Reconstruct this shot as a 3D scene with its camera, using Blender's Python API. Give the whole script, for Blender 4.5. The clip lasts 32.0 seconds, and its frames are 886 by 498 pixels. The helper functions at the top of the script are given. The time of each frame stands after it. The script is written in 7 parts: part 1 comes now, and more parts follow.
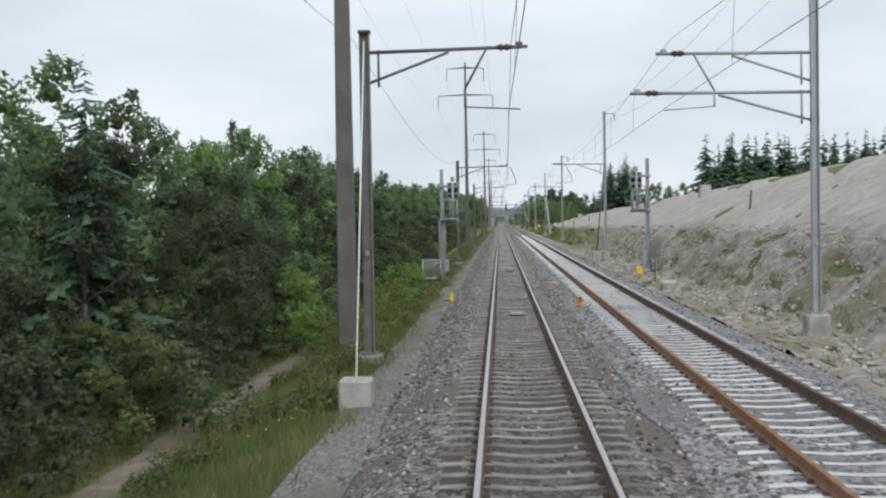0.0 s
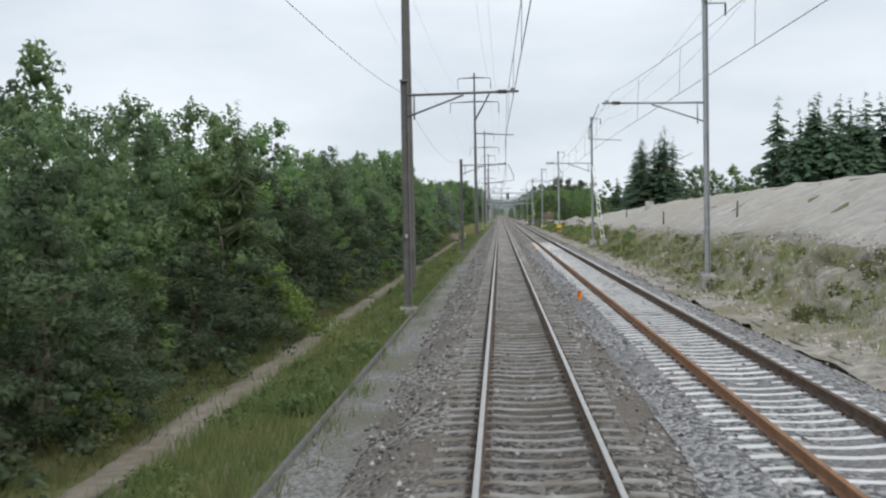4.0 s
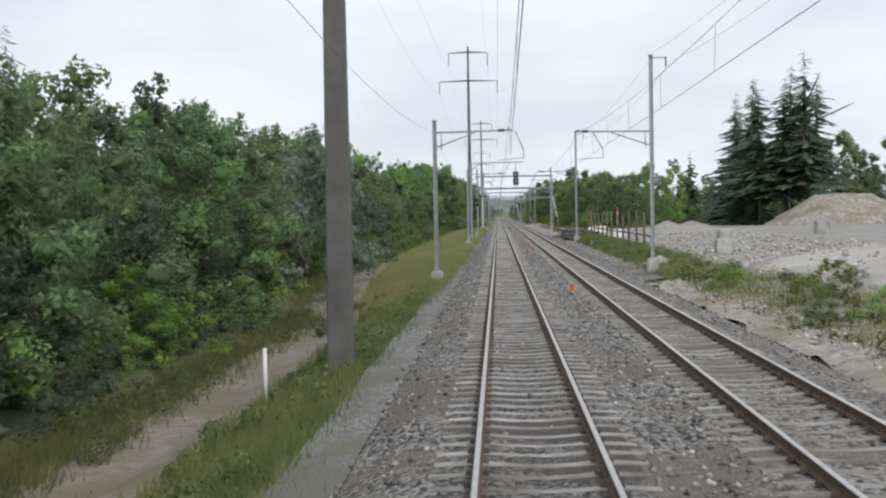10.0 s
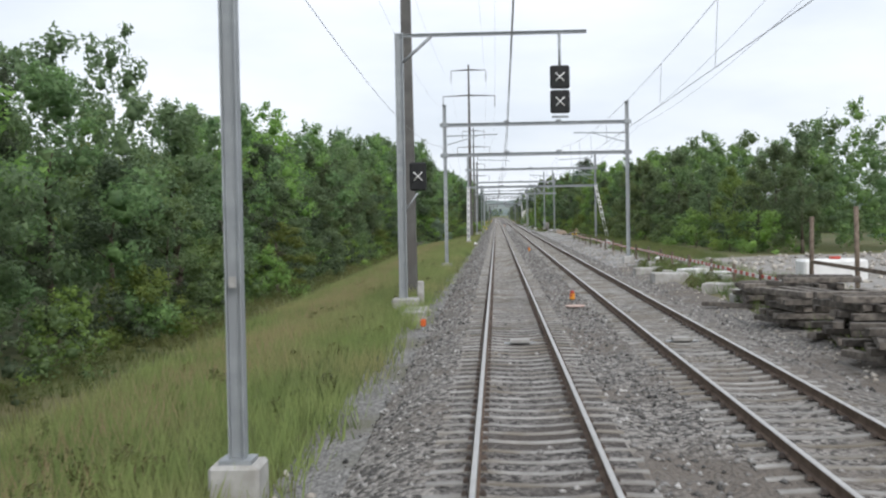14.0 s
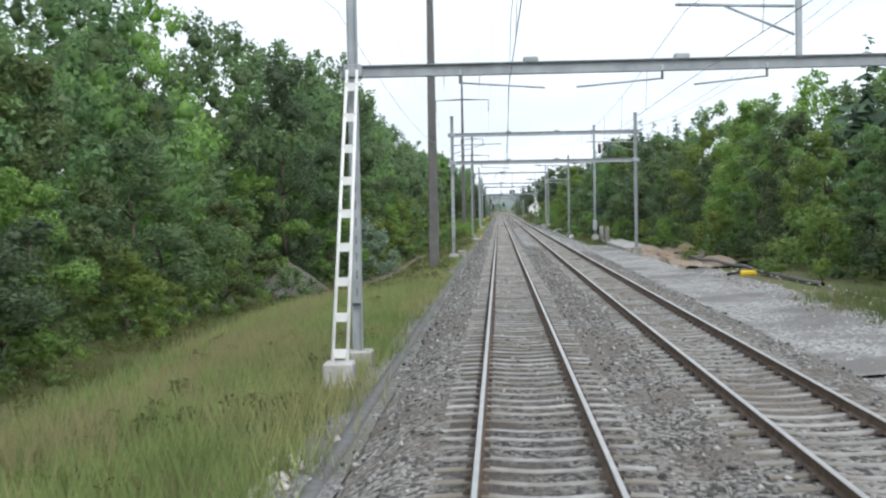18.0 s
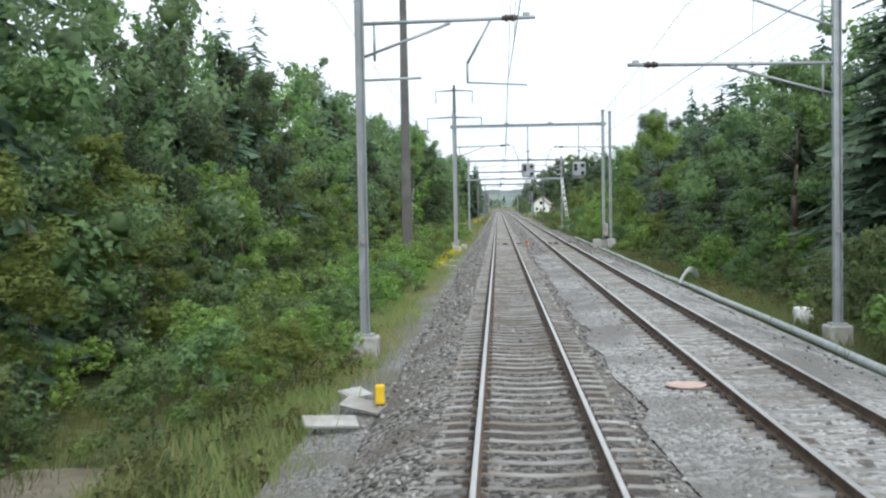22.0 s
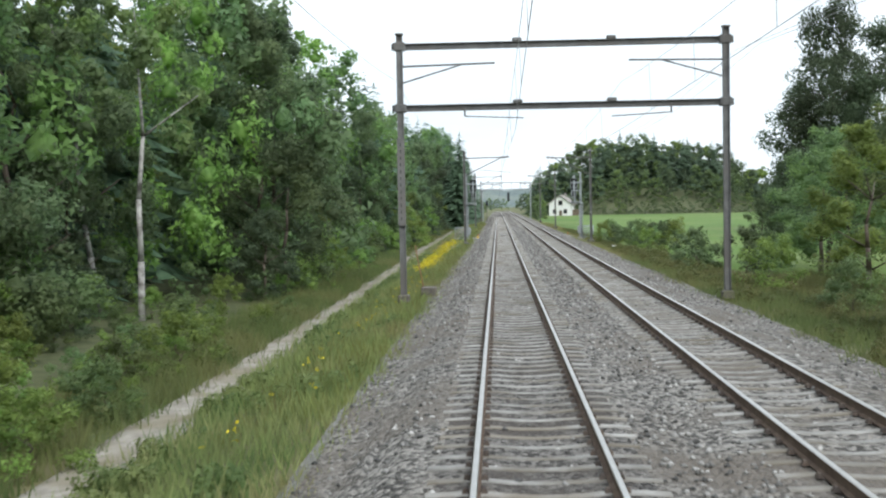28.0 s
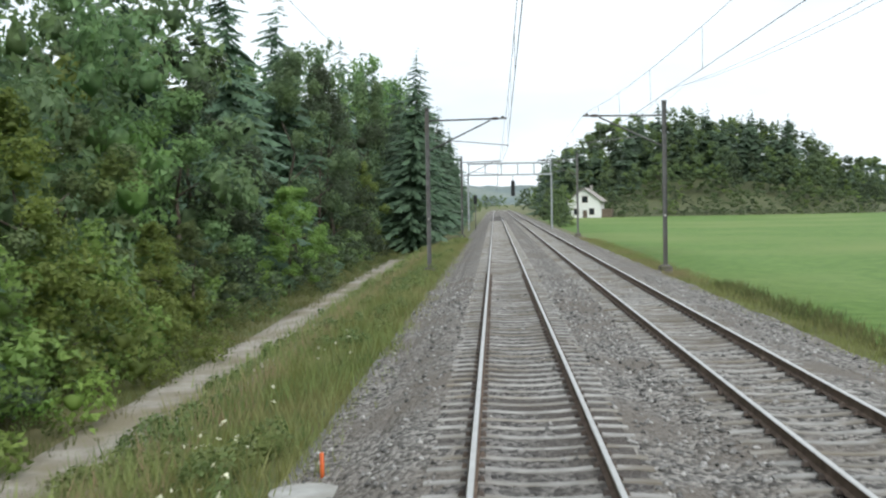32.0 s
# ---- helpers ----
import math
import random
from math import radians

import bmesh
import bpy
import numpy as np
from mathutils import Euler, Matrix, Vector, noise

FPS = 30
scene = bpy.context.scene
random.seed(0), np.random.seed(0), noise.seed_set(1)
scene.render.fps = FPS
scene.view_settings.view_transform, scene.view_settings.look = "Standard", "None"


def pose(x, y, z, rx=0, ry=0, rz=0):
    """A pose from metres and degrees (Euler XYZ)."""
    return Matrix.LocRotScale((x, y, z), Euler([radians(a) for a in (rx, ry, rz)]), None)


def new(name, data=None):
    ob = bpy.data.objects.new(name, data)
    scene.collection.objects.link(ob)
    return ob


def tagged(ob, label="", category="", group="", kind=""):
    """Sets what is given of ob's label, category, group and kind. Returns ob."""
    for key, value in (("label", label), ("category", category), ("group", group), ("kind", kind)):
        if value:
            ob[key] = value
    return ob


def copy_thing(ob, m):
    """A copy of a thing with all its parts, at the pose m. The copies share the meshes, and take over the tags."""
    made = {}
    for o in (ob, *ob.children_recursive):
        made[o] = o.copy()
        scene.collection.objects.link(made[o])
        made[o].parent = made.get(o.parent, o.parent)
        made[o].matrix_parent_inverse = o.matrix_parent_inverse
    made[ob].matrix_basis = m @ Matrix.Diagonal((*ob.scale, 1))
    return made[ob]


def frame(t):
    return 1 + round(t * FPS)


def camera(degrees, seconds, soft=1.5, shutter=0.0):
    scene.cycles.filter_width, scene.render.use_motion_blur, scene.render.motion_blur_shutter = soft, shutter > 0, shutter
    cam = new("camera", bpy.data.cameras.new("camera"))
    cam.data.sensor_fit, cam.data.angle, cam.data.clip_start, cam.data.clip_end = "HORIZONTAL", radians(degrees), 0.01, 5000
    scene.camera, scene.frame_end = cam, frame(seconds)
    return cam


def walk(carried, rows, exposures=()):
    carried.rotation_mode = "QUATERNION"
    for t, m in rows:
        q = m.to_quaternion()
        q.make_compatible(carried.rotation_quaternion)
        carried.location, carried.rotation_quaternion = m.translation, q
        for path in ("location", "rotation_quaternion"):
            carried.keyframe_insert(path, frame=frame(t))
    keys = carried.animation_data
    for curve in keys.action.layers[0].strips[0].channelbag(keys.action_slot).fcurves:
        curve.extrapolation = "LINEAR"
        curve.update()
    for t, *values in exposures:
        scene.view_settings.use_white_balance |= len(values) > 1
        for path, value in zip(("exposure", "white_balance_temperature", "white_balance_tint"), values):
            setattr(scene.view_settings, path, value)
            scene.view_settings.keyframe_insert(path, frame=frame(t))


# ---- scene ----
PATH = [
    (0.0, -0.462, 0.00, 2.87, 88.558, 1.0, 2.906),
    (0.5, -0.462, 13.22, 2.87, 88.573, 1.0, 2.882),
    (1.0, -0.462, 26.44, 2.87, 88.572, 1.0, 2.920),
    (1.5, -0.462, 39.65, 2.87, 88.585, 1.0, 2.856),
    (2.0, -0.462, 52.86, 2.87, 88.542, 1.0, 2.865),
    (2.5, -0.462, 66.07, 2.87, 88.270, 1.0, 2.818),
    (3.0, -0.462, 79.29, 2.87, 88.285, 1.0, 2.833),
    (3.5, -0.462, 92.51, 2.87, 88.139, 1.0, 2.876),
    (5.5, -0.462, 145.50, 2.87, 88.434, 1.0, 2.875),
    (6.0, -0.462, 158.76, 2.87, 88.372, 1.0, 2.899),
    (6.5, -0.462, 172.03, 2.87, 88.256, 1.0, 2.878),
    (7.0, -0.462, 185.30, 2.87, 88.212, 1.0, 2.877),
    (7.5, -0.462, 198.58, 2.87, 88.266, 1.0, 2.907),
    (8.0, -0.462, 211.87, 2.87, 88.169, 1.0, 2.882),
    (8.5, -0.462, 225.17, 2.87, 88.228, 1.0, 2.869),
    (9.0, -0.462, 238.45, 2.87, 88.160, 1.0, 2.823),
    (9.5, -0.462, 251.75, 2.87, 88.162, 1.0, 2.831),
    (10.0, -0.462, 265.04, 2.87, 88.198, 1.0, 2.814),
    (10.5, -0.462, 278.35, 2.87, 88.262, 1.0, 2.805),
    (11.0, -0.462, 291.66, 2.87, 88.179, 1.0, 2.774),
    (11.5, -0.462, 304.98, 2.87, 88.023, 1.0, 2.747),
    (12.0, -0.462, 318.31, 2.87, 88.194, 1.0, 2.809),
    (12.5, -0.462, 331.64, 2.87, 88.219, 1.0, 2.737),
    (13.0, -0.462, 344.96, 2.87, 88.202, 1.0, 2.724),
    (13.5, -0.462, 358.27, 2.87, 88.124, 1.0, 2.734),
    (14.0, -0.462, 371.56, 2.87, 88.245, 1.0, 2.719),
    (14.5, -0.462, 384.86, 2.87, 88.165, 1.0, 2.743),
    (16.5, -0.462, 438.04, 2.87, 87.847, 1.0, 2.838),
    (17.0, -0.462, 451.33, 2.87, 87.879, 1.0, 2.900),
    (17.5, -0.462, 464.63, 2.87, 87.978, 1.0, 2.858),
    (18.0, -0.462, 477.93, 2.87, 87.971, 1.0, 2.846),
    (18.5, -0.462, 491.23, 2.87, 87.800, 1.0, 2.838),
    (19.0, -0.462, 504.52, 2.87, 87.886, 1.0, 2.826),
    (19.5, -0.462, 517.79, 2.87, 87.869, 1.0, 2.784),
    (20.0, -0.462, 531.04, 2.87, 87.932, 1.0, 2.799),
    (20.5, -0.462, 544.28, 2.87, 87.857, 1.0, 2.805),
    (21.0, -0.462, 557.51, 2.87, 87.814, 1.0, 2.771),
    (21.5, -0.462, 570.73, 2.87, 87.892, 1.0, 2.795),
    (22.0, -0.462, 583.95, 2.87, 87.771, 1.0, 2.795),
    (22.5, -0.462, 597.18, 2.87, 87.744, 1.0, 2.799),
    (23.0, -0.462, 610.42, 2.87, 87.670, 1.0, 2.822),
    (23.5, -0.462, 623.66, 2.87, 87.834, 1.0, 2.852),
    (24.0, -0.462, 636.88, 2.87, 87.851, 1.0, 2.832),
    (24.5, -0.462, 650.10, 2.87, 87.719, 1.0, 2.854),
    (25.0, -0.462, 663.32, 2.87, 87.687, 1.0, 2.879),
    (25.5, -0.462, 676.56, 2.87, 87.855, 1.0, 2.922),
    (27.5, -0.462, 729.81, 2.87, 87.809, 1.0, 2.807),
    (28.0, -0.462, 743.25, 2.87, 87.807, 1.0, 2.809),
    (28.5, -0.462, 756.75, 2.87, 87.734, 1.0, 2.776),
    (29.0, -0.462, 770.33, 2.87, 87.771, 1.0, 2.752),
    (29.5, -0.462, 783.97, 2.87, 87.605, 1.0, 2.788),
    (30.0, -0.462, 797.67, 2.87, 87.754, 1.0, 2.748),
    (30.5, -0.462, 811.40, 2.87, 87.855, 1.0, 2.726),
    (31.0, -0.462, 825.15, 2.87, 87.930, 1.0, 2.679),
    (31.5, -0.462, 838.89, 2.87, 87.809, 1.0, 2.650),
    (32.0, -0.462, 852.63, 2.87, 87.676, 1.0, 2.644),
]
cam = camera(43.2, 32.0, soft=2.2, shutter=0.08)
walk(cam, [(t, pose(x, y, z, rx, ry, rz)) for t, x, y, z, rx, ry, rz in PATH],
     exposures=[(0.0, 0.04, 6230, 10), (6.0, 0.1, 6250, 11), (9.0, 0.11, 6270, 12), (11.0, 0.2, 6280, 13), (13.0, 0.26, 6280, 13), (17.0, 0.48, 6080, 11), (19.0, 0.58, 6050, 10), (25.0, 0.68, 6090, 9), (28.5, 0.63, 6140, 8), (32.0, 0.56, 6190, 8)])

# ---- light: a bright overcast sky with a weak, wide sun behind the cloud ----
SUN_ELEVATION, SUN_ROTATION = radians(42), radians(155)
world = bpy.data.worlds.new("overcast_sky")
scene.world = world
world.use_nodes = True
wn, wl = world.node_tree.nodes, world.node_tree.links
wn.clear()
w_out, w_bg = wn.new("ShaderNodeOutputWorld"), wn.new("ShaderNodeBackground")
w_sky = wn.new("ShaderNodeTexSky")
w_sky.sky_type, w_sky.sun_disc = "NISHITA", False
w_sky.sun_elevation, w_sky.sun_rotation = SUN_ELEVATION, SUN_ROTATION
w_sky.air_density, w_sky.dust_density = 1.0, 2.0
w_tc, w_map, w_noise = wn.new("ShaderNodeTexCoord"), wn.new("ShaderNodeMapping"), wn.new("ShaderNodeTexNoise")
w_map.inputs["Scale"].default_value = (1.0, 1.0, 3.2)
w_noise.inputs["Scale"].default_value, w_noise.inputs["Detail"].default_value = 2.6, 6.0
w_ramp = wn.new("ShaderNodeValToRGB")
w_ramp.color_ramp.elements[0].position, w_ramp.color_ramp.elements[0].color = 0.33, (6.6, 7.15, 7.55, 1)
w_ramp.color_ramp.elements[1].position, w_ramp.color_ramp.elements[1].color = 0.67, (9.2, 9.55, 9.75, 1)
w_mix = wn.new("ShaderNodeMixRGB")
w_mix.inputs["Fac"].default_value = 0.93
wl.new(w_tc.outputs["Generated"], w_map.inputs["Vector"])
wl.new(w_map.outputs["Vector"], w_noise.inputs["Vector"])
wl.new(w_noise.outputs["Fac"], w_ramp.inputs["Fac"])
wl.new(w_sky.outputs["Color"], w_mix.inputs["Color1"])
wl.new(w_ramp.outputs["Color"], w_mix.inputs["Color2"])
wl.new(w_mix.outputs["Color"], w_bg.inputs["Color"])
w_bg.inputs["Strength"].default_value = 0.1
wl.new(w_bg.outputs["Background"], w_out.inputs["Surface"])
sun = new("sun", bpy.data.lights.new("sun", "SUN"))
sun.data.energy, sun.data.angle, sun.data.color = 1.5, radians(30), (1.0, 0.96, 0.9)
sun.rotation_euler = (math.pi / 2 - SUN_ELEVATION, 0.0, math.pi - SUN_ROTATION)


# ---- materials ----
def material(name, c1, c2, scale=4.0, rough=0.8, metal=0.0, bump=0.0, bump_scale=30.0, c3=None, big=0.15, island=0.0, random=0.0,
             coords="world", spec=0.3, voronoi=False, dist=0.02):
    """Two-scale noise between the colours c1 and c2, patches of c3, relief; island and random vary brightness by piece."""
    m = bpy.data.materials.new(name)
    m.use_nodes = True
    n, l = m.node_tree.nodes, m.node_tree.links
    b = n["Principled BSDF"]
    b.inputs["Roughness"].default_value, b.inputs["Metallic"].default_value = rough, metal
    b.inputs["Specular IOR Level"].default_value = spec
    if coords == "world":
        v = n.new("ShaderNodeNewGeometry").outputs["Position"]
    else:
        v = n.new("ShaderNodeTexCoord").outputs["Object"]

    def noise_at(s, detail=5.0):
        t = n.new("ShaderNodeTexNoise")
        t.inputs["Scale"].default_value, t.inputs["Detail"].default_value = s, detail
        l.new(v, t.inputs["Vector"])
        return t.outputs["Fac"]

    def ramp(fac, a, z, lo=(0, 0, 0, 1), hi=(1, 1, 1, 1)):
        r = n.new("ShaderNodeValToRGB")
        r.color_ramp.elements[0].position, r.color_ramp.elements[1].position = a, z
        r.color_ramp.elements[0].color, r.color_ramp.elements[1].color = lo, hi
        l.new(fac, r.inputs["Fac"])
        return r.outputs["Color"]

    fine = noise_at(scale)
    if voronoi:
        t = n.new("ShaderNodeTexVoronoi")
        t.inputs["Scale"].default_value = bump_scale
        l.new(v, t.inputs["Vector"])
        bw = n.new("ShaderNodeRGBToBW")
        l.new(t.outputs["Color"], bw.inputs["Color"])
        fine = bw.outputs["Val"]
    col = ramp(fine, 0.3, 0.7, (*c1, 1), (*c2, 1))
    if c3:
        mix = n.new("ShaderNodeMixRGB")
        l.new(ramp(noise_at(big, 6.0), 0.46, 0.62), mix.inputs["Fac"])
        l.new(col, mix.inputs["Color1"])
        mix.inputs["Color2"].default_value = (*c3, 1)
        col = mix.outputs["Color"]
    for amount, kind in ((island, 0), (random, 1)):
        if amount:
            src = n.new("ShaderNodeNewGeometry").outputs["Random Per Island"] if kind == 0 else n.new("ShaderNodeObjectInfo").outputs["Random"]
            k = n.new("ShaderNodeMapRange")
            k.inputs["To Min"].default_value, k.inputs["To Max"].default_value = 1 - amount, 1 + amount
            l.new(src, k.inputs["Value"])
            hsv = n.new("ShaderNodeHueSaturation")
            l.new(k.outputs["Result"], hsv.inputs["Value"])
            l.new(col, hsv.inputs["Color"])
            col = hsv.outputs["Color"]
    l.new(col, b.inputs["Base Color"])
    if bump:
        bn = n.new("ShaderNodeBump")
        bn.inputs["Strength"].default_value, bn.inputs["Distance"].default_value = bump, dist
        if voronoi:
            l.new(t.outputs["Distance"], bn.inputs["Height"])
            bn.invert = True
        else:
            l.new(noise_at(bump_scale), bn.inputs["Height"])
        l.new(bn.outputs["Normal"], b.inputs["Normal"])
    return m


def foliage(name, c1, c2, trans=0.48, hue=0.028, fine=2.2, bump=0.35, c3=None, big=0.3, island=0.16):
    """Leaves: colour varies by spray, by leaf and by plant, and some light passes through."""
    m = material(name, c1, c2, scale=fine, rough=0.5, island=island, random=0.3, c3=c3, big=big, coords="object", spec=0.25, bump=bump, bump_scale=7.0, dist=0.12)
    n, l = m.node_tree.nodes, m.node_tree.links
    b, out = n["Principled BSDF"], n["Material Output"]
    tr, mix = n.new("ShaderNodeBsdfTranslucent"), n.new("ShaderNodeMixShader")
    src = b.inputs["Base Color"].links[0].from_socket
    hs, rnd, mr = n.new("ShaderNodeHueSaturation"), n.new("ShaderNodeObjectInfo"), n.new("ShaderNodeMapRange")
    mr.inputs["To Min"].default_value, mr.inputs["To Max"].default_value = 0.5 - hue, 0.5 + hue
    l.new(rnd.outputs["Random"], mr.inputs["Value"])
    l.new(mr.outputs["Result"], hs.inputs["Hue"])
    l.new(src, hs.inputs["Color"])
    l.new(hs.outputs["Color"], b.inputs["Base Color"])
    l.new(hs.outputs["Color"], tr.inputs["Color"])
    mix.inputs["Fac"].default_value = trans
    l.new(b.outputs["BSDF"], mix.inputs[1])
    l.new(tr.outputs["BSDF"], mix.inputs[2])
    l.new(mix.outputs["Shader"], out.inputs["Surface"])
    return m


M_BALLAST = material("ballast_stone", (0.062, 0.057, 0.051), (0.335, 0.313, 0.284), bump=1.0, bump_scale=13, voronoi=True, c3=(0.165, 0.143, 0.12), big=0.35, dist=0.08)
M_BALLAST_NEW = material("fresh_ballast", (0.10, 0.10, 0.102), (0.42, 0.415, 0.41), bump=1.0, bump_scale=13, voronoi=True, c3=(0.2, 0.198, 0.198), big=0.3, dist=0.08)
M_BALLAST_PALE = material("pale_ballast", (0.2, 0.195, 0.186), (0.52, 0.51, 0.49), bump=1.0, bump_scale=13, voronoi=True, c3=(0.22, 0.21, 0.195), big=0.3, dist=0.08)
M_STONE = material("loose_stone", (0.10, 0.097, 0.092), (0.36, 0.35, 0.332), scale=6, island=0.75)
M_CRIB = material("stained_ballast", (0.035, 0.031, 0.028), (0.22, 0.205, 0.188), bump=1.0, bump_scale=15, voronoi=True, c3=(0.085, 0.072, 0.062), big=0.5, dist=0.06)
M_CESS = material("cess_gravel", (0.11, 0.107, 0.10), (0.28, 0.272, 0.256), bump=0.8, bump_scale=22, voronoi=True, c3=(0.15, 0.145, 0.11), big=0.4, dist=0.04)
M_ROAD = material("dirt_road", (0.16, 0.138, 0.108), (0.28, 0.243, 0.195), scale=2.5, bump=0.7, bump_scale=9, c3=(0.17, 0.15, 0.10), big=0.4)
M_ROAD_PALE = material("pale_gravel_road", (0.25, 0.225, 0.19), (0.40, 0.365, 0.315), scale=2.5, bump=0.7, bump_scale=9, c3=(0.22, 0.19, 0.13), big=0.5)
M_SOIL = material("grassy_soil", (0.07, 0.088, 0.03), (0.145, 0.16, 0.057), scale=3.0, bump=0.8, bump_scale=7, c3=(0.16, 0.145, 0.07), big=0.22)
M_FOREST = material("forest_floor", (0.065, 0.078, 0.034), (0.118, 0.126, 0.06), scale=1.5, bump=0.6, bump_scale=6)
M_SAND = material("pale_sand_bank", (0.34, 0.315, 0.28), (0.48, 0.455, 0.41), scale=0.9, bump=0.9, bump_scale=1.6, c3=(0.39, 0.355, 0.30), big=0.2, dist=0.25)
M_RUBBLE = material("rubble_slope", (0.20, 0.178, 0.15), (0.46, 0.42, 0.365), scale=2.2, bump=1.0, bump_scale=3.5, c3=(0.22, 0.20, 0.13), big=0.35, dist=0.2)
M_RUBBLE_ROCK = material("pale_rock", (0.24, 0.215, 0.18), (0.50, 0.47, 0.42), scale=3, island=0.4)
M_GRAVEL = material("site_gravel", (0.22, 0.21, 0.195), (0.36, 0.345, 0.32), scale=3.0, bump=0.7, bump_scale=9, c3=(0.25, 0.23, 0.20), big=0.25, dist=0.08)
M_CLAY = material("bare_clay", (0.24, 0.165, 0.105), (0.36, 0.275, 0.19), scale=1.4, bump=0.7, bump_scale=5, c3=(0.30, 0.25, 0.20), big=0.5, dist=0.1)
M_FIELD = material("mown_field", (0.07, 0.14, 0.02), (0.13, 0.212, 0.04), scale=1.6, bump=0.8, bump_scale=14, c3=(0.15, 0.205, 0.052), big=0.04)
M_CONC = material("concrete", (0.33, 0.325, 0.305), (0.47, 0.46, 0.44), scale=5, bump=0.25, bump_scale=60, c3=(0.29, 0.28, 0.25), big=1.5, random=0.1, rough=0.85)
M_CONC_OLD = material("weathered_concrete", (0.21, 0.20, 0.18), (0.33, 0.315, 0.29), scale=5, bump=0.3, bump_scale=50, c3=(0.17, 0.165, 0.14), big=1.2, random=0.15)
M_SLEEPER = material("old_sleeper_concrete", (0.20, 0.193, 0.178), (0.33, 0.32, 0.30), scale=4, bump=0.3, bump_scale=60, c3=(0.17, 0.15, 0.12), big=0.9, random=0.16, island=0.16)
M_SLEEPER_NEW = material("new_sleeper_concrete", (0.54, 0.54, 0.53), (0.70, 0.70, 0.69), scale=4, bump=0.15, bump_scale=60, c3=(0.56, 0.555, 0.54), big=0.9, random=0.08, island=0.08)
M_RAIL_TOP = material("polished_rail_steel", (0.50, 0.475, 0.44), (0.60, 0.575, 0.54), scale=3, rough=0.33, metal=1.0)
M_RAIL_RUST = material("rusty_rail_web", (0.09, 0.062, 0.045), (0.16, 0.115, 0.085), scale=5, rough=0.9, bump=0.2, bump_scale=40)
M_RAIL_ORANGE = material("fresh_rust", (0.23, 0.12, 0.065), (0.33, 0.19, 0.11), scale=4, rough=0.85, bump=0.2, bump_scale=40)
M_CLIP = material("rail_clip", (0.06, 0.05, 0.045), (0.12, 0.09, 0.07), scale=9, rough=0.8, island=0.3)
M_GALV = material("galvanised_steel", (0.30, 0.325, 0.34), (0.42, 0.445, 0.455), scale=3, rough=0.55, metal=0.35, random=0.12, c3=(0.34, 0.36, 0.37), big=0.8)
M_MASTOLD = material("weathered_mast_steel", (0.12, 0.12, 0.118), (0.2, 0.2, 0.195), scale=3, rough=0.75, metal=0.2, random=0.2, c3=(0.15, 0.142, 0.133), big=0.8)
M_PYLON = material("brown_grey_pylon_paint", (0.092, 0.09, 0.085), (0.15, 0.145, 0.136), scale=1.5, rough=0.75, metal=0.1, random=0.15, c3=(0.12, 0.112, 0.104), big=0.5)
M_WIRE = material("wire_copper_dark", (0.2, 0.205, 0.205), (0.27, 0.275, 0.275), scale=2, rough=0.6, metal=0.3)
M_INSUL = material("brown_insulator", (0.06, 0.045, 0.04), (0.10, 0.075, 0.06), scale=6, rough=0.3)
M_BARK = material("bark", (0.07, 0.055, 0.04), (0.14, 0.115, 0.09), scale=6, bump=0.6, bump_scale=14, coords="object", random=0.2)
M_BIRCH = material("birch_bark", (0.30, 0.29, 0.27), (0.50, 0.49, 0.46), scale=3, bump=0.2, bump_scale=14, coords="object", c3=(0.12, 0.11, 0.10), big=2.5)
M_LEAF = foliage("broad_leaves", (0.116, 0.177, 0.081), (0.230, 0.305, 0.137), trans=0.52, c3=(0.224, 0.308, 0.095))
M_LEAF_LIGHT = foliage("light_leaves", (0.157, 0.241, 0.065), (0.291, 0.386, 0.112), trans=0.52, c3=(0.280, 0.381, 0.095))
M_LEAF_DARK = foliage("dark_leaves", (0.106, 0.155, 0.081), (0.202, 0.263, 0.134), hue=0.015, trans=0.52, c3=(0.168, 0.224, 0.095))
# leaf green darkened to carry the deep shade along the first forest stretch
M_LEAF_DEEP_SHADE = foliage("deep_green_shaded_leaves", (0.063, 0.090, 0.052), (0.132, 0.170, 0.095), hue=0.015)
M_NEEDLE = foliage("spruce_needles", (0.066, 0.105, 0.066), (0.13, 0.185, 0.11), trans=0.32)
M_GRASS = foliage("verge_grass", (0.085, 0.125, 0.038), (0.165, 0.208, 0.068), trans=0.45, bump=0.0, fine=0.5, c3=(0.19, 0.2, 0.075), big=0.3, island=0.2)
M_GRASS_DRY = foliage("dry_tall_grass", (0.165, 0.2, 0.06), (0.28, 0.298, 0.108), trans=0.45, bump=0.0, fine=0.5, c3=(0.26, 0.235, 0.11), big=0.2, island=0.2)
M_WILLOW = foliage("silvery_leaves", (0.17, 0.23, 0.165), (0.29, 0.36, 0.265), hue=0.006)
M_WEED = foliage("weed_leaves", (0.105, 0.145, 0.05), (0.195, 0.232, 0.09), c3=(0.21, 0.225, 0.085))
M_ORANGE = material("orange_plastic", (0.55, 0.10, 0.025), (0.66, 0.15, 0.04), scale=5, rough=0.5)
M_YELLOW = material("yellow_paint", (0.72, 0.45, 0.02), (0.80, 0.55, 0.04), scale=5, rough=0.5)
M_AMBER = material("amber_plastic", (0.68, 0.26, 0.03), (0.78, 0.34, 0.05), scale=5, rough=0.5)
M_RED = material("red_paint", (0.40, 0.055, 0.04), (0.50, 0.09, 0.06), scale=5, rough=0.5)
M_WHITE = material("white_paint", (0.68, 0.68, 0.66), (0.80, 0.80, 0.78), scale=4, rough=0.6)
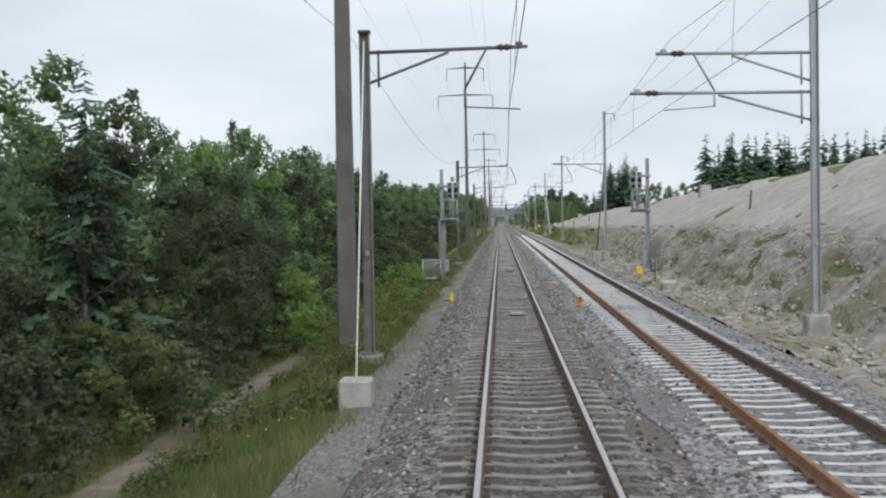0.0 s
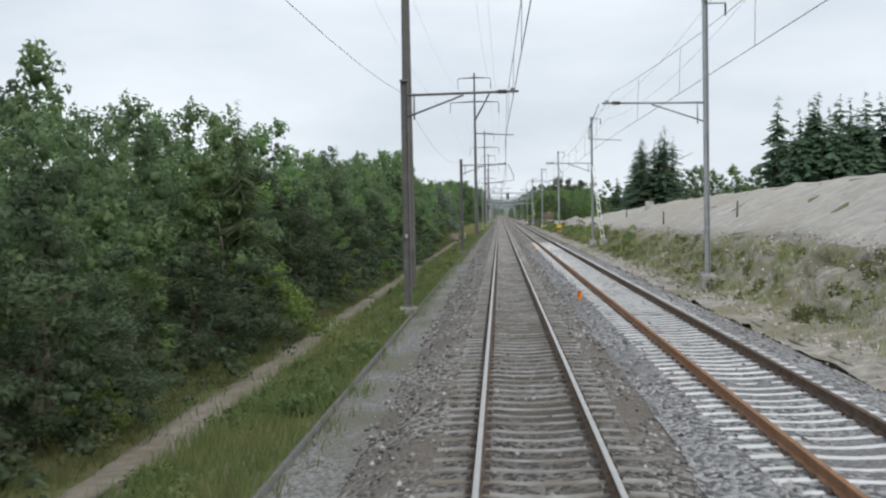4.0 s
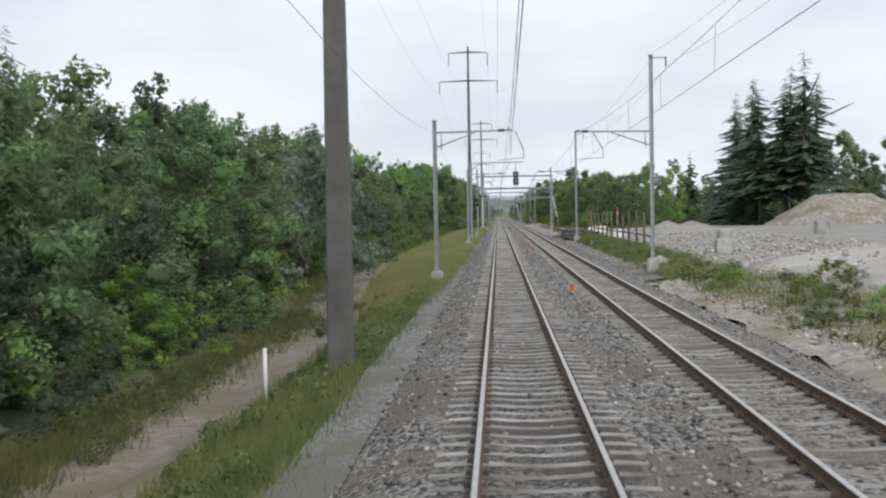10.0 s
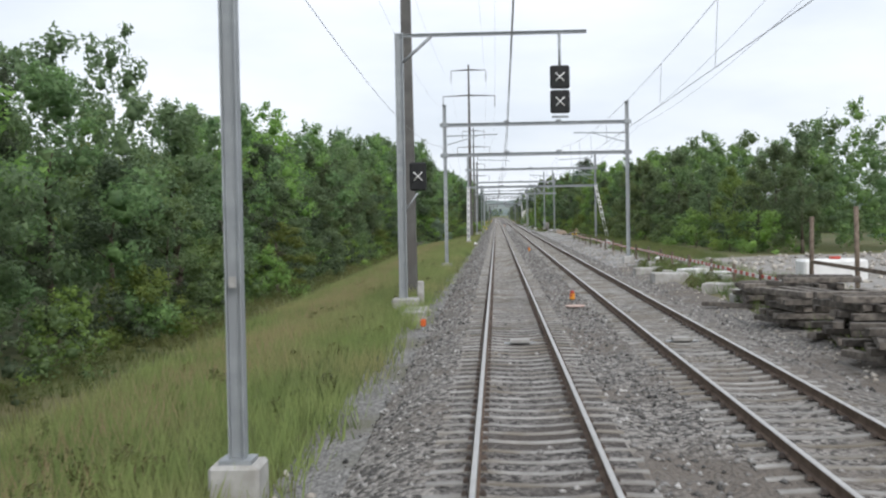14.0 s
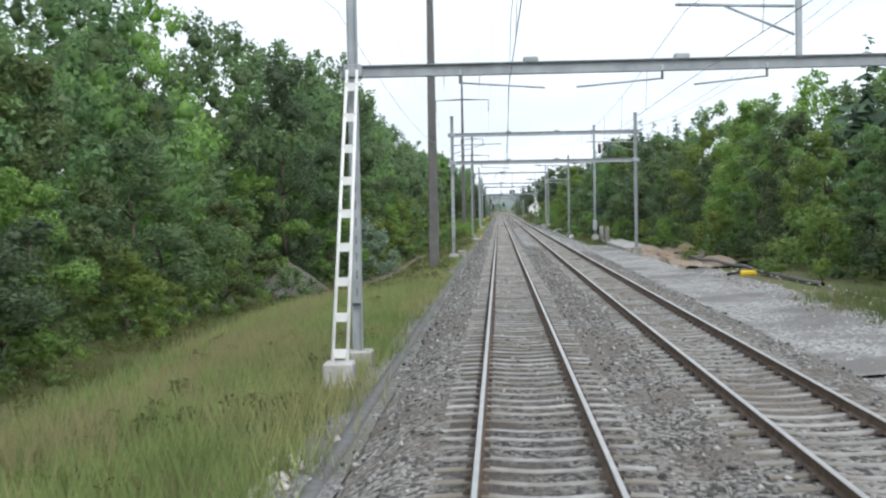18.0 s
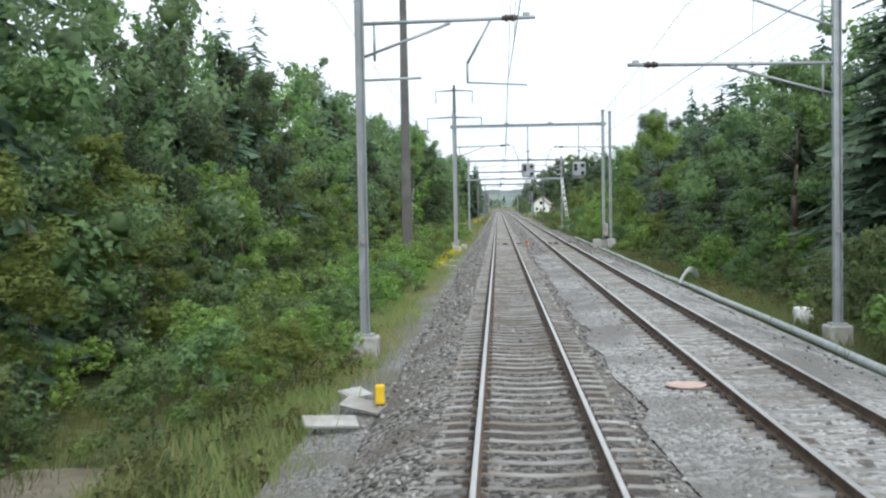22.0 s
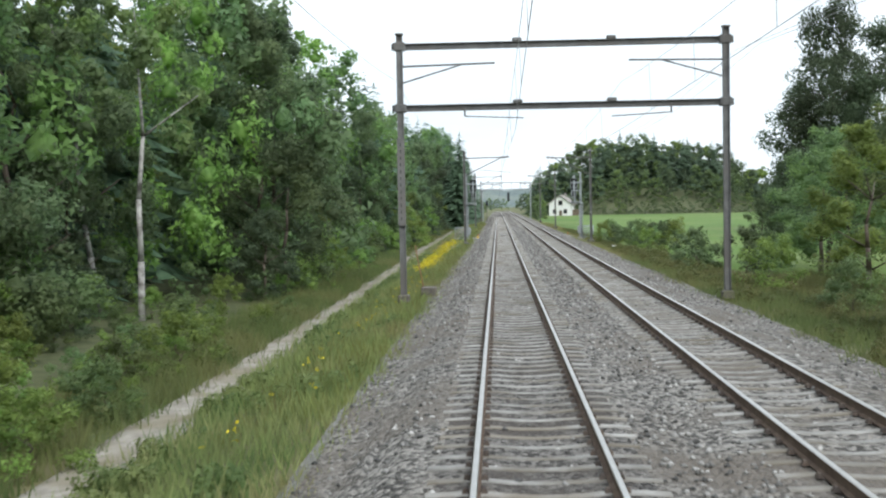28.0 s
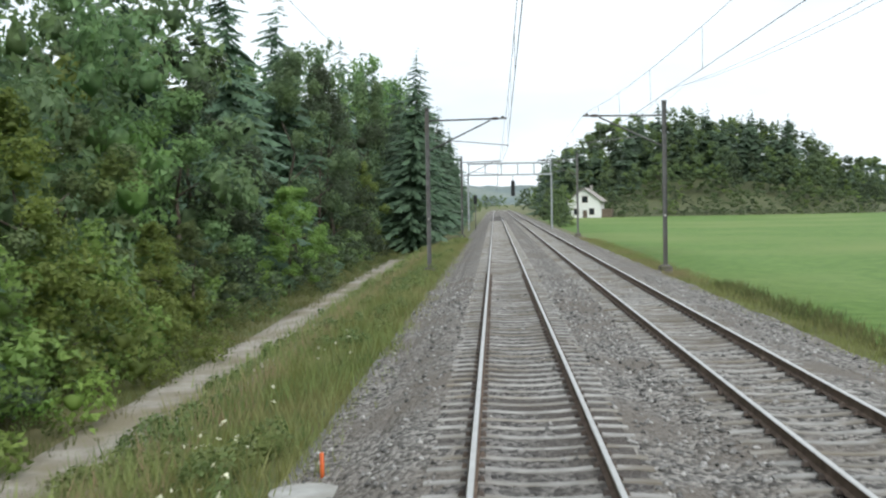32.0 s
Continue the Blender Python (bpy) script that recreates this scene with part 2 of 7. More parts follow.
M_BLACK = material("black_signal_paint", (0.012, 0.013, 0.013), (0.025, 0.026, 0.026), scale=5, rough=0.5)
M_CABLE = material("cable_trough", (0.10, 0.10, 0.095), (0.17, 0.165, 0.155), scale=6, rough=0.8)
M_TIMBER = material("old_timber", (0.08, 0.06, 0.045), (0.19, 0.15, 0.115), scale=6, bump=0.5, bump_scale=25, random=0.3, island=0.3)
M_TIMBER_DARK = material("tarred_timber", (0.055, 0.048, 0.042), (0.2, 0.178, 0.152), scale=6, bump=0.5, bump_scale=25, random=0.35, island=0.3)
M_ROOF = material("roof_tiles", (0.26, 0.23, 0.21), (0.36, 0.33, 0.31), scale=3, rough=0.85)
M_GLASS = material("window_glass", (0.02, 0.025, 0.03), (0.04, 0.045, 0.05), scale=1, rough=0.1, spec=0.5)
M_FLOWER = material("yellow_flowers", (0.52, 0.43, 0.02), (0.70, 0.60, 0.04), scale=5, island=0.25)
M_FLOWER_W = material("cream_flowers", (0.55, 0.55, 0.38), (0.70, 0.70, 0.52), scale=5, island=0.2)
M_PINK = material("faded_pink_board", (0.48, 0.34, 0.29), (0.58, 0.44, 0.38), scale=5)
M_HEAP = material("dark_grit", (0.07, 0.064, 0.058), (0.16, 0.148, 0.135), scale=3, bump=0.9, bump_scale=12, c3=(0.10, 0.088, 0.075), big=0.6)
M_FOOT = material("mossy_dark_concrete", (0.09, 0.08, 0.068), (0.18, 0.16, 0.14), scale=5, bump=0.3, bump_scale=40, c3=(0.10, 0.10, 0.06), big=1.5)
M_CORD = material("pale_grey_sheath", (0.34, 0.30, 0.27), (0.44, 0.40, 0.36), scale=6, rough=0.6)
M_HOSE = material("grey_green_hose", (0.30, 0.33, 0.32), (0.42, 0.45, 0.44), scale=6, rough=0.5)


# ---- mesh helpers ----
def tube(bm, a, b, r=0.05, seg=8, r2=None, mi=0):
    """A closed round bar from a to b."""
    a, b = Vector(a), Vector(b)
    d = (b - a).normalized()
    u = d.orthogonal().normalized()
    w = d.cross(u)
    r2 = r if r2 is None else r2
    rings = []
    for p, q in ((a, r), (b, r2)):
        rings.append([bm.verts.new(p + (u * math.cos(k * math.tau / seg) + w * math.sin(k * math.tau / seg)) * q) for k in range(seg)])
    for k in range(seg):
        f = bm.faces.new((rings[0][k], rings[0][(k + 1) % seg], rings[1][(k + 1) % seg], rings[1][k]))
        f.material_index, f.smooth = mi, True
    bm.faces.new(rings[0][::-1]).material_index = mi
    bm.faces.new(rings[1]).material_index = mi


def box(bm, c, s, rz=0.0, bevel=0.0, taper=1.0, mi=0):
    """A block of size s round the centre c, turned by rz degrees, its top narrowed by taper, its edges cut by bevel."""
    m = Matrix.Translation(c) @ Matrix.Rotation(radians(rz), 4, "Z")
    before = set(bm.faces)
    made = bmesh.ops.create_cube(bm, size=1.0)["verts"]
    for v in made:
        k = taper if v.co.z > 0 else 1.0
        v.co = m @ Vector((v.co.x * s[0] * k, v.co.y * s[1] * k, v.co.z * s[2]))
    if bevel:
        bmesh.ops.bevel(bm, geom=list({e for v in made for e in v.link_edges}), offset=bevel, segments=1, affect="EDGES")
    for f in bm.faces:
        if f not in before:
            f.material_index = mi


def part(name, bm, mat, parent=None, label="", smooth=False):
    """Link a bmesh as one mesh object, under parent where one is given."""
    me = bpy.data.meshes.new(name)
    bm.to_mesh(me)
    bm.free()
    for m in mat if isinstance(mat, (list, tuple)) else (mat,):
        me.materials.append(m)
    if smooth:
        me.polygons.foreach_set("use_smooth", [True] * len(me.polygons))
    ob = new(name, me)
    ob.parent = parent
    return tagged(ob, label)


def fill(me, verts, faces):
    """Vertices and faces into an empty mesh; an array of triangles goes in quickly."""
    if not isinstance(faces, np.ndarray):
        me.from_pydata([tuple(v) for v in verts], [], [tuple(f) for f in faces])
        return
    verts, n = np.asarray(verts, dtype=np.float32), len(faces)
    me.vertices.add(len(verts))
    me.vertices.foreach_set("co", verts.ravel())
    me.loops.add(3 * n)
    me.loops.foreach_set("vertex_index", faces.astype(np.int32).ravel())
    me.polygons.add(n)
    me.polygons.foreach_set("loop_start", np.arange(0, 3 * n, 3, dtype=np.int32))
    me.update(calc_edges=True)


def raw(name, verts, faces, mat, parent=None, mis=None, smooth=False):
    """Link a mesh from arrays of vertices and faces."""
    me = bpy.data.meshes.new(name)
    fill(me, verts, faces)
    for m in mat if isinstance(mat, (list, tuple)) else (mat,):
        me.materials.append(m)
    if mis is not None:
        me.polygons.foreach_set("material_index", list(mis))
    if smooth:
        me.polygons.foreach_set("use_smooth", [True] * len(me.polygons))
    ob = new(name, me)
    ob.parent = parent
    return ob


def thing(name, x, y, z, label, category, group="", rz=0.0):
    ob = new(name)
    ob.empty_display_size = 0.2
    ob.matrix_basis = pose(x, y, z, 0, 0, rz)
    return tagged(ob, label, category, group)


def one(fn, *args, **kw):
    """A fresh bmesh with one shape in it."""
    bm = bmesh.new()
    fn(bm, *args, **kw)
    return bm


def keyed(keys, y):
    """Linear between (y, value) keys."""
    return float(np.interp(y, [k[0] for k in keys], [k[1] for k in keys]))


def loft(name, ys, profile, mat, label="", category="ground", wobble=0.0, kind="structure", rough=0.02):
    """A sheet swept along the line; profile(y) gives the same number of (x, z) for each y."""
    verts, faces, n = [], [], 0
    for y in ys:
        row = profile(y)
        n = len(row)
        for k, (x, z) in enumerate(row):
            if wobble:
                x += wobble * noise.noise((x * 0.3, y * 0.35, k * 3.1)) + 0.4 * wobble * noise.noise((x, y * 1.7, k * 7.3))
                z += rough * (noise.noise((x * 0.7, y * 0.6, 11.0 + k)) + 0.6 * noise.noise((x * 2.1, y * 1.9, 5.0 + k)))
            verts.append((x, y, z))
    for r in range(len(ys) - 1):
        for k in range(n - 1):
            a = r * n + k
            faces.append((a, a + 1, a + n + 1, a + n))
    ob = raw(name, verts, faces, mat, smooth=True)
    return tagged(ob, label, category, kind=kind)


# ---- the plan across the line: x to the right, y along it, z from the rail top ----
SECOND = 3.85
SECOND_X = [(0, 3.86), (180, 3.86), (350, 3.86), (520, 3.81), (750, 3.87), (1300, 3.87)]
L_BOTTOM_X = [(-60, -8.0), (318, -8.0), (346, -10.4), (525, -10.5), (545, -8.6), (600, -8.3), (720, -8.0), (1300, -8.0)]
L_BOTTOM_Z = [(-60, -2.4), (318, -2.4), (346, -1.75), (525, -1.7), (545, -2.1), (600, -2.3), (720, -2.1), (800, -2.05), (850, -1.7), (1300, -1.7)]
R_FOOT_Z = [(-60, -0.35), (330, -0.35), (420, -0.35), (560, -0.5), (620, -0.8), (700, -0.8), (1300, -0.75)]
R_MID_Z = [(-60, 1.9), (60, 1.9), (150, 1.4), (210, 0.9), (270, 0.6), (320, 0.0), (400, -0.1), (520, -0.2), (590, -0.9), (640, -1.4), (720, -1.2), (780, -0.9), (1300, -0.7)]
R_CREST_Z = [(-60, 5.8), (60, 5.4), (100, 4.9), (160, 4.3), (207, 3.8), (250, 3.1), (290, 2.4), (325, 0.6), (345, 0.1), (420, 0.1), (500, -0.1), (590, -0.8), (700, -1.2), (780, -0.9), (1100, -0.85), (1300, -0.6)]
R_FAR_Z = [(-60, 7.5), (160, 6.0), (250, 3.6), (325, 1.6), (420, 0.4), (600, -0.8), (800, -0.8), (1000, -0.85), (1100, -0.85), (1300, -0.6)]


def left_ground(x, y):
    """Height of the ground left of the line."""
    bx, bz = keyed(L_BOTTOM_X, y), keyed(L_BOTTOM_Z, y)
    return float(np.interp(-x, [2.6, 3.5, 0.45 * -bx + 2.0, -bx, -bx + 4, 30, 120], [-0.62, -0.66, 0.48 * bz - 0.3, bz, bz - 0.1, bz + 0.5, bz + 3]))


def right_ground(x, y):
    """Height of the ground right of the line."""
    return float(np.interp(x, [6.6, 8.8, 11.0, 17.0, 60.0, 200.0], [-0.6, keyed(R_FOOT_Z, y), keyed(R_MID_Z, y), keyed(R_CREST_Z, y), keyed(R_FAR_Z, y), keyed(R_FAR_Z, y) + keyed([(400, 4.0), (800, 1.0), (1000, 0.3)], y)]))


def ground_z(x, y):
    return left_ground(x, y) if x < 0 else right_ground(x, y)


YS = [-60 + 3.0 * k for k in range(454)]


# ---- ground, bed, roads ----
def whole_ground(y):
    xs = (-2600, -700, -200, -120, -60, -30, -20, -14, -12, -10.5, -9, -8, -7, -6, -5, -4.2, -3.5, -3.0, -2.6, -1.5)
    row = [(x, left_ground(max(x, -120), y) - 0.05 - (0.05 if x > -2 else 0)) for x in xs]
    row += [(2.0, -0.75), (5.5, -0.75)]
    xs = (6.6, 7.3, 8.0, 8.8, 9.6, 10.3, 11, 12, 13.5, 15, 17, 19, 22, 26, 32, 45, 60, 100, 200, 700, 2600)
    return row + [(x, right_ground(min(x, 200), y) - 0.05) for x in xs]


loft("ground", [-900, -300, -120] + YS + [1400, 1600, 2000, 2600, 4200], whole_ground, M_SOIL, "grassy and weedy earth on both sides of the railway", wobble=0.12)
loft("forest_floor", YS, lambda y: [(x, left_ground(x, y) + 0.03) for x in (-120, -60, -30, -18, keyed(L_BOTTOM_X, y) - 5.2)] + [(keyed(L_BOTTOM_X, y) - 4.4, left_ground(keyed(L_BOTTOM_X, y) - 4.4, y) - 0.2)], M_FOREST,
     "dark shaded forest floor under dense trees", wobble=0.3)


def bed(y):
    half = [(1.75, -0.255), (1.42, -0.222), (1.15, -0.207), (0.82, -0.198), (0.66, -0.198), (0.4, -0.219), (0.2, -0.232), (0, -0.237)]
    row = [(-2.75, -0.68), (-2.55, -0.63), (-2.15, -0.44)] + [(-x, z) for x, z in half] + [(x, z) for x, z in half[-2::-1]]
    sx = keyed(SECOND_X, y)
    return row + [(2.0, -0.29)] + [(sx - x, z) for x, z in half] + [(sx + x, z) for x, z in half[-2::-1]] + [(6.3, -0.46), (6.75, -0.66)]


NEW_END = 217.0
loft("track_bed", [-60 + 1.5 * k for k in range(908)], bed, M_BALLAST, "grey-brown crushed stone ballast of a two-track railway", "ballast", wobble=0.05, rough=0.012)


def strip(x0, x1, fn, up=0.02, cols=4, tuck=0.0):
    """A profile of a band between x0(y) and x1(y), laid over the height fn."""
    def profile(y):
        a, b = (x0(y) if callable(x0) else x0), (x1(y) if callable(x1) else x1)
        row = [(a + (b - a) * k / cols, fn(a + (b - a) * k / cols, y) + up) for k in range(cols + 1)]
        if tuck:
            row = [(a - 0.15, fn(a - 0.15, y) - tuck)] + row + [(b + 0.15, fn(b + 0.15, y) - tuck)]
        return row
    return profile


def bed_z(x, y):
    row = bed(y)
    return float(np.interp(x, [p[0] for p in row], [p[1] for p in row]))


def span(a, b, step=2.0):
    return [a + (b - a) * k / max(1, round((b - a) / step)) for k in range(max(1, round((b - a) / step)) + 1)]


loft("fresh_ballast", span(-60, NEW_END, 1.5), strip(lambda y: 1.85 + 0.25 * noise.noise((y * 0.35, 0, 1)), 6.5, bed_z, 0.012, 30), M_BALLAST_NEW, "fresh blue-grey ballast under the newly laid track", "ballast", wobble=0.04, rough=0.010)
loft("stained_ballast", span(-60, 1100, 1.5), strip(-1.2, 1.2, bed_z, 0.006, 18), M_CRIB, "dark stained ballast between the sleepers of the running track", "ballast", wobble=0.03, rough=0.008)
loft("ballast_shoulder", span(640, 1290, 2), strip(6.2, lambda y: 7.5 + 0.25 * noise.noise((y * 0.3, 0, 7)), lambda x, y: max(bed_z(min(x, 6.74), y), right_ground(max(x, 6.6), y)), 0.035, 6, 0.12), M_BALLAST, "grey ballast spread over the shoulder of the second track", "ballast", wobble=0.05, rough=0.02)
loft("fresh_ballast", span(566, 652, 1.5), strip(2.45, 6.2, bed_z, 0.006, 24), M_BALLAST_PALE, "pale freshly tipped ballast of the second track", "ballast", wobble=0.03, rough=0.008)
loft("fresh_ballast", span(566, 652, 1.5), strip(lambda y: 1.6 + 0.35 * noise.noise((y * 0.4, 0, 0)), 2.6, bed_z, 0.03, 4), M_BALLAST_PALE, "pale freshly tipped ballast between the tracks", "ballast", wobble=0.05, rough=0.018)
loft("fresh_ballast", span(555, 640, 1.5), strip(4.9, 7.0, lambda x, y: bed_z(min(x, 6.7), y), 0.03, 5), M_BALLAST_PALE, "pale freshly tipped ballast on the shoulder of the track", "ballast", wobble=0.05, rough=0.018)
loft("fresh_ballast", span(500, 600, 1.5), strip(6.35, lambda y: 8.9 + 0.4 * noise.noise((y * 0.2, 0, 12)), right_ground, 0.08, 6), M_BALLAST_PALE, "pale ballast spread beside the track", "ballast", wobble=0.06, rough=0.03)
loft("ballast_shoulder", span(690, 1290, 2), strip(lambda y: -3.05 + 0.2 * noise.noise((y * 0.3, 0, 17)), -2.2, lambda x, y: max(bed_z(max(x, -2.74), y), left_ground(min(x, -2.6), y)), 0.045, 5, 0.12), M_BALLAST, "grey ballast spread over the shoulder of the running track", "ballast", wobble=0.05, rough=0.02)
loft("cess_path", span(-60, 1290, 2.0), strip(lambda y: keyed([(640, -3.45), (700, -3.2)], y), -2.5, left_ground, 0.03), M_CESS, "narrow trodden gravel path beside the ballast", "path", wobble=0.08)
ROAD_KEYS = [(318, -8.0), (332, -10.2), (346, -11.2), (525, -11.4), (545, -8.6), (600, -8.3), (720, -8.0)]
ROAD_X = lambda y: keyed(ROAD_KEYS, y)
loft("dirt_road", span(-60, 374), strip(lambda y: ROAD_X(y) - keyed([(200, 1.05), (300, 2.0)], y), lambda y: ROAD_X(y) + keyed([(200, 0.5), (290, 1.5)], y), left_ground, 0.0, 6, 0.14), M_ROAD, "unpaved service road at the foot of the embankment", "road", wobble=0.3)
loft("dirt_road", span(540, 606), strip(lambda y: ROAD_X(y) - 2.0, lambda y: ROAD_X(y) + 0.2, left_ground, 0.0, 6, 0.14), M_ROAD, "unpaved service road at the foot of the embankment", "road", wobble=0.3)
loft("dirt_road", span(728, 945), strip(lambda y: ROAD_X(y) - keyed([(800, 0.95), (850, 1.2)], y), lambda y: ROAD_X(y) + keyed([(825, 0.75), (850, 1.5)], y), left_ground, 0.0, 6, 0.14), M_ROAD_PALE, "pale unpaved service road along the forest edge", "road", wobble=0.3)
loft("dirt_road", span(755.5, 759.0, 0.5), strip(-19.0, -8.6, left_ground, 0.004, 12, 0.14), M_ROAD_PALE, "short unpaved track turning off into the forest", "road", wobble=0.2)
loft("sand_bank", span(-60, 322), strip(lambda y: 11.25 + 0.9 * noise.noise((y * 0.08, 0, 3)), 60, right_ground, 0.08, 40, 0.3), M_SAND, "high pale bank of bare sandy spoil on a building site", "sand bank", wobble=0.4, rough=0.16)
loft("rubble_slope", span(-60, 318, 0.8), strip(6.55, lambda y: 11.6 + 0.9 * noise.noise((y * 0.08, 0, 3)), right_ground, 0.06, 18), M_RUBBLE, "rough brown slope of earth and broken stone", "slope", wobble=0.4, rough=0.15)
loft("gravel_yard", span(300, 440), strip(10.8, 70, right_ground, 0.03, 24), M_GRAVEL, "flat pale gravel yard of a building site", "yard", wobble=0.3)
loft("gravel_yard", span(320, 440, 2), strip(6.4, lambda y: 7.8 + 0.5 * noise.noise((y * 0.12, 0, 5)), right_ground, 0.03, 8, 0.12), M_BALLAST, "ballast and grit spread beside the track", "yard", wobble=0.12)
loft("gravel_yard", span(440, 560, 2), strip(6.4, lambda y: 10.2 + noise.noise((y * 0.1, 0, 5)), right_ground, 0.02, 8, 0.1), M_BALLAST_PALE, "strip of pale gravel beside the track", "yard", wobble=0.25)
loft("bare_clay", span(536, 582, 1.5), strip(lambda y: 9.3 + 0.5 * noise.noise((y * 0.2, 0, 8)), lambda y: 12.9 + noise.noise((y * 0.2, 0, 9)), lambda x, y: right_ground(x, y) + 0.7 * max(0.0, noise.noise((x * 0.7, y * 0.25, 3))), 0.06, 12, 0.15), M_CLAY, "patch of bare orange clay", "earth", wobble=0.4, rough=0.08)
loft("field", span(720, 1104, 6), strip(lambda y: 9.0 + 0.25 * noise.noise((y * 0.3, 0, 2)) + (9.0 if y < 790 else max(0, (815 - y) * 0.36) if y < 815 else 0), 190, right_ground, 0.02, 30, 0.15), M_FIELD, "bright green mown meadow", "field", wobble=0.2, rough=0.0)

# ---- rails ----
RAIL = [(-0.0625, -0.172), (0.0625, -0.172), (0.0625, -0.160), (0.014, -0.140), (0.009, -0.05), (0.036, -0.036), (0.036, -0.008), (0.028, 0.0), (-0.028, 0.0),
        (-0.036, -0.008), (-0.036, -0.036), (-0.009, -0.05), (-0.014, -0.140), (-0.0625, -0.160)]


def rail(x, y0, y1, mats, label):
    """One rail, its running surface a part of its own."""
    ys = span(y0, y1, 12.0)

    def sweep(prof, closed):
        n, verts, faces = len(prof), [], []
        for y in ys:
            dx = keyed(SECOND_X, y) - SECOND if x > 2 else 0.0
            verts += [(x + dx + a, y, b) for a, b in prof]
        for r in range(len(ys) - 1):
            for k in range(n if closed else n - 1):
                a, b = r * n + k, r * n + (k + 1) % n
                faces.append((a, b, b + n, a + n))
        if closed:
            faces += [tuple(range(n))[::-1], tuple(range(len(verts) - n, len(verts)))]
        return verts, faces

    ob = tagged(raw("rail", *sweep(RAIL, True), mats[0]), label, "rail", "rails")
    raw("running_surface", *sweep([(0.0375, -0.012), (0.0365, -0.006), (0.0285, 0.002), (-0.0285, 0.002), (-0.0365, -0.006), (-0.0375, -0.012)], False), mats[1], ob)
    return ob


G = 0.7535
for sx in (-G, G):
    rail(sx, -60, 1300, (M_RAIL_RUST, M_RAIL_TOP), "steel rail with a polished running surface and brown web")
    # right new rail: the duller rust puts its side's shade into the colour
    rail(SECOND + sx, -60, NEW_END - 2, (M_RAIL_ORANGE, M_RAIL_ORANGE) if sx < 0 else (M_RAIL_RUST, M_RAIL_RUST), "newly laid rail with orange rust" if sx < 0 else "newly laid rusty rail, brown dulled for its shaded side")
    rail(SECOND + sx, NEW_END - 1.99, 1300, (M_RAIL_RUST, M_RAIL_TOP), "steel rail with a polished running surface and brown web")


# ---- sleepers ----
def sleeper_shape():
    """Concrete sleeper along x: raised under the rails, dipped and narrower in the middle; vertices and faces."""
    st = []
    for x in (-1.3, -1.12, -0.92, -0.66, -0.42, -0.2, 0.0, 0.2, 0.42, 0.66, 0.92, 1.12, 1.3):
        st.append((x, 0.062 + 0.016 * min(1.0, abs(x) / 0.6), -0.214 + 0.042 * min(1.0, (abs(x) / 0.66) ** 2) - max(0.0, abs(x) - 0.9) * 0.05))
    v, f = [], []
    for x, w, z in st:
        v += [(x, -w - 0.02, -0.36), (x, -w, z - 0.012), (x, -w + 0.012, z), (x, w - 0.012, z), (x, w, z - 0.012), (x, w + 0.02, -0.36)]
    for s in range(len(st) - 1):
        for k in range(5):
            a = s * 6 + k
            f.append((a, a + 6, a + 7, a + 1))
    f += [(0, 1, 2, 3, 4, 5), tuple(range(len(v) - 6, len(v)))[::-1]]
    return np.array(v), f


SV, SF = sleeper_shape()


def joined(name, shape_v, shape_f, places, mat, label, category, parent=None, seed=1):
    """Many alike pieces in one mesh of kind stuff; places are (x, y, z, turn)."""
    rng = np.random.default_rng(seed)
    n = len(shape_v)
    verts, faces = [], []
    for i, (x, y, z, a) in enumerate(places):
        c, s = math.cos(a), math.sin(a)
        verts.append(np.column_stack((shape_v[:, 0] * c - shape_v[:, 1] * s + x, shape_v[:, 0] * s + shape_v[:, 1] * c + y, shape_v[:, 2] + z)))
        faces += [tuple(k + i * n for k in f) for f in shape_f]
    ob = raw(name, np.vstack(verts), faces, mat, parent)
    return tagged(ob, label, category, kind="stuff")


rng = np.random.default_rng(5)
NEAR_END = 170.0
own = raw("sleeper", SV, SF, M_SLEEPER)
near_track = tagged(new("running_track_sleepers"), "row of weathered concrete sleepers carrying the running rails", "sleepers", kind="structure")
new_track = tagged(new("new_track_sleepers"), "row of clean pale concrete sleepers under the new track", "sleepers", kind="structure")
own_new = raw("sleeper", SV, SF, M_SLEEPER_NEW)


def sleeper_row(x0, y0, y1, model, parent):
    k, y = 0, y0
    while y < y1:
        ob = model if k == 0 else model.copy()
        if k:
            scene.collection.objects.link(ob)
        ob.parent = parent
        ob.matrix_basis = Matrix.Translation((x0 + rng.normal(0, 0.012), y + rng.normal(0, 0.012), rng.normal(0, 0.004))) @ Matrix.Rotation(rng.normal(0, 0.006), 4, "Z")
        k += 1
        y += 0.6
    return y


def places(x0, y0, y1):
    out, y = [], y0
    while y < y1:
        out.append((x0 + (keyed(SECOND_X, y) - SECOND if x0 > 2 else 0.0) + rng.normal(0, 0.015), y + rng.normal(0, 0.012), rng.normal(0, 0.004), rng.normal(0, 0.006)))
        y += 0.6
    return out


y_next = sleeper_row(0.0, 3.2, NEAR_END, own, near_track)
joined("sleepers", SV, SF, places(0.0, y_next, 1040), M_SLEEPER, "weathered concrete sleepers of the running track", "sleepers")
y_next = sleeper_row(SECOND, 8.0, 170.0, own_new, new_track)
joined("sleepers", SV, SF, places(SECOND, y_next, NEW_END), M_SLEEPER_NEW, "clean pale concrete sleepers of the new track", "sleepers")
joined("sleepers", SV, SF, places(SECOND, NEW_END + 0.6, 1040), M_SLEEPER, "weathered concrete sleepers of the second track", "sleepers")

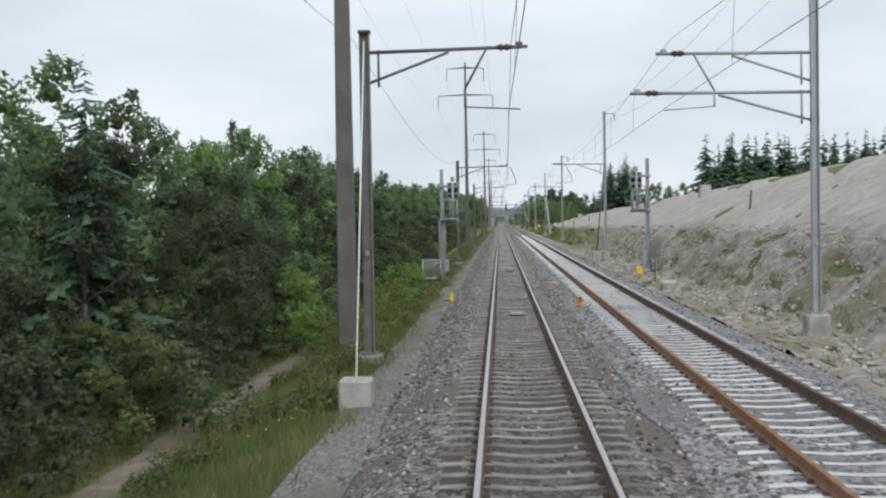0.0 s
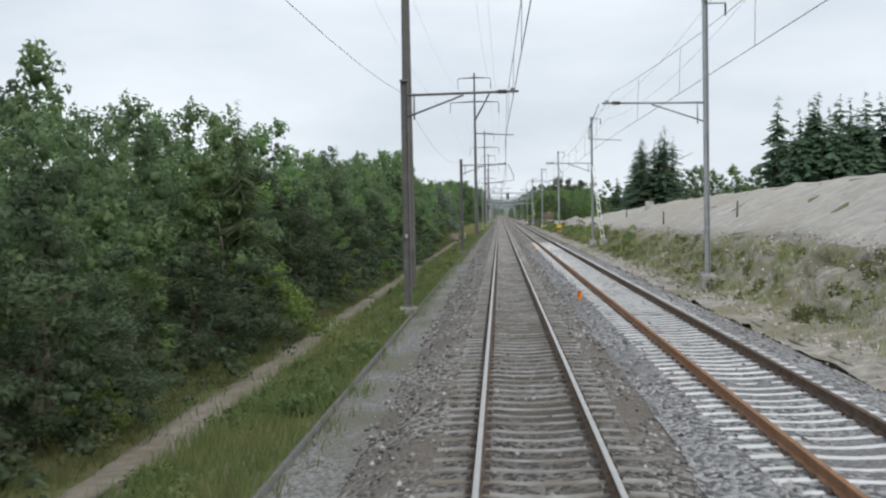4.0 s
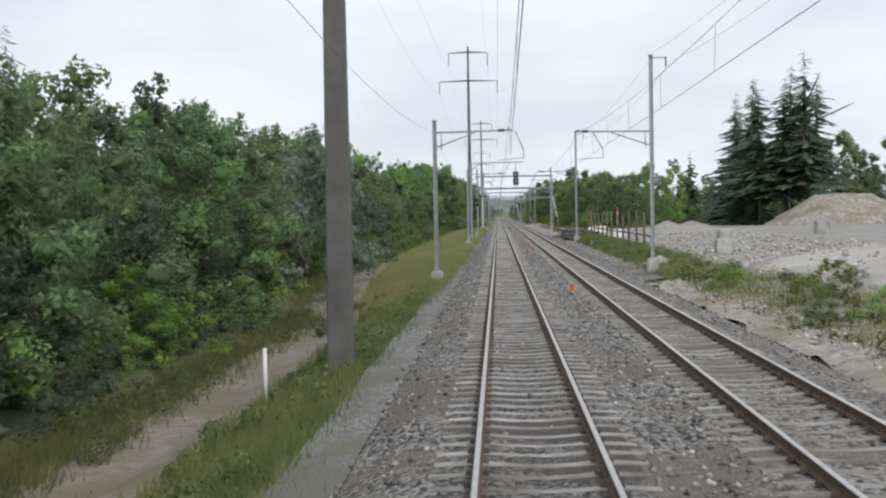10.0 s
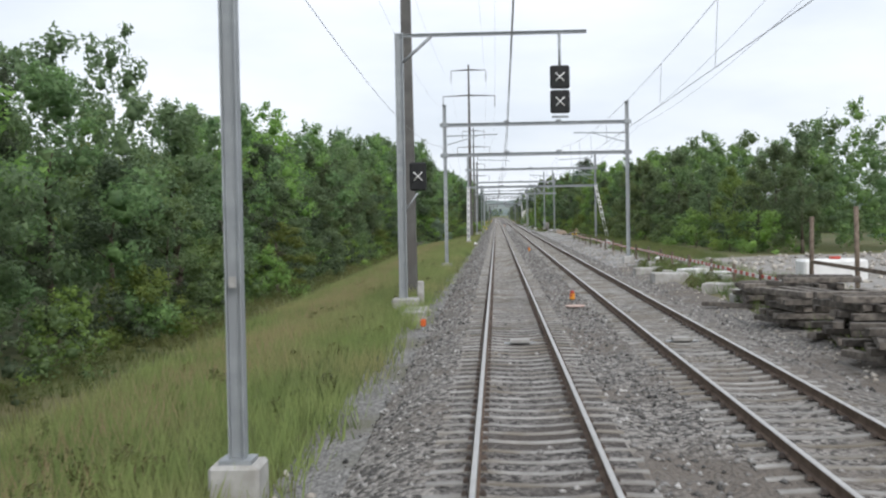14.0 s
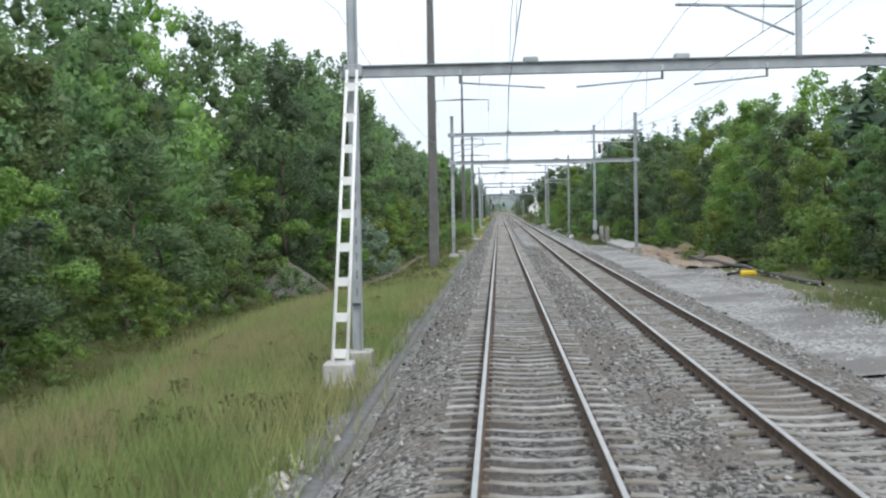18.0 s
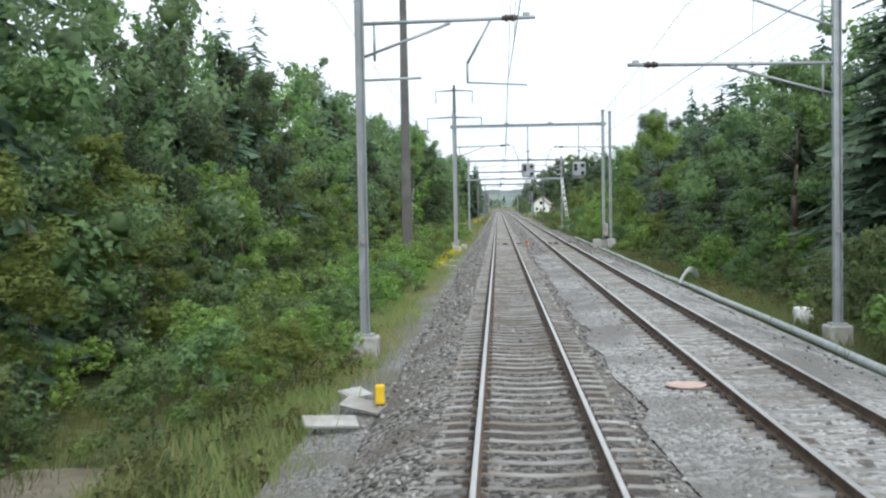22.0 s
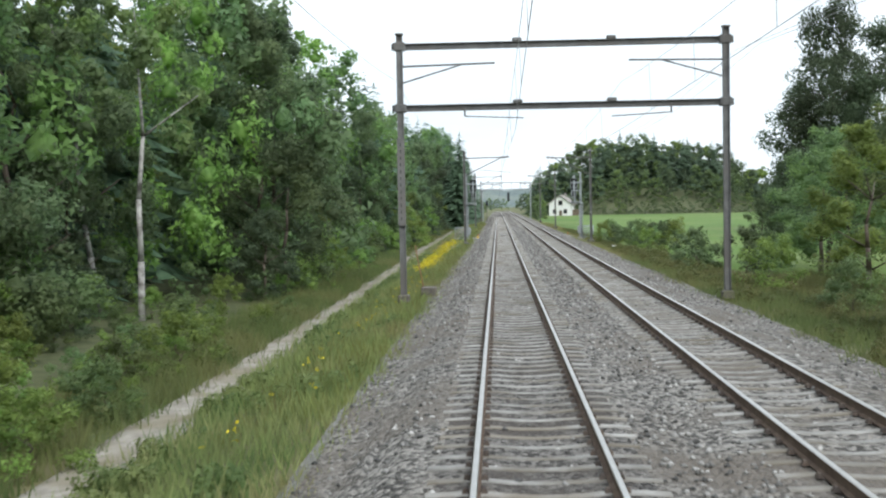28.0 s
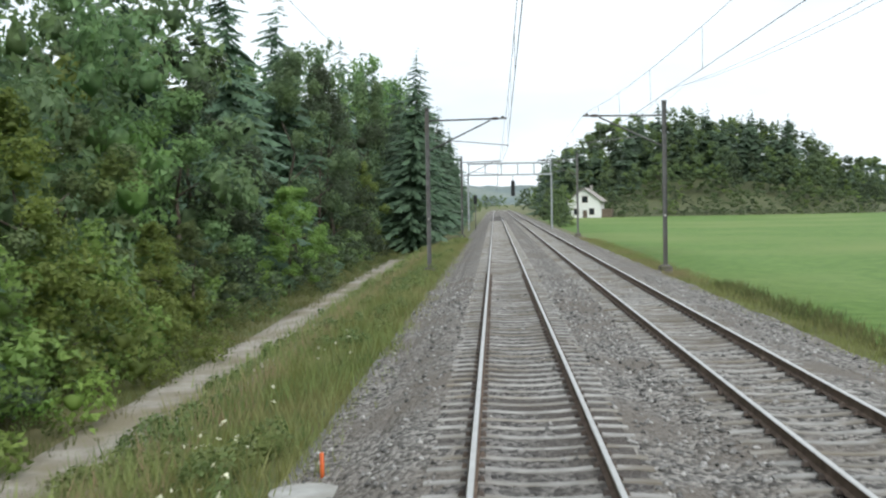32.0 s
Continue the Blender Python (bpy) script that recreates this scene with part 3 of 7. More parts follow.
# rail clips on both sides of each rail
cv, cf = [], []
for sx in (-G, G):
    for side in (-1, 1):
        x = sx + side * 0.10
        b = len(cv)
        cv += [(x - 0.04, -0.06, -0.175), (x + 0.04, -0.06, -0.175), (x + 0.04, 0.06, -0.175), (x - 0.04, 0.06, -0.175), (x - 0.02, -0.04, -0.12), (x + 0.02, -0.04, -0.12), (x + 0.02, 0.04, -0.12), (x - 0.02, 0.04, -0.12)]
        cf += [tuple(b + i for i in q) for q in ((4, 5, 6, 7), (0, 1, 5, 4), (1, 2, 6, 5), (2, 3, 7, 6), (3, 0, 4, 7))]
joined("rail_clips", np.array(cv), cf, [(0, y, 0, 0) for y in np.arange(3.2, 900, 0.6)], M_CLIP, "dark steel rail clips and pads", "clips")
joined("rail_clips", np.array(cv), cf, [(keyed(SECOND_X, y), y, 0, 0) for y in np.arange(8.0, 900, 0.6)], M_CLIP, "dark steel rail clips and pads", "clips")

# loose stones on the ballast
SHAPES = []
for k in range(6):
    r = np.random.default_rng(40 + k)
    v = np.array([(1, 0, 0), (-1, 0, 0), (0, 1, 0), (0, -1, 0), (0, 0, 0.8), (0, 0, -0.6)], float) * r.uniform(0.6, 1.25, (6, 1)) + r.normal(0, 0.12, (6, 3))
    SHAPES.append(v)
OCT = np.array([(0, 2, 4), (2, 1, 4), (1, 3, 4), (3, 0, 4), (2, 0, 5), (1, 2, 5), (3, 1, 5), (0, 3, 5)])


def stones(name, count, spot, size, mat, label, seed, parent=None):
    """Scattered broken stones as one mesh; spot(rng) gives x, y, z."""
    r = np.random.default_rng(seed)
    verts, faces = np.empty((count * 6, 3)), np.empty((count * 8, 3), int)
    for i in range(count):
        v = SHAPES[i % 6] * r.uniform(size[0], size[1])
        a = r.uniform(0, math.tau)
        c, s = math.cos(a), math.sin(a)
        verts[i * 6:i * 6 + 6] = np.column_stack((v[:, 0] * c - v[:, 1] * s, v[:, 0] * s + v[:, 1] * c, v[:, 2])) + spot(r)
        faces[i * 8:i * 8 + 8] = OCT + i * 6
    return tagged(raw(name, verts, faces, mat, parent), label, "stones", kind="stuff")


def on_bed(r):
    x = r.choice((r.uniform(-2.65, -1.2), r.uniform(1.2, 2.75), r.uniform(1.2, 2.75), r.uniform(5.2, 6.7), r.uniform(-0.6, 0.6), r.uniform(3.4, 4.6)), p=(0.30, 0.25, 0.19, 0.18, 0.04, 0.04))
    y = r.uniform(5, 900)
    if y > 690 and x < -1.2:
        x = -1.2 + (x + 1.2) * 1.3
    if y > 640 and x > 5.2:
        x = 5.2 + (x - 5.2) * 1.5
    return x, y, max(bed_z(min(max(x, -2.74), 6.74), y), ground_z(x, y) if abs(x - 2.0) > 4.6 else -9.0) + (0.05 if abs(x - 2.0) > 4.4 else 0.012)


stones("ballast_stones", 52000, on_bed, (0.026, 0.064), M_STONE, "loose angular grey ballast stones", 7)


def on_rubble(r):
    x, y = 7.2 + 4.6 * r.random() ** 1.2, r.uniform(10, 318)
    return x, y, right_ground(x, y) + 0.06


stones("rubble_rocks", 11000, on_rubble, (0.03, 0.12), M_RUBBLE_ROCK, "broken pale rocks lying on the slope", 8)
stones("white_rubble", 420, lambda r: (lambda x, y: (x, y, left_ground(x, y) + 0.04))(r.normal(-3.3, 0.25), r.choice((381.0, 410.0, 489.5)) + r.normal(0, 2.2)), (0.04, 0.13), M_RUBBLE_ROCK, "pale broken rubble beside the path", 23)
stones("spoil_stones", 5000, lambda r: (lambda x, y: (x, y, right_ground(x, y) + 0.05))(r.uniform(6.8, 11.5), r.uniform(325, 600)), (0.03, 0.09), M_RUBBLE_ROCK, "loose pale stones beside the track", 19)
stones("spoil_stones", 2500, lambda r: (lambda x, y: (x, y, right_ground(x, y) + 0.06))(r.uniform(10.5, 26), r.uniform(300, 440)), (0.05, 0.2), M_RUBBLE_ROCK, "scattered pale stones in the yard", 9)


# ---- overhead line: masts, portals, pylons, wires ----
WIRE_Z, MESS_Z = 5.55, 6.75


def h_section(bm, a, b, w=0.22, d=0.22, t=0.02):
    """A steel H-beam from a to b, upright or along x, as one closed profile."""
    a, b = Vector(a), Vector(b)
    h, q = d / 2, w / 2
    e = t / 2
    prof = [(-q, -h), (-q + t, -h), (-q + t, -e), (q - t, -e), (q - t, -h), (q, -h), (q, h), (q - t, h), (q - t, e), (-q + t, e), (-q + t, h), (-q, h)]
    up = abs(b.z - a.z) > abs(b.x - a.x)
    rings = [[bm.verts.new(p + (Vector((u, v, 0)) if up else Vector((0, v, u)))) for u, v in prof] for p in (a, b)]
    n = len(prof)
    for k in range(n):
        bm.faces.new((rings[0][k], rings[0][(k + 1) % n], rings[1][(k + 1) % n], rings[1][k]))
    bm.faces.new(rings[0][::-1])
    bm.faces.new(rings[1])
    bmesh.ops.recalc_face_normals(bm, faces=bm.faces[:])


def cantilever(root, side, z0, reach, steel, style="push"):
    """Top tube, brace, insulators and the arm that holds the contact wire; side is +1 where the arm points to +x."""
    s = side
    long = style == "long"
    part("top_tube", one(tube, (s * 0.1, 0, z0), (s * reach, 0, z0 + 0.06), 0.045), steel, root)
    if long:
        part("brace_tube", one(tube, (s * 0.1, 0, z0 - 1.5), (s * reach * 0.8, 0, z0 - 0.02), 0.04), steel, root)
    else:
        part("brace_tube", one(tube, (s * 0.1, 0, z0 - 0.75), (s * reach * 0.52, 0, z0 - 0.03), 0.035), steel, root)
        part("post_tube", one(tube, (s * 0.34, 0, z0 - 0.85), (s * 0.34, 0, z0 + 0.06), 0.03), steel, root)
    bm = bmesh.new()
    for k in range(5):
        tube(bm, (s * (reach - 0.75 + 0.07 * k), 0, z0 + 0.055), (s * (reach - 0.68 + 0.07 * k), 0, z0 + 0.055), 0.085 if k % 2 else 0.06)
    part("insulator", bm, M_INSUL, root)
    part("messenger_clamp", one(box, (s * (reach - 0.2), 0, z0 + 0.1), (0.16, 0.08, 0.16), bevel=0.02), steel, root)
    if style == "push":
        x1 = s * (reach + 0.12)
        x2 = x1 + s * 0.42
        part("drop_tube", one(tube, (x1, 0, z0 + 0.04), (x2, 0, z0 - 0.95), 0.03), steel, root)
        part("drop_end", one(tube, (x2, 0, z0 - 0.93), (x2, 0, z0 - 1.4), 0.025), steel, root)
        part("steady_arm", one(tube, (x2, 0, z0 - 1.38), (x2 - s * 1.3, 0, z0 - 1.46), 0.018), steel, root)
    elif style == "pull":
        x1 = s * (reach - 1.0)
        x2 = x1 - s * 0.55
        part("drop_tube", one(tube, (x1, 0, z0 + 0.04), (x2, 0, z0 - 0.95), 0.03), steel, root)
        part("drop_end", one(tube, (x2, 0, z0 - 0.93), (x2, 0, z0 - 1.4), 0.025), steel, root)
        part("steady_arm", one(tube, (x2, 0, z0 - 1.38), (x2 + s * 1.35, 0, z0 - 1.46), 0.018), steel, root)
    elif long:
        part("steady_arm", one(tube, (s * reach * 0.33, 0, z0 - 1.02), (s * (reach + 0.1), 0, z0 - 1.3), 0.022), steel, root)


def mast(x, y, side, top=7.5, old=True, found=0.45, reach=4.0, pole=0.2, arm_z=7.03, cant=True, style="push", label=""):
    """A catenary mast on a concrete footing with its cantilever."""
    steel = M_MASTOLD if old else M_GALV
    zg = -0.55
    root = thing("catenary_mast", x, y, 0.0, label or ("dark weathered steel catenary mast with cantilever on concrete footing" if old else
                 "galvanised steel catenary mast with cantilever on pale concrete footing"), "mast", "catenary masts")
    part("pole", one(h_section, (0, 0, zg + found), (0, 0, top), pole, pole * 1.0), steel, root)
    part("footing", one(box, (0, 0, zg + found / 2 - 0.35), (0.62, 0.62, found + 0.7), bevel=0.04), (M_FOOT if y > 700 else M_CONC_OLD) if old else M_CONC, root)
    part("base_plate", one(box, (0, 0, zg + found + 0.025), (0.4, 0.4, 0.05)), steel, root)
    part("number_plate", one(box, (0, -pole / 2 - 0.012, 2.1), (0.09, 0.01, 0.13)), M_CONC, root)
    part("cap", one(box, (0, 0, top + 0.04), (pole * 1.25, pole * 1.25, 0.06)), steel, root)
    if cant:
        cantilever(root, side, arm_z, reach, steel, style)
    return root


def feeder_arm(root, z=11.2, steel=None):
    """A short bracket with a hanging insulator near the top of a mast."""
    part("feeder_bracket", one(tube, (0, 0, z), (0.85, 0, z), 0.035), steel or M_GALV, root)
    part("feeder_insulator", one(tube, (0.82, 0, z), (0.82, 0, z - 0.5), 0.04), M_INSUL, root)
    return root


for i, y in enumerate((27.5, 88.2, 145.0, 203.4, 262.6)):
    mast(-3.72, y, 1, 7.5, True, found=0.15, pole=0.24, style="pull" if i in (0, 2, 4) else "push")
for y, style in ((322.5, "push"), (385.0, "pull")):
    mast(-3.65, y, 1, 7.6, False, style=style)
m = mast(-3.55, 609.5, 1, 8.9, False, style="pull")
part("lower_arm", one(tube, (0.1, 0, 5.75), (1.4, 0, 5.78), 0.03), M_GALV, m)
for x, y in ((-3.38, 842.0), (-3.8, 909.0), (-3.8, 967.0)):
    mast(x, y, 1, 7.6, True, found=0.15, style="long")
for y in (30.5, 90.3, 151.9, 208.0, 265.2, 327.0, 386.5):
    m = feeder_arm(mast(8.0, y, -1, 11.3, False, found=0.75, reach=4.2, arm_z=7.2, style="push" if y in (151.9, 265.2, 386.5) else "pull"))
    if y == 30.5:
        cantilever(m, -1, 6.15, 4.9, M_GALV, "none")
mast(8.75, 586.0, -1, 10.6, False, found=0.7, reach=2.4, style="none", label="tall galvanised mast with a switch box and short bracket")
m = mast(7.9, 612.0, -1, 9.0, False, found=0.3, reach=4.0, arm_z=7.85, style="none")
cantilever(m, -1, 6.2, 5.1, M_GALV, "none")
for y in (845.4, 908.5, 967.0):
    mast(7.95, y, -1, 7.7, True, found=0.15, style="long")


def portal(y, x0, x1, z_beams, top, old=False, brace="", low_arm=True):
    """Two posts with one or two beams across both tracks, hangers and registration arms."""
    steel = M_MASTOLD if old else M_GALV
    root = thing("overhead_line_portal", x0, y, 0.0, "steel portal frame across both tracks carrying the overhead line", "portal", "overhead line portals")
    w = x1 - x0
    for x in (0.0, w):
        part("post", one(h_section, (x, 0, -0.45), (x, 0, top), 0.22, 0.22), steel, root)
        part("footing", one(box, (x, 0, -0.45 if x > 0 or old else -0.72), (0.42, 0.42, 0.3) if old else (0.65, 0.65, 0.9), bevel=0.04), M_FOOT if old else M_CONC, root)
        part("cap", one(box, (x, 0, top + 0.03), (0.28, 0.28, 0.06)), steel, root)
    if y < 700 or old:
        low, high, step, pw = (2.2, 5.3, 0.24, 0.27) if old else (0.8, 5.2, 0.39, 0.2)
        panel = part("batten_panel", one(box, (0, -0.13, (low + high) / 2), (pw, 0.02, high - low)), steel, root, "slotted steel panel on the face of the post" if old else "")
        for k in range(int((high - low - 0.15) / step)):
            part("slot", one(box, (-0.02 if old else 0.02, -0.142, low + 0.25 + step * k), (0.03, 0.006, 0.5 * step)), M_BLACK if old else M_MASTOLD, panel)
    for z in z_beams:
        part("beam", one(h_section, (-0.3, 0.16, z), (w + 0.3, 0.16, z), 0.27 if w > 12 else 0.22, 0.2), steel, root)
        for x in (0.0, w):
            part("clamp", one(box, (x, 0.1, z), (0.42, 0.34, 0.3), bevel=0.03), steel, root)
        for x in (-x0 + 0.3, -x0 + SECOND - 0.2):
            part("bracket", one(box, (x, 0.16, z + 0.17), (0.34, 0.22, 0.14), bevel=0.03), steel, root)
    zl = z_beams[-1]
    if low_arm:
        for x, s in ((-x0 - 1.6, 1), (-x0 + SECOND + 1.9, -1)):
            part("hanger", one(tube, (x, 0.16, zl), (x, 0.16, zl - 0.32), 0.03), steel, root)
            part("registration_arm", one(tube, (x, 0.16, zl - 0.32), (x + s * 2.1, 0.16, zl - 0.42), 0.02), steel, root)
    if len(z_beams) > 1 and low_arm:
        zt = z_beams[0]
        for x, s in ((0.0, 1), (w, -1)):
            part("cantilever_tube", one(tube, (x + s * 0.12, 0, zt - 0.72), (x + s * 3.4, 0, zt - 0.66), 0.035), steel, root)
            part("cantilever_brace", one(tube, (x + s * 0.12, 0, zt - 1.3), (x + s * 2.2, 0, zt - 0.7), 0.028), steel, root)
    for side in brace:
        x, dx, dy = (0.0, 0.0, -3.0) if side == "l" else (w, 1.3, -0.6) if w > 12 else (w, 0.75, -0.9)
        zl, z0 = z_beams[-1], -0.3
        stay = part("lattice_stay", one(tube, (x + dx - 0.15, dy, z0), (x - 0.11, -0.14, zl), 0.04, 6), M_WHITE, root, "pale battened stay leaning against the post")
        part("channel", one(tube, (x + dx + 0.15, dy, z0), (x + 0.11, -0.14, zl), 0.04, 6), M_WHITE, stay)
        for k in range(9):
            t = k / 9 + 0.05
            part("batten", one(box, (x + dx * (1 - t), dy + (-0.14 - dy) * t, z0 + (zl - z0) * t), (0.27, 0.05, 0.18)), M_WHITE, stay)
        part("stay_footing", one(box, (x + dx, dy, -0.4), (0.6, 0.6, 0.55), bevel=0.04), M_CONC, root)
    return root


portal(444.0, -3.7, 8.0, (8.65, 6.7), 9.9)
P_WIDE = portal(503.0, -3.68, 11.15, (8.05, 6.0), 9.9, brace="lr", low_arm=False)
part("drop_post", one(box, (9.9, 0.16, 7.02), (0.12, 0.12, 1.9)), M_GALV, P_WIDE)
for x, d in ((9.9, 2.7), (14.8, 2.9)):
    part("cantilever_tube", one(tube, (x - 0.1, 0.16, 7.22), (x - d, 0.16, 7.32), 0.035), M_GALV, P_WIDE)
    part("cantilever_brace", one(tube, (x - 0.1, 0.16, 6.6), (x - 0.6 * d, 0.16, 7.26), 0.028), M_GALV, P_WIDE)
for x, d in ((2.4, 1.9), (6.9, -1.9), (9.2, -1.6)):
    part("registration_arm", one(tube, (x, 0.16, 5.7), (x + d, 0.16, 5.55), 0.02), M_GALV, P_WIDE)
    part("hanger", one(tube, (x, 0.16, 6.0), (x, 0.16, 5.68), 0.03), M_GALV, P_WIDE)
portal(556.5, -3.65, 9.1, (8.05, 6.1), 9.3)
portal(670.3, -3.75, 7.65, (8.9,), 9.9, low_arm=False)
mast(-3.45, 664.4, 1, 7.9, False)
mast(7.95, 668.0, -1, 9.6, False, found=0.7, reach=4.2)
portal(723.5, -4.0, 7.5, (8.3, 6.0), 8.7, brace="r")
portal(783.4, -3.9, 7.65, (8.6, 6.4), 9.0, old=True)


def pylon(x, y, top=26.0, base=-0.9, twin=False, label="tall tapering steel power line pole with two cross arms"):
    root = thing("power_line_pole", x, y, base, label, "power pole", "power line poles")
    h = top - base
    if twin:
        shaft = part("shaft", one(box, (0, 0, h / 2 - 0.15), (0.86, 0.5, h + 0.3), bevel=0.02, taper=0.42), M_PYLON, root)
        part("seam", one(box, (0, -0.185, h / 2 - 0.15), (0.05, 0.14, h + 0.2), taper=0.5), M_MASTOLD, shaft)
    else:
        part("shaft", one(box, (0, 0, h / 2 - 0.15), (0.62, 0.5, h + 0.3), bevel=0.03, taper=0.4), M_PYLON, root)
    bm = bmesh.new()
    box(bm, (0, 0, 0.02), (0.9, 0.9, 0.3), bevel=0.05)
    part("footing", bm, M_CONC_OLD, root)
    for z, half in ((h - 0.9, 2.7), (h - 4.85, 4.0)):
        arm = bmesh.new()
        for s in (-1, 1):
            tube(arm, (0, 0, z + 0.12), (s * half, 0, z), 0.13, 6, 0.05)
        part("cross_arm", arm, M_PYLON, root)
        for s in (-1, 1):
            ins = bmesh.new()
            for k in range(7):
                tube(ins, (s * half, 0, z - 0.1 - 0.22 * k), (s * half, 0, z - 0.24 - 0.22 * k), 0.075, 8, 0.05)
            tube(ins, (s * half, 0, z), (s * half, 0, z - 1.8), 0.03, 6)
            part("insulator", ins, M_INSUL, root)
    return root


PYLONS = [(-5.5, 36.5, 26.0), (-5.2, 164.5, 26.0), (-4.25, 291.5, 26.0), (-4.3, 421.0, 26.0), (-4.4, 545.5, 26.0), (-5.8, 649.5, 24.3), (-6.65, 750.0, 20.6)]
for x, y, top in PYLONS:
    pylon(x, y, top, left_ground(x, y) - 0.1, y > 700)


def wire_run(name, points, r, label, sag=0.0, seg=4):
    """A wire through the points, with sag between them."""
    verts, faces = [], []
    path = []
    for a, b in zip(points[:-1], points[1:]):
        a, b = Vector(a), Vector(b)
        n = 10 if sag else 1
        for k in range(n):
            t = k / n
            p = a.lerp(b, t)
            p.z -= sag * 4 * t * (1 - t)
            path.append(p)
    path.append(Vector(points[-1]))
    for p in path:
        verts += [(p.x + r * math.cos(k * math.tau / seg), p.y, p.z + r * math.sin(k * math.tau / seg)) for k in range(seg)]
    for i in range(len(path) - 1):
        for k in range(seg):
            a, b = i * seg + k, i * seg + (k + 1) % seg
            faces.append((a, b, b + seg, a + seg))
    return tagged(raw(name, verts, faces, M_WIRE), label, "wire", "overhead wires")


STOPS = [-31.0, 27.5, 87.2, 147.0, 202.5, 264.5, 325.0, 385.5, 445.0, 503.0, 556.5, 609.0, 670.0, 723.5, 783.4, 844.0, 908.0, 967.0, 1030.0, 1090.0, 1150.0]
for x0, side in ((0.0, 1), (SECOND, -1)):
    wire_run("contact_wire", [(x0 + 0.2 * (-1) ** k, y, WIRE_Z) for k, y in enumerate(STOPS)], 0.008, "copper contact wire above a track")
    wire_run("messenger_wire", [(x0 + 0.12 * (-1) ** k, y, MESS_Z + 0.42) for k, y in enumerate(STOPS)], 0.0075, "sagging messenger wire above a track", 0.75)
    verts, faces = [], []
    for k, (a, b) in enumerate(zip(STOPS[:-1], STOPS[1:])):
        for j in range(1, 8):
            t = j / 8
            y, z1 = a + (b - a) * t, MESS_Z + 0.42 - 0.75 * 4 * t * (1 - t)
            x1, x2 = x0 + 0.12 * (-1) ** k * (1 - 2 * t), x0 + 0.2 * (-1) ** k * (1 - 2 * t)
            i = len(verts)
            verts += [(x2 - 0.006, y, WIRE_Z), (x2 + 0.006, y, WIRE_Z), (x1 + 0.006, y, z1), (x1 - 0.006, y, z1), (x2, y + 0.01, WIRE_Z), (x1, y + 0.01, z1)]
            faces += [(i, i + 1, i + 2, i + 3), (i + 1, i + 4, i + 5, i + 2), (i + 4, i, i + 3, i + 5)]
    tagged(raw("dropper_wires", verts, faces, M_WIRE), "thin droppers between messenger and contact wire", "wire", kind="stuff")
wire_run("feeder_wire", [(-4.0, y, 7.35) for y in STOPS], 0.008, "feeder wire along the masts", 0.9)
wire_run("feeder_wire", [(8.82, y, 10.7 if y < 420 else 8.4) for y in STOPS], 0.008, "feeder wire along the masts", 0.9)
wire_run("feeder_wire", [(8.0, y, 11.3 if y < 420 else 8.2) for y in STOPS], 0.0075, "feeder wire along the masts", 0.9)
for dx, dz in ((-2.7, -2.8), (2.7, -2.8), (-4.0, -6.75), (4.0, -6.75)):
    pts = [(-4.9 + dx, -100.0, 26 + dz)] + [(x + dx, y, top + dz) for x, y, top in PYLONS]
    wire_run("power_line_conductor", pts, 0.0075, "high conductor of the power line", 2.2)


# ---- trees ----
def ico(sub):
    bm = bmesh.new()
    bmesh.ops.create_icosphere(bm, subdivisions=sub, radius=1.0)
    v = np.array([x.co[:] for x in bm.verts])
    f = [tuple(x.index for x in q.verts) for q in bm.faces]
    bm.free()
    return v, f


IV, IF = ico(1)
IV2, IF2 = ico(2)


def leaf_cloud(r, centres, radii, n, size, droop=0.2, loose=0.04):
    """Small leaf sprays over the outside of lumps; arrays of vertices, triangles and soft normals."""
    k = r.choice(len(centres), n, p=radii ** 2 / np.sum(radii ** 2))
    d = r.normal(size=(n, 3))
    d[:, 2] += 0.25
    d /= np.linalg.norm(d, axis=1)[:, None]
    out = np.where(r.uniform(size=n) < loose, r.uniform(1.05, 1.35, n), r.uniform(0.66, 1.08, n))
    p = centres[k] + d * (radii[k] * out)[:, None]
    nrm = d + r.normal(0, 0.55, (n, 3)) + np.array((0, 0, 0.3))
    nrm /= np.linalg.norm(nrm, axis=1)[:, None]
    u = np.cross(nrm, r.normal(size=(n, 3)))
    u /= np.linalg.norm(u, axis=1)[:, None]
    w = np.cross(nrm, u)
    s = r.uniform(size[0], size[1], n)[:, None]
    u, w = u * s, w * s * 0.62
    dr = np.array((0, 0, -1.0)) * s * droop
    v = np.stack((p - u * 0.8 - w, p + u + dr, p - u * 0.6 + w), axis=1).reshape(-1, 3)
    soft = d * 0.7 + nrm * 0.45
    soft /= np.linalg.norm(soft, axis=1)[:, None]
    return v, np.arange(n * 3).reshape(n, 3), np.repeat(soft, 3, axis=0)


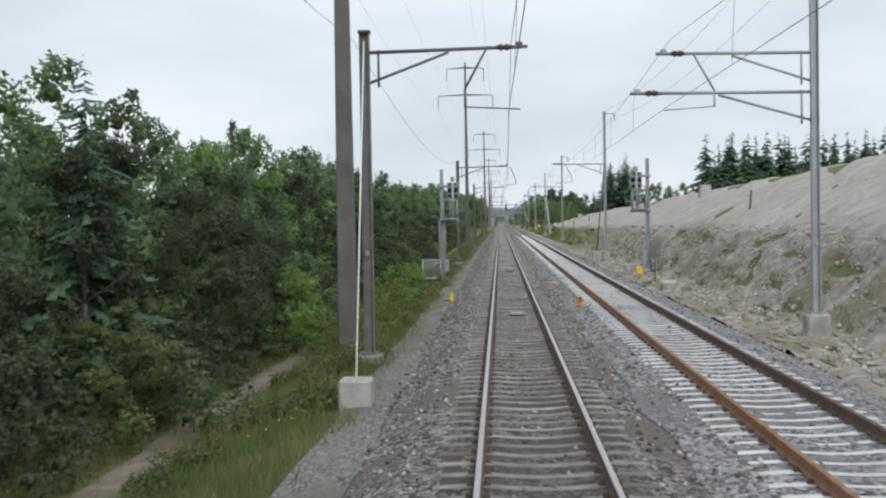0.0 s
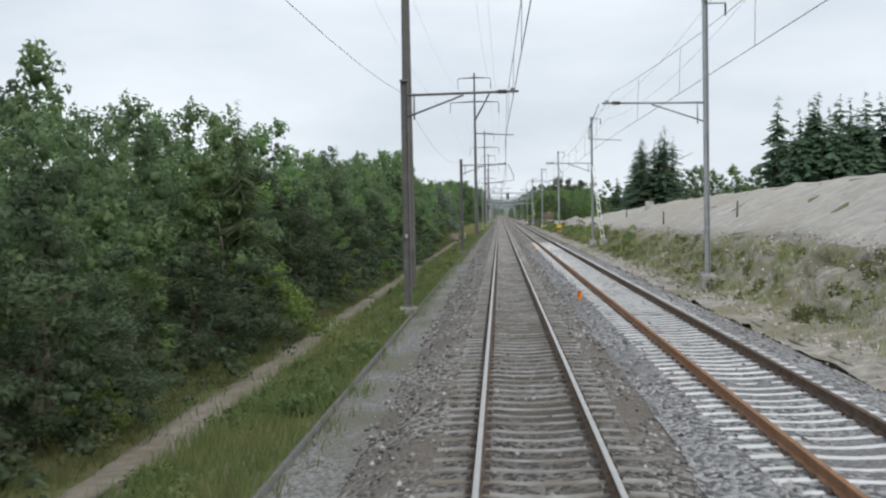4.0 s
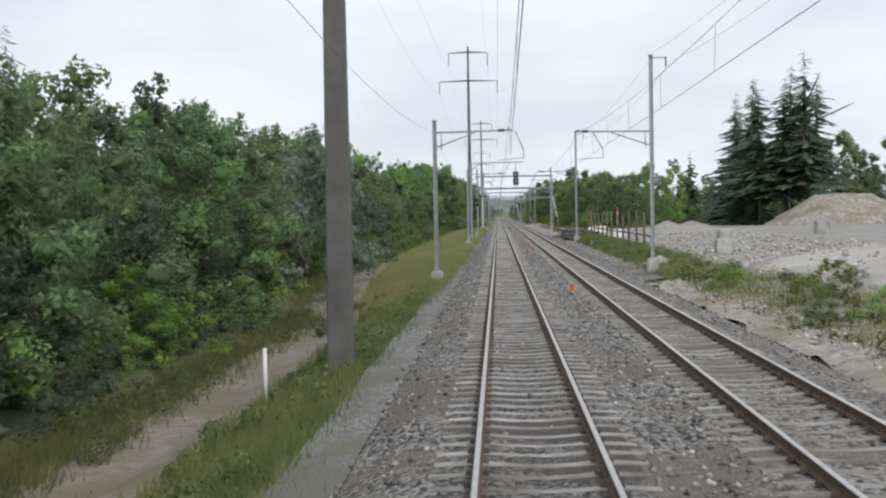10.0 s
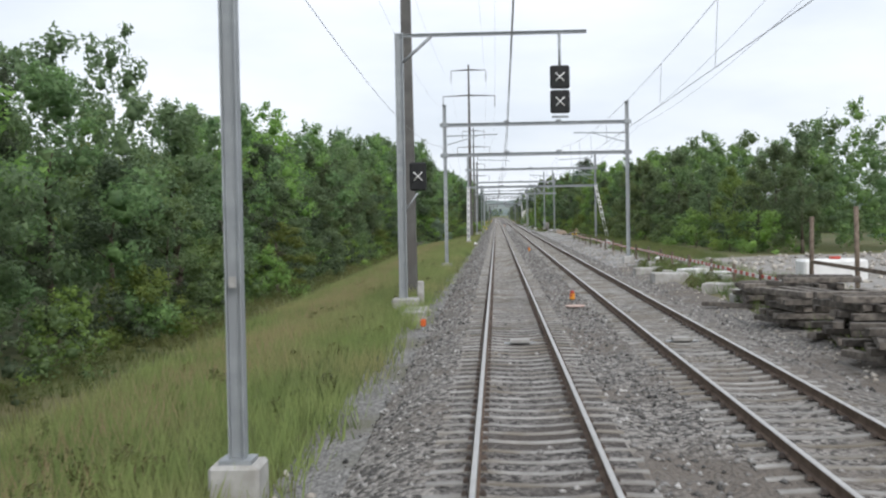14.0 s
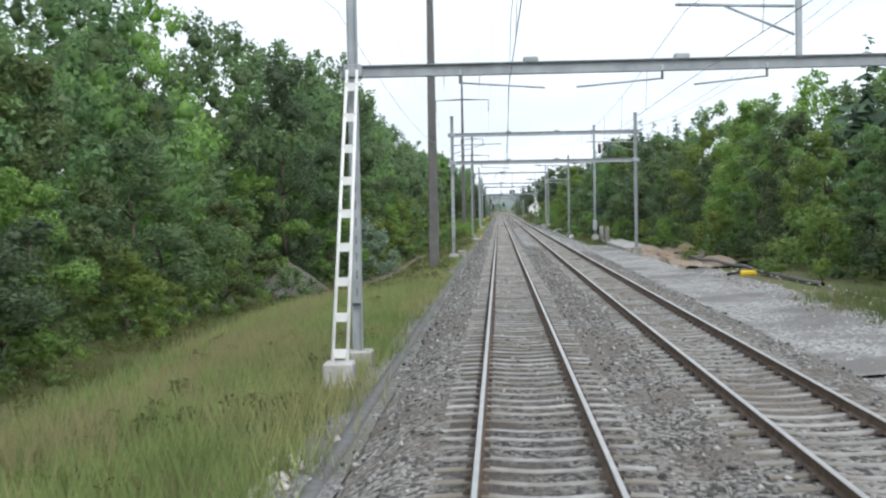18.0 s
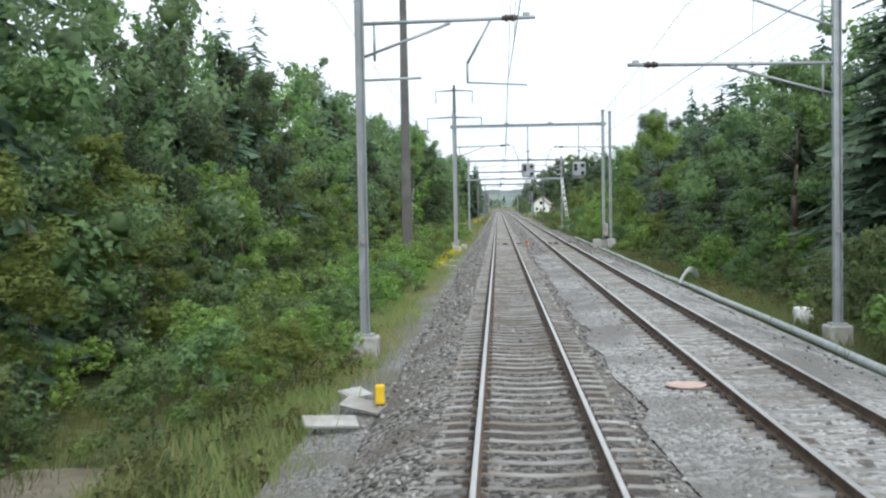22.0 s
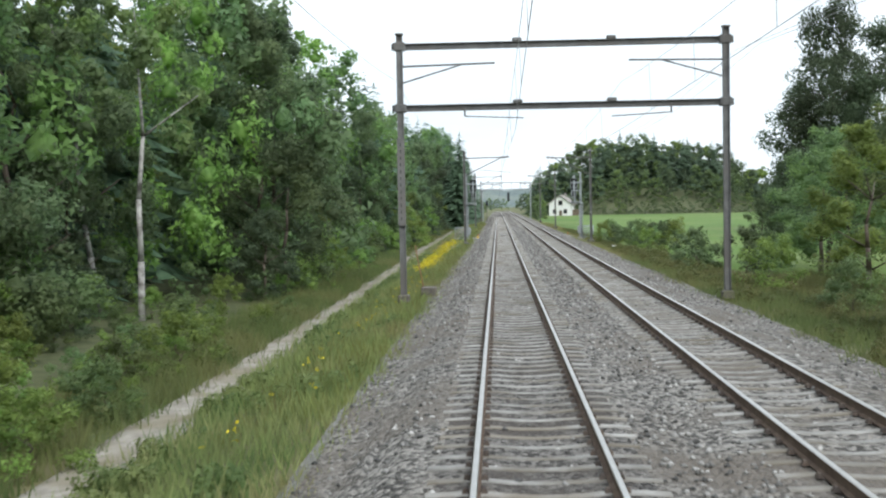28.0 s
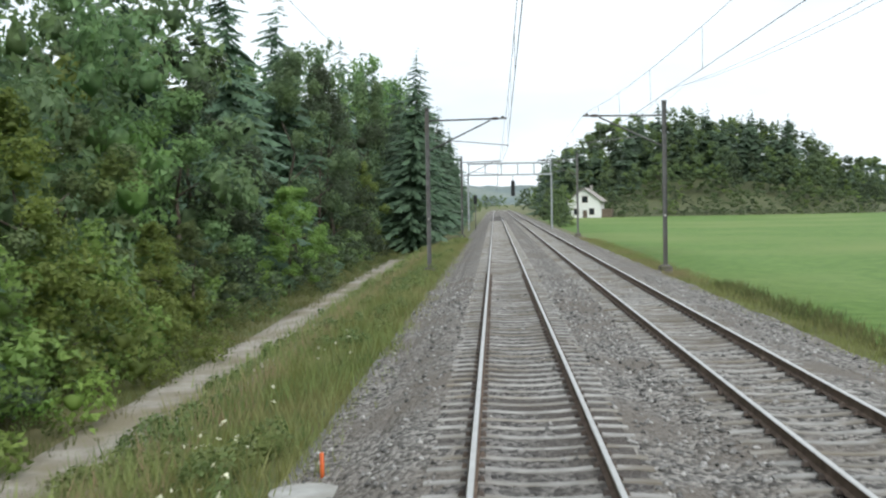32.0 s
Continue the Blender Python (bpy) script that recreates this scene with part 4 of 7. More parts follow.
def crown(seed, height, width, base, lumps, leaves, size, top_heavy=0.5, core=0.3, fine=False, subs=6):
    """A crown of boughs, each with smaller leafy clumps on it; returns vertices, faces and normals."""
    r = np.random.default_rng(seed)
    cs, rs = [], []
    for i in range(lumps):
        t = (i + r.uniform(0, 1)) / lumps
        z = base + (height - base) * (0.05 + 0.86 * t)
        prof = math.sin(math.pi * min(1, 0.22 + 0.72 * t ** (0.5 + top_heavy))) ** 0.8
        a, q = 2.4 * i + r.uniform(-0.6, 0.6), width * prof * r.uniform(0.3, 0.9)
        rs.append(width * r.uniform(0.20, 0.44) * (0.6 + 0.4 * prof))
        cs.append((q * math.cos(a), q * math.sin(a), z))
    for k in range(3):
        cs.append((r.normal(0, 0.12) * width, r.normal(0, 0.12) * width, height - (0.12 + 0.16 * k) * width))
        rs.append((0.12 + 0.08 * k) * width)
    boughs = len(cs)
    for i in range(boughs):
        c, q = np.array(cs[i]), rs[i]
        axis = np.array((c[0], c[1], 0.45 * (c[2] - 0.45 * height))) / max(0.3 * width, 0.01)
        for k in range(subs):
            d = r.normal(size=3) + 0.8 * axis + np.array((0, 0, 0.25))
            d /= np.linalg.norm(d)
            cs.append(tuple(c + d * q * r.uniform(0.5, 0.9)))
            rs.append(q * r.uniform(0.34, 0.62))
    cs, rs = np.array(cs), np.array(rs)
    weight = rs.copy()
    weight[:boughs] *= 0.6
    lv, lf, ln = leaf_cloud(r, cs, weight, leaves, size)
    verts, faces, normals = [lv], [lf], [ln]
    n = len(lv)
    for c, q in zip(cs[:boughs], rs):
        bv, bf = (IV2, IF2) if fine else (IV, IF)
        verts.append(bv * q * core * r.uniform(0.45, 1.3, (len(bv), 1)) + c)
        normals.append(bv)
        faces.append(np.array(bf) + n)
        n += len(bv)
    return np.vstack(verts), np.vstack(faces), np.vstack(normals)


def mesh_of(name, arrays, mat):
    me = bpy.data.meshes.new(name)
    fill(me, arrays[0], arrays[1])
    me.materials.append(mat)
    me.polygons.foreach_set("use_smooth", [True] * len(me.polygons))
    if np.any(arrays[2]):
        me.normals_split_custom_set_from_vertices(arrays[2].tolist())
    return me


def trunk_mesh(seed, height, r0, mat, limbs=6):
    r = random.Random(seed)
    bm = bmesh.new()
    pts = [Vector((0, 0, -0.3))]
    for k in range(1, 6):
        pts.append(Vector((r.uniform(-0.12, 0.12) * k * 0.5, r.uniform(-0.12, 0.12) * k * 0.5, height * 0.85 * k / 5)))
    for k in range(5):
        tube(bm, pts[k], pts[k + 1], r0 * (1 - 0.17 * k), 6, r0 * (1 - 0.17 * (k + 1)))
    for k in range(limbs):
        i = r.randint(1, 4)
        a = r.uniform(0, math.tau)
        tip = pts[i] + Vector((math.cos(a), math.sin(a), 0.7)) * height * r.uniform(0.12, 0.22)
        tube(bm, pts[i], tip, r0 * 0.35, 5, r0 * 0.1)
    me = bpy.data.meshes.new("trunk")
    bm.to_mesh(me)
    bm.free()
    me.materials.append(mat)
    return me


def conifer(seed, height, width, tiers=40, gaps=0.06, base=0.05, sprays=4, wild=0.4):
    """Drooping boughs of needle sprays round a stem; vertices and faces."""
    r = np.random.default_rng(seed)
    verts, faces = [], []
    for i in range(tiers):
        t = (i + 0.5) / tiers
        reach = width * (1 - t) ** 0.7 * r.uniform(0.9 - wild, 0.9 + wild) + 0.15
        nb = max(5, int(11 * (1 - t) + 5))
        for j in range(nb):
            if r.uniform() < gaps:
                continue
            a = r.uniform(0, math.tau)
            z = height * (base + (1 - base) * min(0.995, t + r.uniform(-0.8, 0.8) / tiers))
            l = reach * r.uniform(0.55, 1.15)
            d, s = np.array((math.cos(a), math.sin(a), 0)), np.array((-math.sin(a), math.cos(a), 0))
            lift = r.uniform(-0.55, -0.15)
            for m in range(sprays):
                f0, f1 = m / sprays * 0.9, (m + 1.5) / sprays
                wd = l * (1.3 / sprays) * (0.72 - 0.4 * m / sprays) * r.uniform(0.7, 1.3)
                p0, p1 = d * l * f0 + np.array((0, 0, z + lift * l * f0)), d * l * f1 + np.array((0, 0, z + lift * l * f1 - 0.06 * l))
                mid = (p0 + p1) / 2
                b = len(verts)
                verts += [p0, mid + s * wd + np.array((0, 0, -wd * r.uniform(0.5, 1.5))), p1, mid - s * wd + np.array((0, 0, -wd * r.uniform(0.5, 1.5)))]
                faces += [(b, b + 1, b + 2), (b, b + 2, b + 3)]
    return np.array(verts), np.array(faces), np.zeros((len(verts), 3))


def tree_model(name, crown_me, trunk_me, label, category="tree"):
    root = new(name)
    root.empty_display_size = 0.3
    tagged(root, label, category)
    for nm, me in (("trunk", trunk_me), ("crown", crown_me)):
        if me:
            ob = new(nm, me)
            ob.parent = root
    return root


KINDS = ((M_LEAF, "dense mid-green broad-leaved tree at the forest edge"), (M_LEAF_LIGHT, "fresh light-green broad-leaved tree at the forest edge"),
         (M_LEAF_DARK, "dark green broad-leaved tree at the forest edge"))
BROAD = []          # drawn 10 m high
for i in range(10):
    mat, text = KINDS[(0, 1, 2, 0, 2, 0, 1, 2, 0, 2)[i]]
    BROAD.append(tree_model("tree", mesh_of("crown", crown(20 + i, 10.0, 2.5 + 0.35 * (i % 3), 0.4, 19 + i % 5, 8800, (0.055, 0.118), 0.15 + 0.15 * (i % 4), 0.3, fine=True), mat),
                            trunk_mesh(20 + i, 8.0, 0.16, M_BARK), text))
for i in range(4):
    BROAD.append(tree_model("tree", mesh_of("crown", crown(45 + i, 10.0, 2.7 + 0.3 * (i % 2), 0.3, 21, 8800, (0.055, 0.118), 0.1 + 0.12 * i, 0.3, fine=True), M_LEAF_DEEP_SHADE), trunk_mesh(45 + i, 8.0, 0.16, M_BARK), "deep green, shade-darkened broad-leaved tree at the forest edge"))
TALL = []           # drawn 10 m high, with finer leaves, for the tallest trees
for i in range(4):
    mat, text = (M_LEAF_DEEP_SHADE, "deep green, shade-darkened broad-leaved tree at the forest edge") if i % 2 else KINDS[2]
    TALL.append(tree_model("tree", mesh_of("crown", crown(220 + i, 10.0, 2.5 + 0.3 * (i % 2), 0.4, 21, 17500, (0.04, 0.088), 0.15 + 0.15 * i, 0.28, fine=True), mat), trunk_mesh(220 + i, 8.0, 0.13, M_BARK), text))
GRAND = [tree_model("tree", mesh_of("crown", crown(230 + i, 10.0, 3.2, 0.3, 34, 24000, (0.045, 0.095), 0.2 + 0.2 * i, 0.16, fine=True), M_LEAF_DEEP_SHADE), trunk_mesh(230 + i, 8.0, 0.13, M_BARK), "tall broad dark green tree beside the meadow") for i in range(2)]
BUSH = []           # drawn 3 m high
for i in range(6):
    mat = (M_LEAF, M_LEAF_LIGHT, M_LEAF_DARK)[i % 3]
    BUSH.append(tree_model("bush", mesh_of("crown", crown(60 + i, 3.0, 1.75, 0.05, 15, 2800, (0.038, 0.09), 0.0, subs=4), mat), trunk_mesh(60 + i, 1.6, 0.05, M_BARK, 8),
                           ("leafy green bush on the slope", "light-green leafy bush on the slope", "dark green bush on the slope")[i % 3], "bush"))
WILLOW = [tree_model("bush", mesh_of("crown", crown(71, 3.0, 1.7, 0.05, 15, 2800, (0.038, 0.09), 0.0, subs=4), M_WILLOW), trunk_mesh(71, 1.6, 0.05, M_BARK, 8), "silvery grey-green willow bush", "bush")]
SPRUCE = [tree_model("spruce", mesh_of("crown", conifer(80 + i, 20.0, 3.3 + 0.5 * (i % 2), 52, 0.06, 0.05, 7), M_NEEDLE), trunk_mesh(80 + i, 20.0, 0.22, M_BARK, 0), "tall dark green spruce with drooping branches", "conifer") for i in range(4)]
OLD_SPRUCE = [tree_model("spruce", mesh_of("crown", conifer(84 + i, 20.0, 2.5, 46, 0.14, 0.22, 8, 0.6), M_NEEDLE), trunk_mesh(84 + i, 20.0, 0.24, M_BARK, 5), "old ragged spruce with uneven branches", "conifer") for i in range(3)]
THIN = [tree_model("pine", mesh_of("crown", conifer(90 + i, 12.0, 1.7, 44, 0.25, 0.4, 14, 0.6), M_LEAF_DARK), trunk_mesh(90 + i, 13.0, 0.13, M_BARK, 3), "thin sparse pine rising over the bushes", "conifer") for i in range(2)]
BIRCH = [tree_model("birch", mesh_of("crown", crown(96, 13.0, 2.3, 6.0, 12, 2400, (0.08, 0.17), 0.4), M_LEAF), trunk_mesh(96, 13.0, 0.15, M_BIRCH, 1), "slim birch with a white trunk")]
MID = [(crown(170 + i, 10.0, 2.8, 0.4, 18, 2700, (0.078, 0.155), 0.3, 0.36, subs=4), (0, 2, 0, 2, 1, 2)[i]) for i in range(6)]
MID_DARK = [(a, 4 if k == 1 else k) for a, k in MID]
DIST = [(crown(180 + i, 10.0, 2.8, 0.4, 15, 950, (0.10, 0.21), 0.3, 0.5, subs=3), (0, 2, 4, 2, 0, 2)[i]) for i in range(6)]
DIST_SPRUCE = [(conifer(190 + i, 20.0, 3.4, 20, 0.06, 0.05, 2), 3) for i in range(3)]
MID_SPRUCE = [(conifer(160 + i, 20.0, 3.4, 38, 0.06, 0.05, 6), 3) for i in range(3)]
FAR_SPRUCE = [(conifer(130 + i, 20.0, 3.4, 30, 0.06, 0.05, 3), 3) for i in range(3)]
used = set()


def plant(models, i, x, y, scale, z=None, width=1.0, label="", group=""):
    """Set one tree or bush on the ground; its size is scale times the drawn one."""
    model = models[i % len(models)]
    r = random.Random(int(x * 31 + y * 17))
    m = pose(x, y, ground_z(x, y) - 0.1 if z is None else z, r.uniform(-3, 3), r.uniform(-3, 3), r.uniform(0, 360))
    if model.name in used:
        ob = copy_thing(model, m)
    else:
        used.add(model.name)
        ob, ob.matrix_basis = model, m
    ob.scale = (scale * width, scale * width, scale)
    if label:
        tagged(ob, label)
    if group:
        tagged(ob, group=group)
    return ob


def woods(name, items, label):
    """Many trees too far back to be told apart, in one mesh; items are (arrays, x, y, z, scale, width)."""
    r = random.Random(4)
    verts, faces, mis, normals, n = [], [], [], [], 0
    for ((v, f, nn), mi), x, y, z, sc, wd in items:
        a = r.uniform(0, math.tau)
        ca, sa = math.cos(a), math.sin(a)
        normals.append(np.column_stack((nn[:, 0] * ca - nn[:, 1] * sa, nn[:, 0] * sa + nn[:, 1] * ca, nn[:, 2])))
        c, s = math.cos(a) * sc * wd, math.sin(a) * sc * wd
        verts.append(np.column_stack((v[:, 0] * c - v[:, 1] * s + x, v[:, 0] * s + v[:, 1] * c + y, v[:, 2] * sc + z)))
        faces.append(f + n)
        mis += [mi] * len(f)
        n += len(v)
    ob = raw(name, np.vstack(verts), np.vstack(faces), (M_LEAF, M_LEAF_LIGHT, M_LEAF_DARK, M_NEEDLE, M_LEAF_DEEP_SHADE), mis=mis, smooth=True)
    ob.data.normals_split_custom_set_from_vertices(np.vstack(normals).tolist())
    return tagged(ob, label, "trees", kind="stuff")


LEFT_TOP = [(-60, 7.4), (40, 7.4), (90, 7.6), (150, 7.6), (192, 7.6), (212, 8.0), (228, 8.0), (242, 8.5), (255, 10.6), (276, 10.6), (292, 7.8), (300, 7.8), (350, 10.2), (400, 10.5), (470, 10.5), (500, 11.5), (520, 12.8), (545, 15.5), (600, 16), (630, 14), (700, 13.5), (745, 14), (760, 16.5), (790, 18.5), (812, 18.5), (825, 20), (850, 20), (866, 15.5), (910, 15), (950, 17), (1000, 20), (1080, 25), (1150, 25)]
rt = random.Random(11)
GLADE = [(-60, -1.2), (52, -1.2), (72, -0.6), (255, -0.6), (268, 0.0), (288, 1.6), (345, 1.6), (372, 0.0), (552, 0.0), (560, -0.8), (600, -0.8), (612, 0.0), (745, 0.0), (755, 4.0), (784, 5.2), (797, 7.2), (804, -0.8), (815, -0.8), (822, 5.0), (848, 5.0), (857, -0.4), (870, 0.0)]
back = []
y, i = 2.0, 0
while y < 1120:
    edge = keyed(L_BOTTOM_X, y) - (1.7 if y < 300 else 2.3 if y < 700 else 3.2 if y < 850 else 1.8)
    edge -= keyed(GLADE, y)
    if 536 < y < 552 or 733 < y < 746:
        edge -= 4.0
    top = keyed(LEFT_TOP, y)
    f = rt.choice((0.28, 0.38, 0.5, 0.62, 0.8, 0.95) if y > 500 else (0.42, 0.55, 0.7, 0.85, 0.95, 1.0))
    x = edge - 0.9 - 4.2 * (f - 0.28) - rt.uniform(0, 1.2)
    h = (min(top, 18) - 1.6 - left_ground(x, y)) * f
    kind = rt.choice((10, 11, 12, 13, 10, 12, 0, 3, 2, 13)) if y < 300 else rt.choice((1, 6, 1, 0, 3, 6)) if f < 0.55 else rt.choice((2, 4, 7, 9, 0, 3, 8, 10, 12))
    if 786 < y < 824:
        kind = (10, 12, 2, 11)[kind % 4]
    plant(TALL if y > 500 and h > 10.5 else BROAD, kind, x, y, h / 10.0, width=(10.0 / h) ** 0.4 * rt.uniform(0.95, 1.4), group="trees of the left forest edge")
    for dx in ((5.0, 10.5) if i % 2 else (7.0,)):
        x2, y2 = edge - dx - rt.uniform(-0.8, 0.8), y + rt.uniform(0, 3.0)
        h2 = top + rt.choice((-1.5, -0.8, 0.0, 0.3, 0.9)) + 0.06 * dx - left_ground(x2, y2)
        con = rt.random() < (0.02 if y < 500 else 0.08 if y < 610 else 0.4 if y < 900 else 0.75)
        if con:
            back.append((rt.choice(MID_SPRUCE), x2, y2, left_ground(x2, y2), (h2 + 1.2) / 20.0, 1.15))
        else:
            back.append((rt.choice(MID_DARK if y < 330 else MID), x2, y2, left_ground(x2, y2), h2 / 10.0, rt.uniform(0.8, 1.1)))
    if i % 8 == 4 and y < 330:
        plant(THIN, i // 8, edge - rt.uniform(3.5, 5), y + 1, (top + 1.9 - left_ground(-14, y)) / 13.0, width=0.9)
    if i % 5 < 1:
        plant(BUSH, rt.choice((0, 1, 1, 2, 3, 4, 4, 5)), edge - rt.uniform(0.5, 1.5), y + rt.uniform(0.8, 2.2), rt.uniform(0.45, 1.15), width=1.15, group="bushes at the forest edge")
    y += rt.uniform(3.6, 5.0) if y < 900 else rt.uniform(7, 10)
    i += 1
rb = random.Random(5)
for k in range(110):
    y = 24 + 2.9 * k
    x2 = keyed(L_BOTTOM_X, y) - rb.uniform(6.0, 15.0)
    back.append((rb.choice(MID_DARK), x2, y, left_ground(x2, y), (keyed(LEFT_TOP, y) + rb.uniform(-1.6, 0.2) + 0.04 * (-8 - x2) - left_ground(x2, y)) / 10.0, rb.uniform(0.95, 1.3)))
woods("forest", back, "dense mixed forest standing behind the front trees")
# material 4 puts the shade under the trees into the shrub colour
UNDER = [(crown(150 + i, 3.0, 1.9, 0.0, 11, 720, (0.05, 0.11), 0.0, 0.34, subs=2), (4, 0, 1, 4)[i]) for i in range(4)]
low = []
for k in range(420):
    y = 6.0 + k * 2.25
    if 533 < y < 552:
        continue
    x = keyed(L_BOTTOM_X, y) - (1.7 if y < 300 else 2.3 if y < 700 else 2.6 if y < 850 else 1.8) - keyed(GLADE, y) - rt.uniform(0.9, 2.4)
    low.append((rt.choice((UNDER[0], UNDER[3])) if y < 300 else UNDER[rt.randint(0, 2)], x, y, left_ground(x, y) - 0.1, rt.uniform(0.55, 1.0), rt.uniform(1.0, 1.4)))
woods("undergrowth", low, "dense undergrowth of shrubs at the foot of the forest")
DEEP = [(crown(140 + i, 10.0, 3.2, 0.4, 8, 160, (0.3, 0.6), 0.3, 0.9, subs=0), i % 3) for i in range(4)]
back = []
y = 4.0
while y < 1120:
    for x in (-27.0, -35.0, -44.0, -54.0):
        back.append((rt.choice(DEEP), x + rt.uniform(-2.5, 2.5), y + rt.uniform(-3, 3), left_ground(x, y), (min(keyed(LEFT_TOP, y), 20) - (0.2 if y < 200 else 0.6) - left_ground(x, y)) / 10 * rt.uniform(0.8, 1.0), 1.25))
    y += 8.0
woods("forest", back, "deep forest far behind the trees of the edge")
# bushes that cover the left slope
y = 606.0
while y < 712:
    for x in (-5.0, -7.4):
        plant(BUSH, rt.choice((1, 4, 0, 3, 1, 4)), x + rt.uniform(-0.6, 0.4), y + rt.uniform(-0.6, 0.6), rt.uniform(0.5, 0.75) if x > -5.5 else rt.uniform(0.7, 1.05), width=1.35, group="bushes on the left slope")
    y += 2.9
for x, y, sc in ((-11.6, 536.5, 0.7), (-12.6, 538.0, 0.85), (-11.2, 540.5, 0.45)):
    plant(BUSH, int(y), x, y, sc, width=1.2)
plant(WILLOW, 0, -10.4, 562.0, 1.5, width=1.1)
plant(WILLOW, 0, -10.9, 568.0, 1.3, width=1.1)
plant(WILLOW, 0, -12.0, 360.0, 2.2, width=0.8)
plant(WILLOW, 0, -13.4, 339.0, 3.5, width=0.85, label="tall silvery grey-green willow at the forest edge")
plant(WILLOW, 0, -14.6, 346.0, 3.2, width=0.85, label="tall silvery grey-green willow at the forest edge")
for x, y, k, h in ((-4.6, 44.0, 1, 0.3), (-4.9, 48.0, 4, 0.4), (-4.5, 52.0, 1, 0.28), (-5.6, 46.0, 4, 0.45), (-5.2, 54.0, 1, 0.35), (-4.8, 58.0, 4, 0.25), (-4.7, 41.0, 4, 0.25), (-6.0, 40.5, 1, 0.45), (-7.6, 42.5, 4, 0.6), (-8.8, 45.0, 1, 0.7), (-6.6, 46.5, 0, 0.5), (-9.6, 50.0, 4, 0.8), (-7.4, 52.0, 1, 0.5), (-8.8, 56.0, 0, 0.75), (-6.2, 59.0, 1, 0.5), (-8.0, 61.0, 4, 0.8)):
    plant(BUSH, k, x, y, h, width=1.25, group="bushes on the left slope")
for x, y, k, h in ((-5.7, 66.8, 1, 0.62), (-6.6, 69.0, 4, 0.75), (-5.3, 65.0, 4, 0.45), (-5.9, 72.0, 1, 0.5), (-6.3, 75.0, 0, 0.6), (-5.8, 78.5, 4, 0.45), (-6.8, 81.0, 1, 0.6)):
    plant(BUSH, k, x, y, h, width=1.2, label="bright green leafy bush beside the signal", group="bushes on the left slope")
for k in range(16):
    plant(BUSH, (0, 1, 2, 4)[k % 4], -11.0 - rt.uniform(0, 4.5), 821 + 1.9 * k, rt.uniform(0.45, 1.15), width=1.1, group="bushes at the forest edge")
for k in range(12):
    plant(BUSH, (1, 4, 0)[k % 3], -10.6 - 0.9 * (k % 2), 742 + 3.6 * k, 0.45 + 0.1 * (k % 4), width=1.3, group="bushes at the forest edge")
for x, y, h in ((8.3, 296, 0.3), (8.8, 289, 0.25), (8.5, 283, 0.3), (9.0, 277, 0.28), (9.2, 301, 0.35), (8.4, 310, 0.3)):
    plant(BUSH, int(y), x, y, h, width=1.6, group="low shrubs beside the track")
for k in range(14):
    plant(BUSH, (1, 4, 0)[k % 3], 10.2 + 0.6 * (k % 3), 676 + 4.1 * k, 0.4 + 0.12 * (k % 3), width=1.3, group="bushes right of the line")
for k in range(26):
    plant(BUSH, (1, 0, 4)[k % 3], 9.0 + 0.7 * (k % 4) + rt.uniform(-0.3, 0.3), 190 + 5.0 * k + rt.uniform(-1.5, 1.5), rt.uniform(0.16, 0.34), width=1.6, group="low shrubs beside the track")
for k in range(7):
    plant(BUSH, (1, 4)[k % 2], -10.9 - 0.8 * (k % 2), 869 + 2.6 * k, 1.0 + 0.22 * (k % 3), width=1.1, label="bright green leafy bush at the foot of the forest", group="bright bushes at the forest edge")
for x, y, lean in ((-16.3, 792.0, 0.01), (-19.3, 795.0, -0.13)):
    plant(BIRCH, 0, x, y, 1.25).rotation_euler = (0.0, lean, 0.0)
for k in range(30):
    plant(BUSH, (1, 4, 0, 3, 4)[k % 5], -10.6 - 2.6 * (k % 4) + rb.uniform(-0.8, 0.8), 759.5 + 1.25 * k + rb.uniform(-0.5, 0.5), rb.uniform(0.3, 0.62) + 0.06 * (k % 4), width=1.25, label="young leafy green growth in the clearing", group="bushes of the clearing")
for k in range(17):
    plant(SPRUCE, k, -8.2 - 1.6 * (k % 3) - rt.uniform(0, 0.8), 958 + 9.0 * k, rt.uniform(15, 19.5) / 20.0, width=1.2, group="spruces along the line")
# right side
for k in range(20):
    y = 664 + 3.7 * k
    plant(BUSH, (1, 4, 1, 0)[k % 4], 9.6 + 1.1 * (k % 3) + rt.uniform(-0.3, 0.3), y, ((0.7, 0.9, 1.05, 0.8) if y < 700 else (1.1, 1.5, 1.8, 1.3))[k % 4] * rt.uniform(0.85, 1.1), width=1.0 if y > 700 else 1.25, group="bushes right of the line", label="fresh light-green thicket beside the track")
RIGHT_EDGE = [(440, 17), (480, 14.5), (560, 13.5), (600, 11.0), (690, 11.5), (708, 15.5), (760, 16.0), (800, 16)]
RIGHT_TOP = [(440, 8.5), (500, 9.5), (560, 10.5), (620, 11.5), (700, 11.5), (740, 12.5), (800, 14)]
back = []
y, i = 444.0, 0
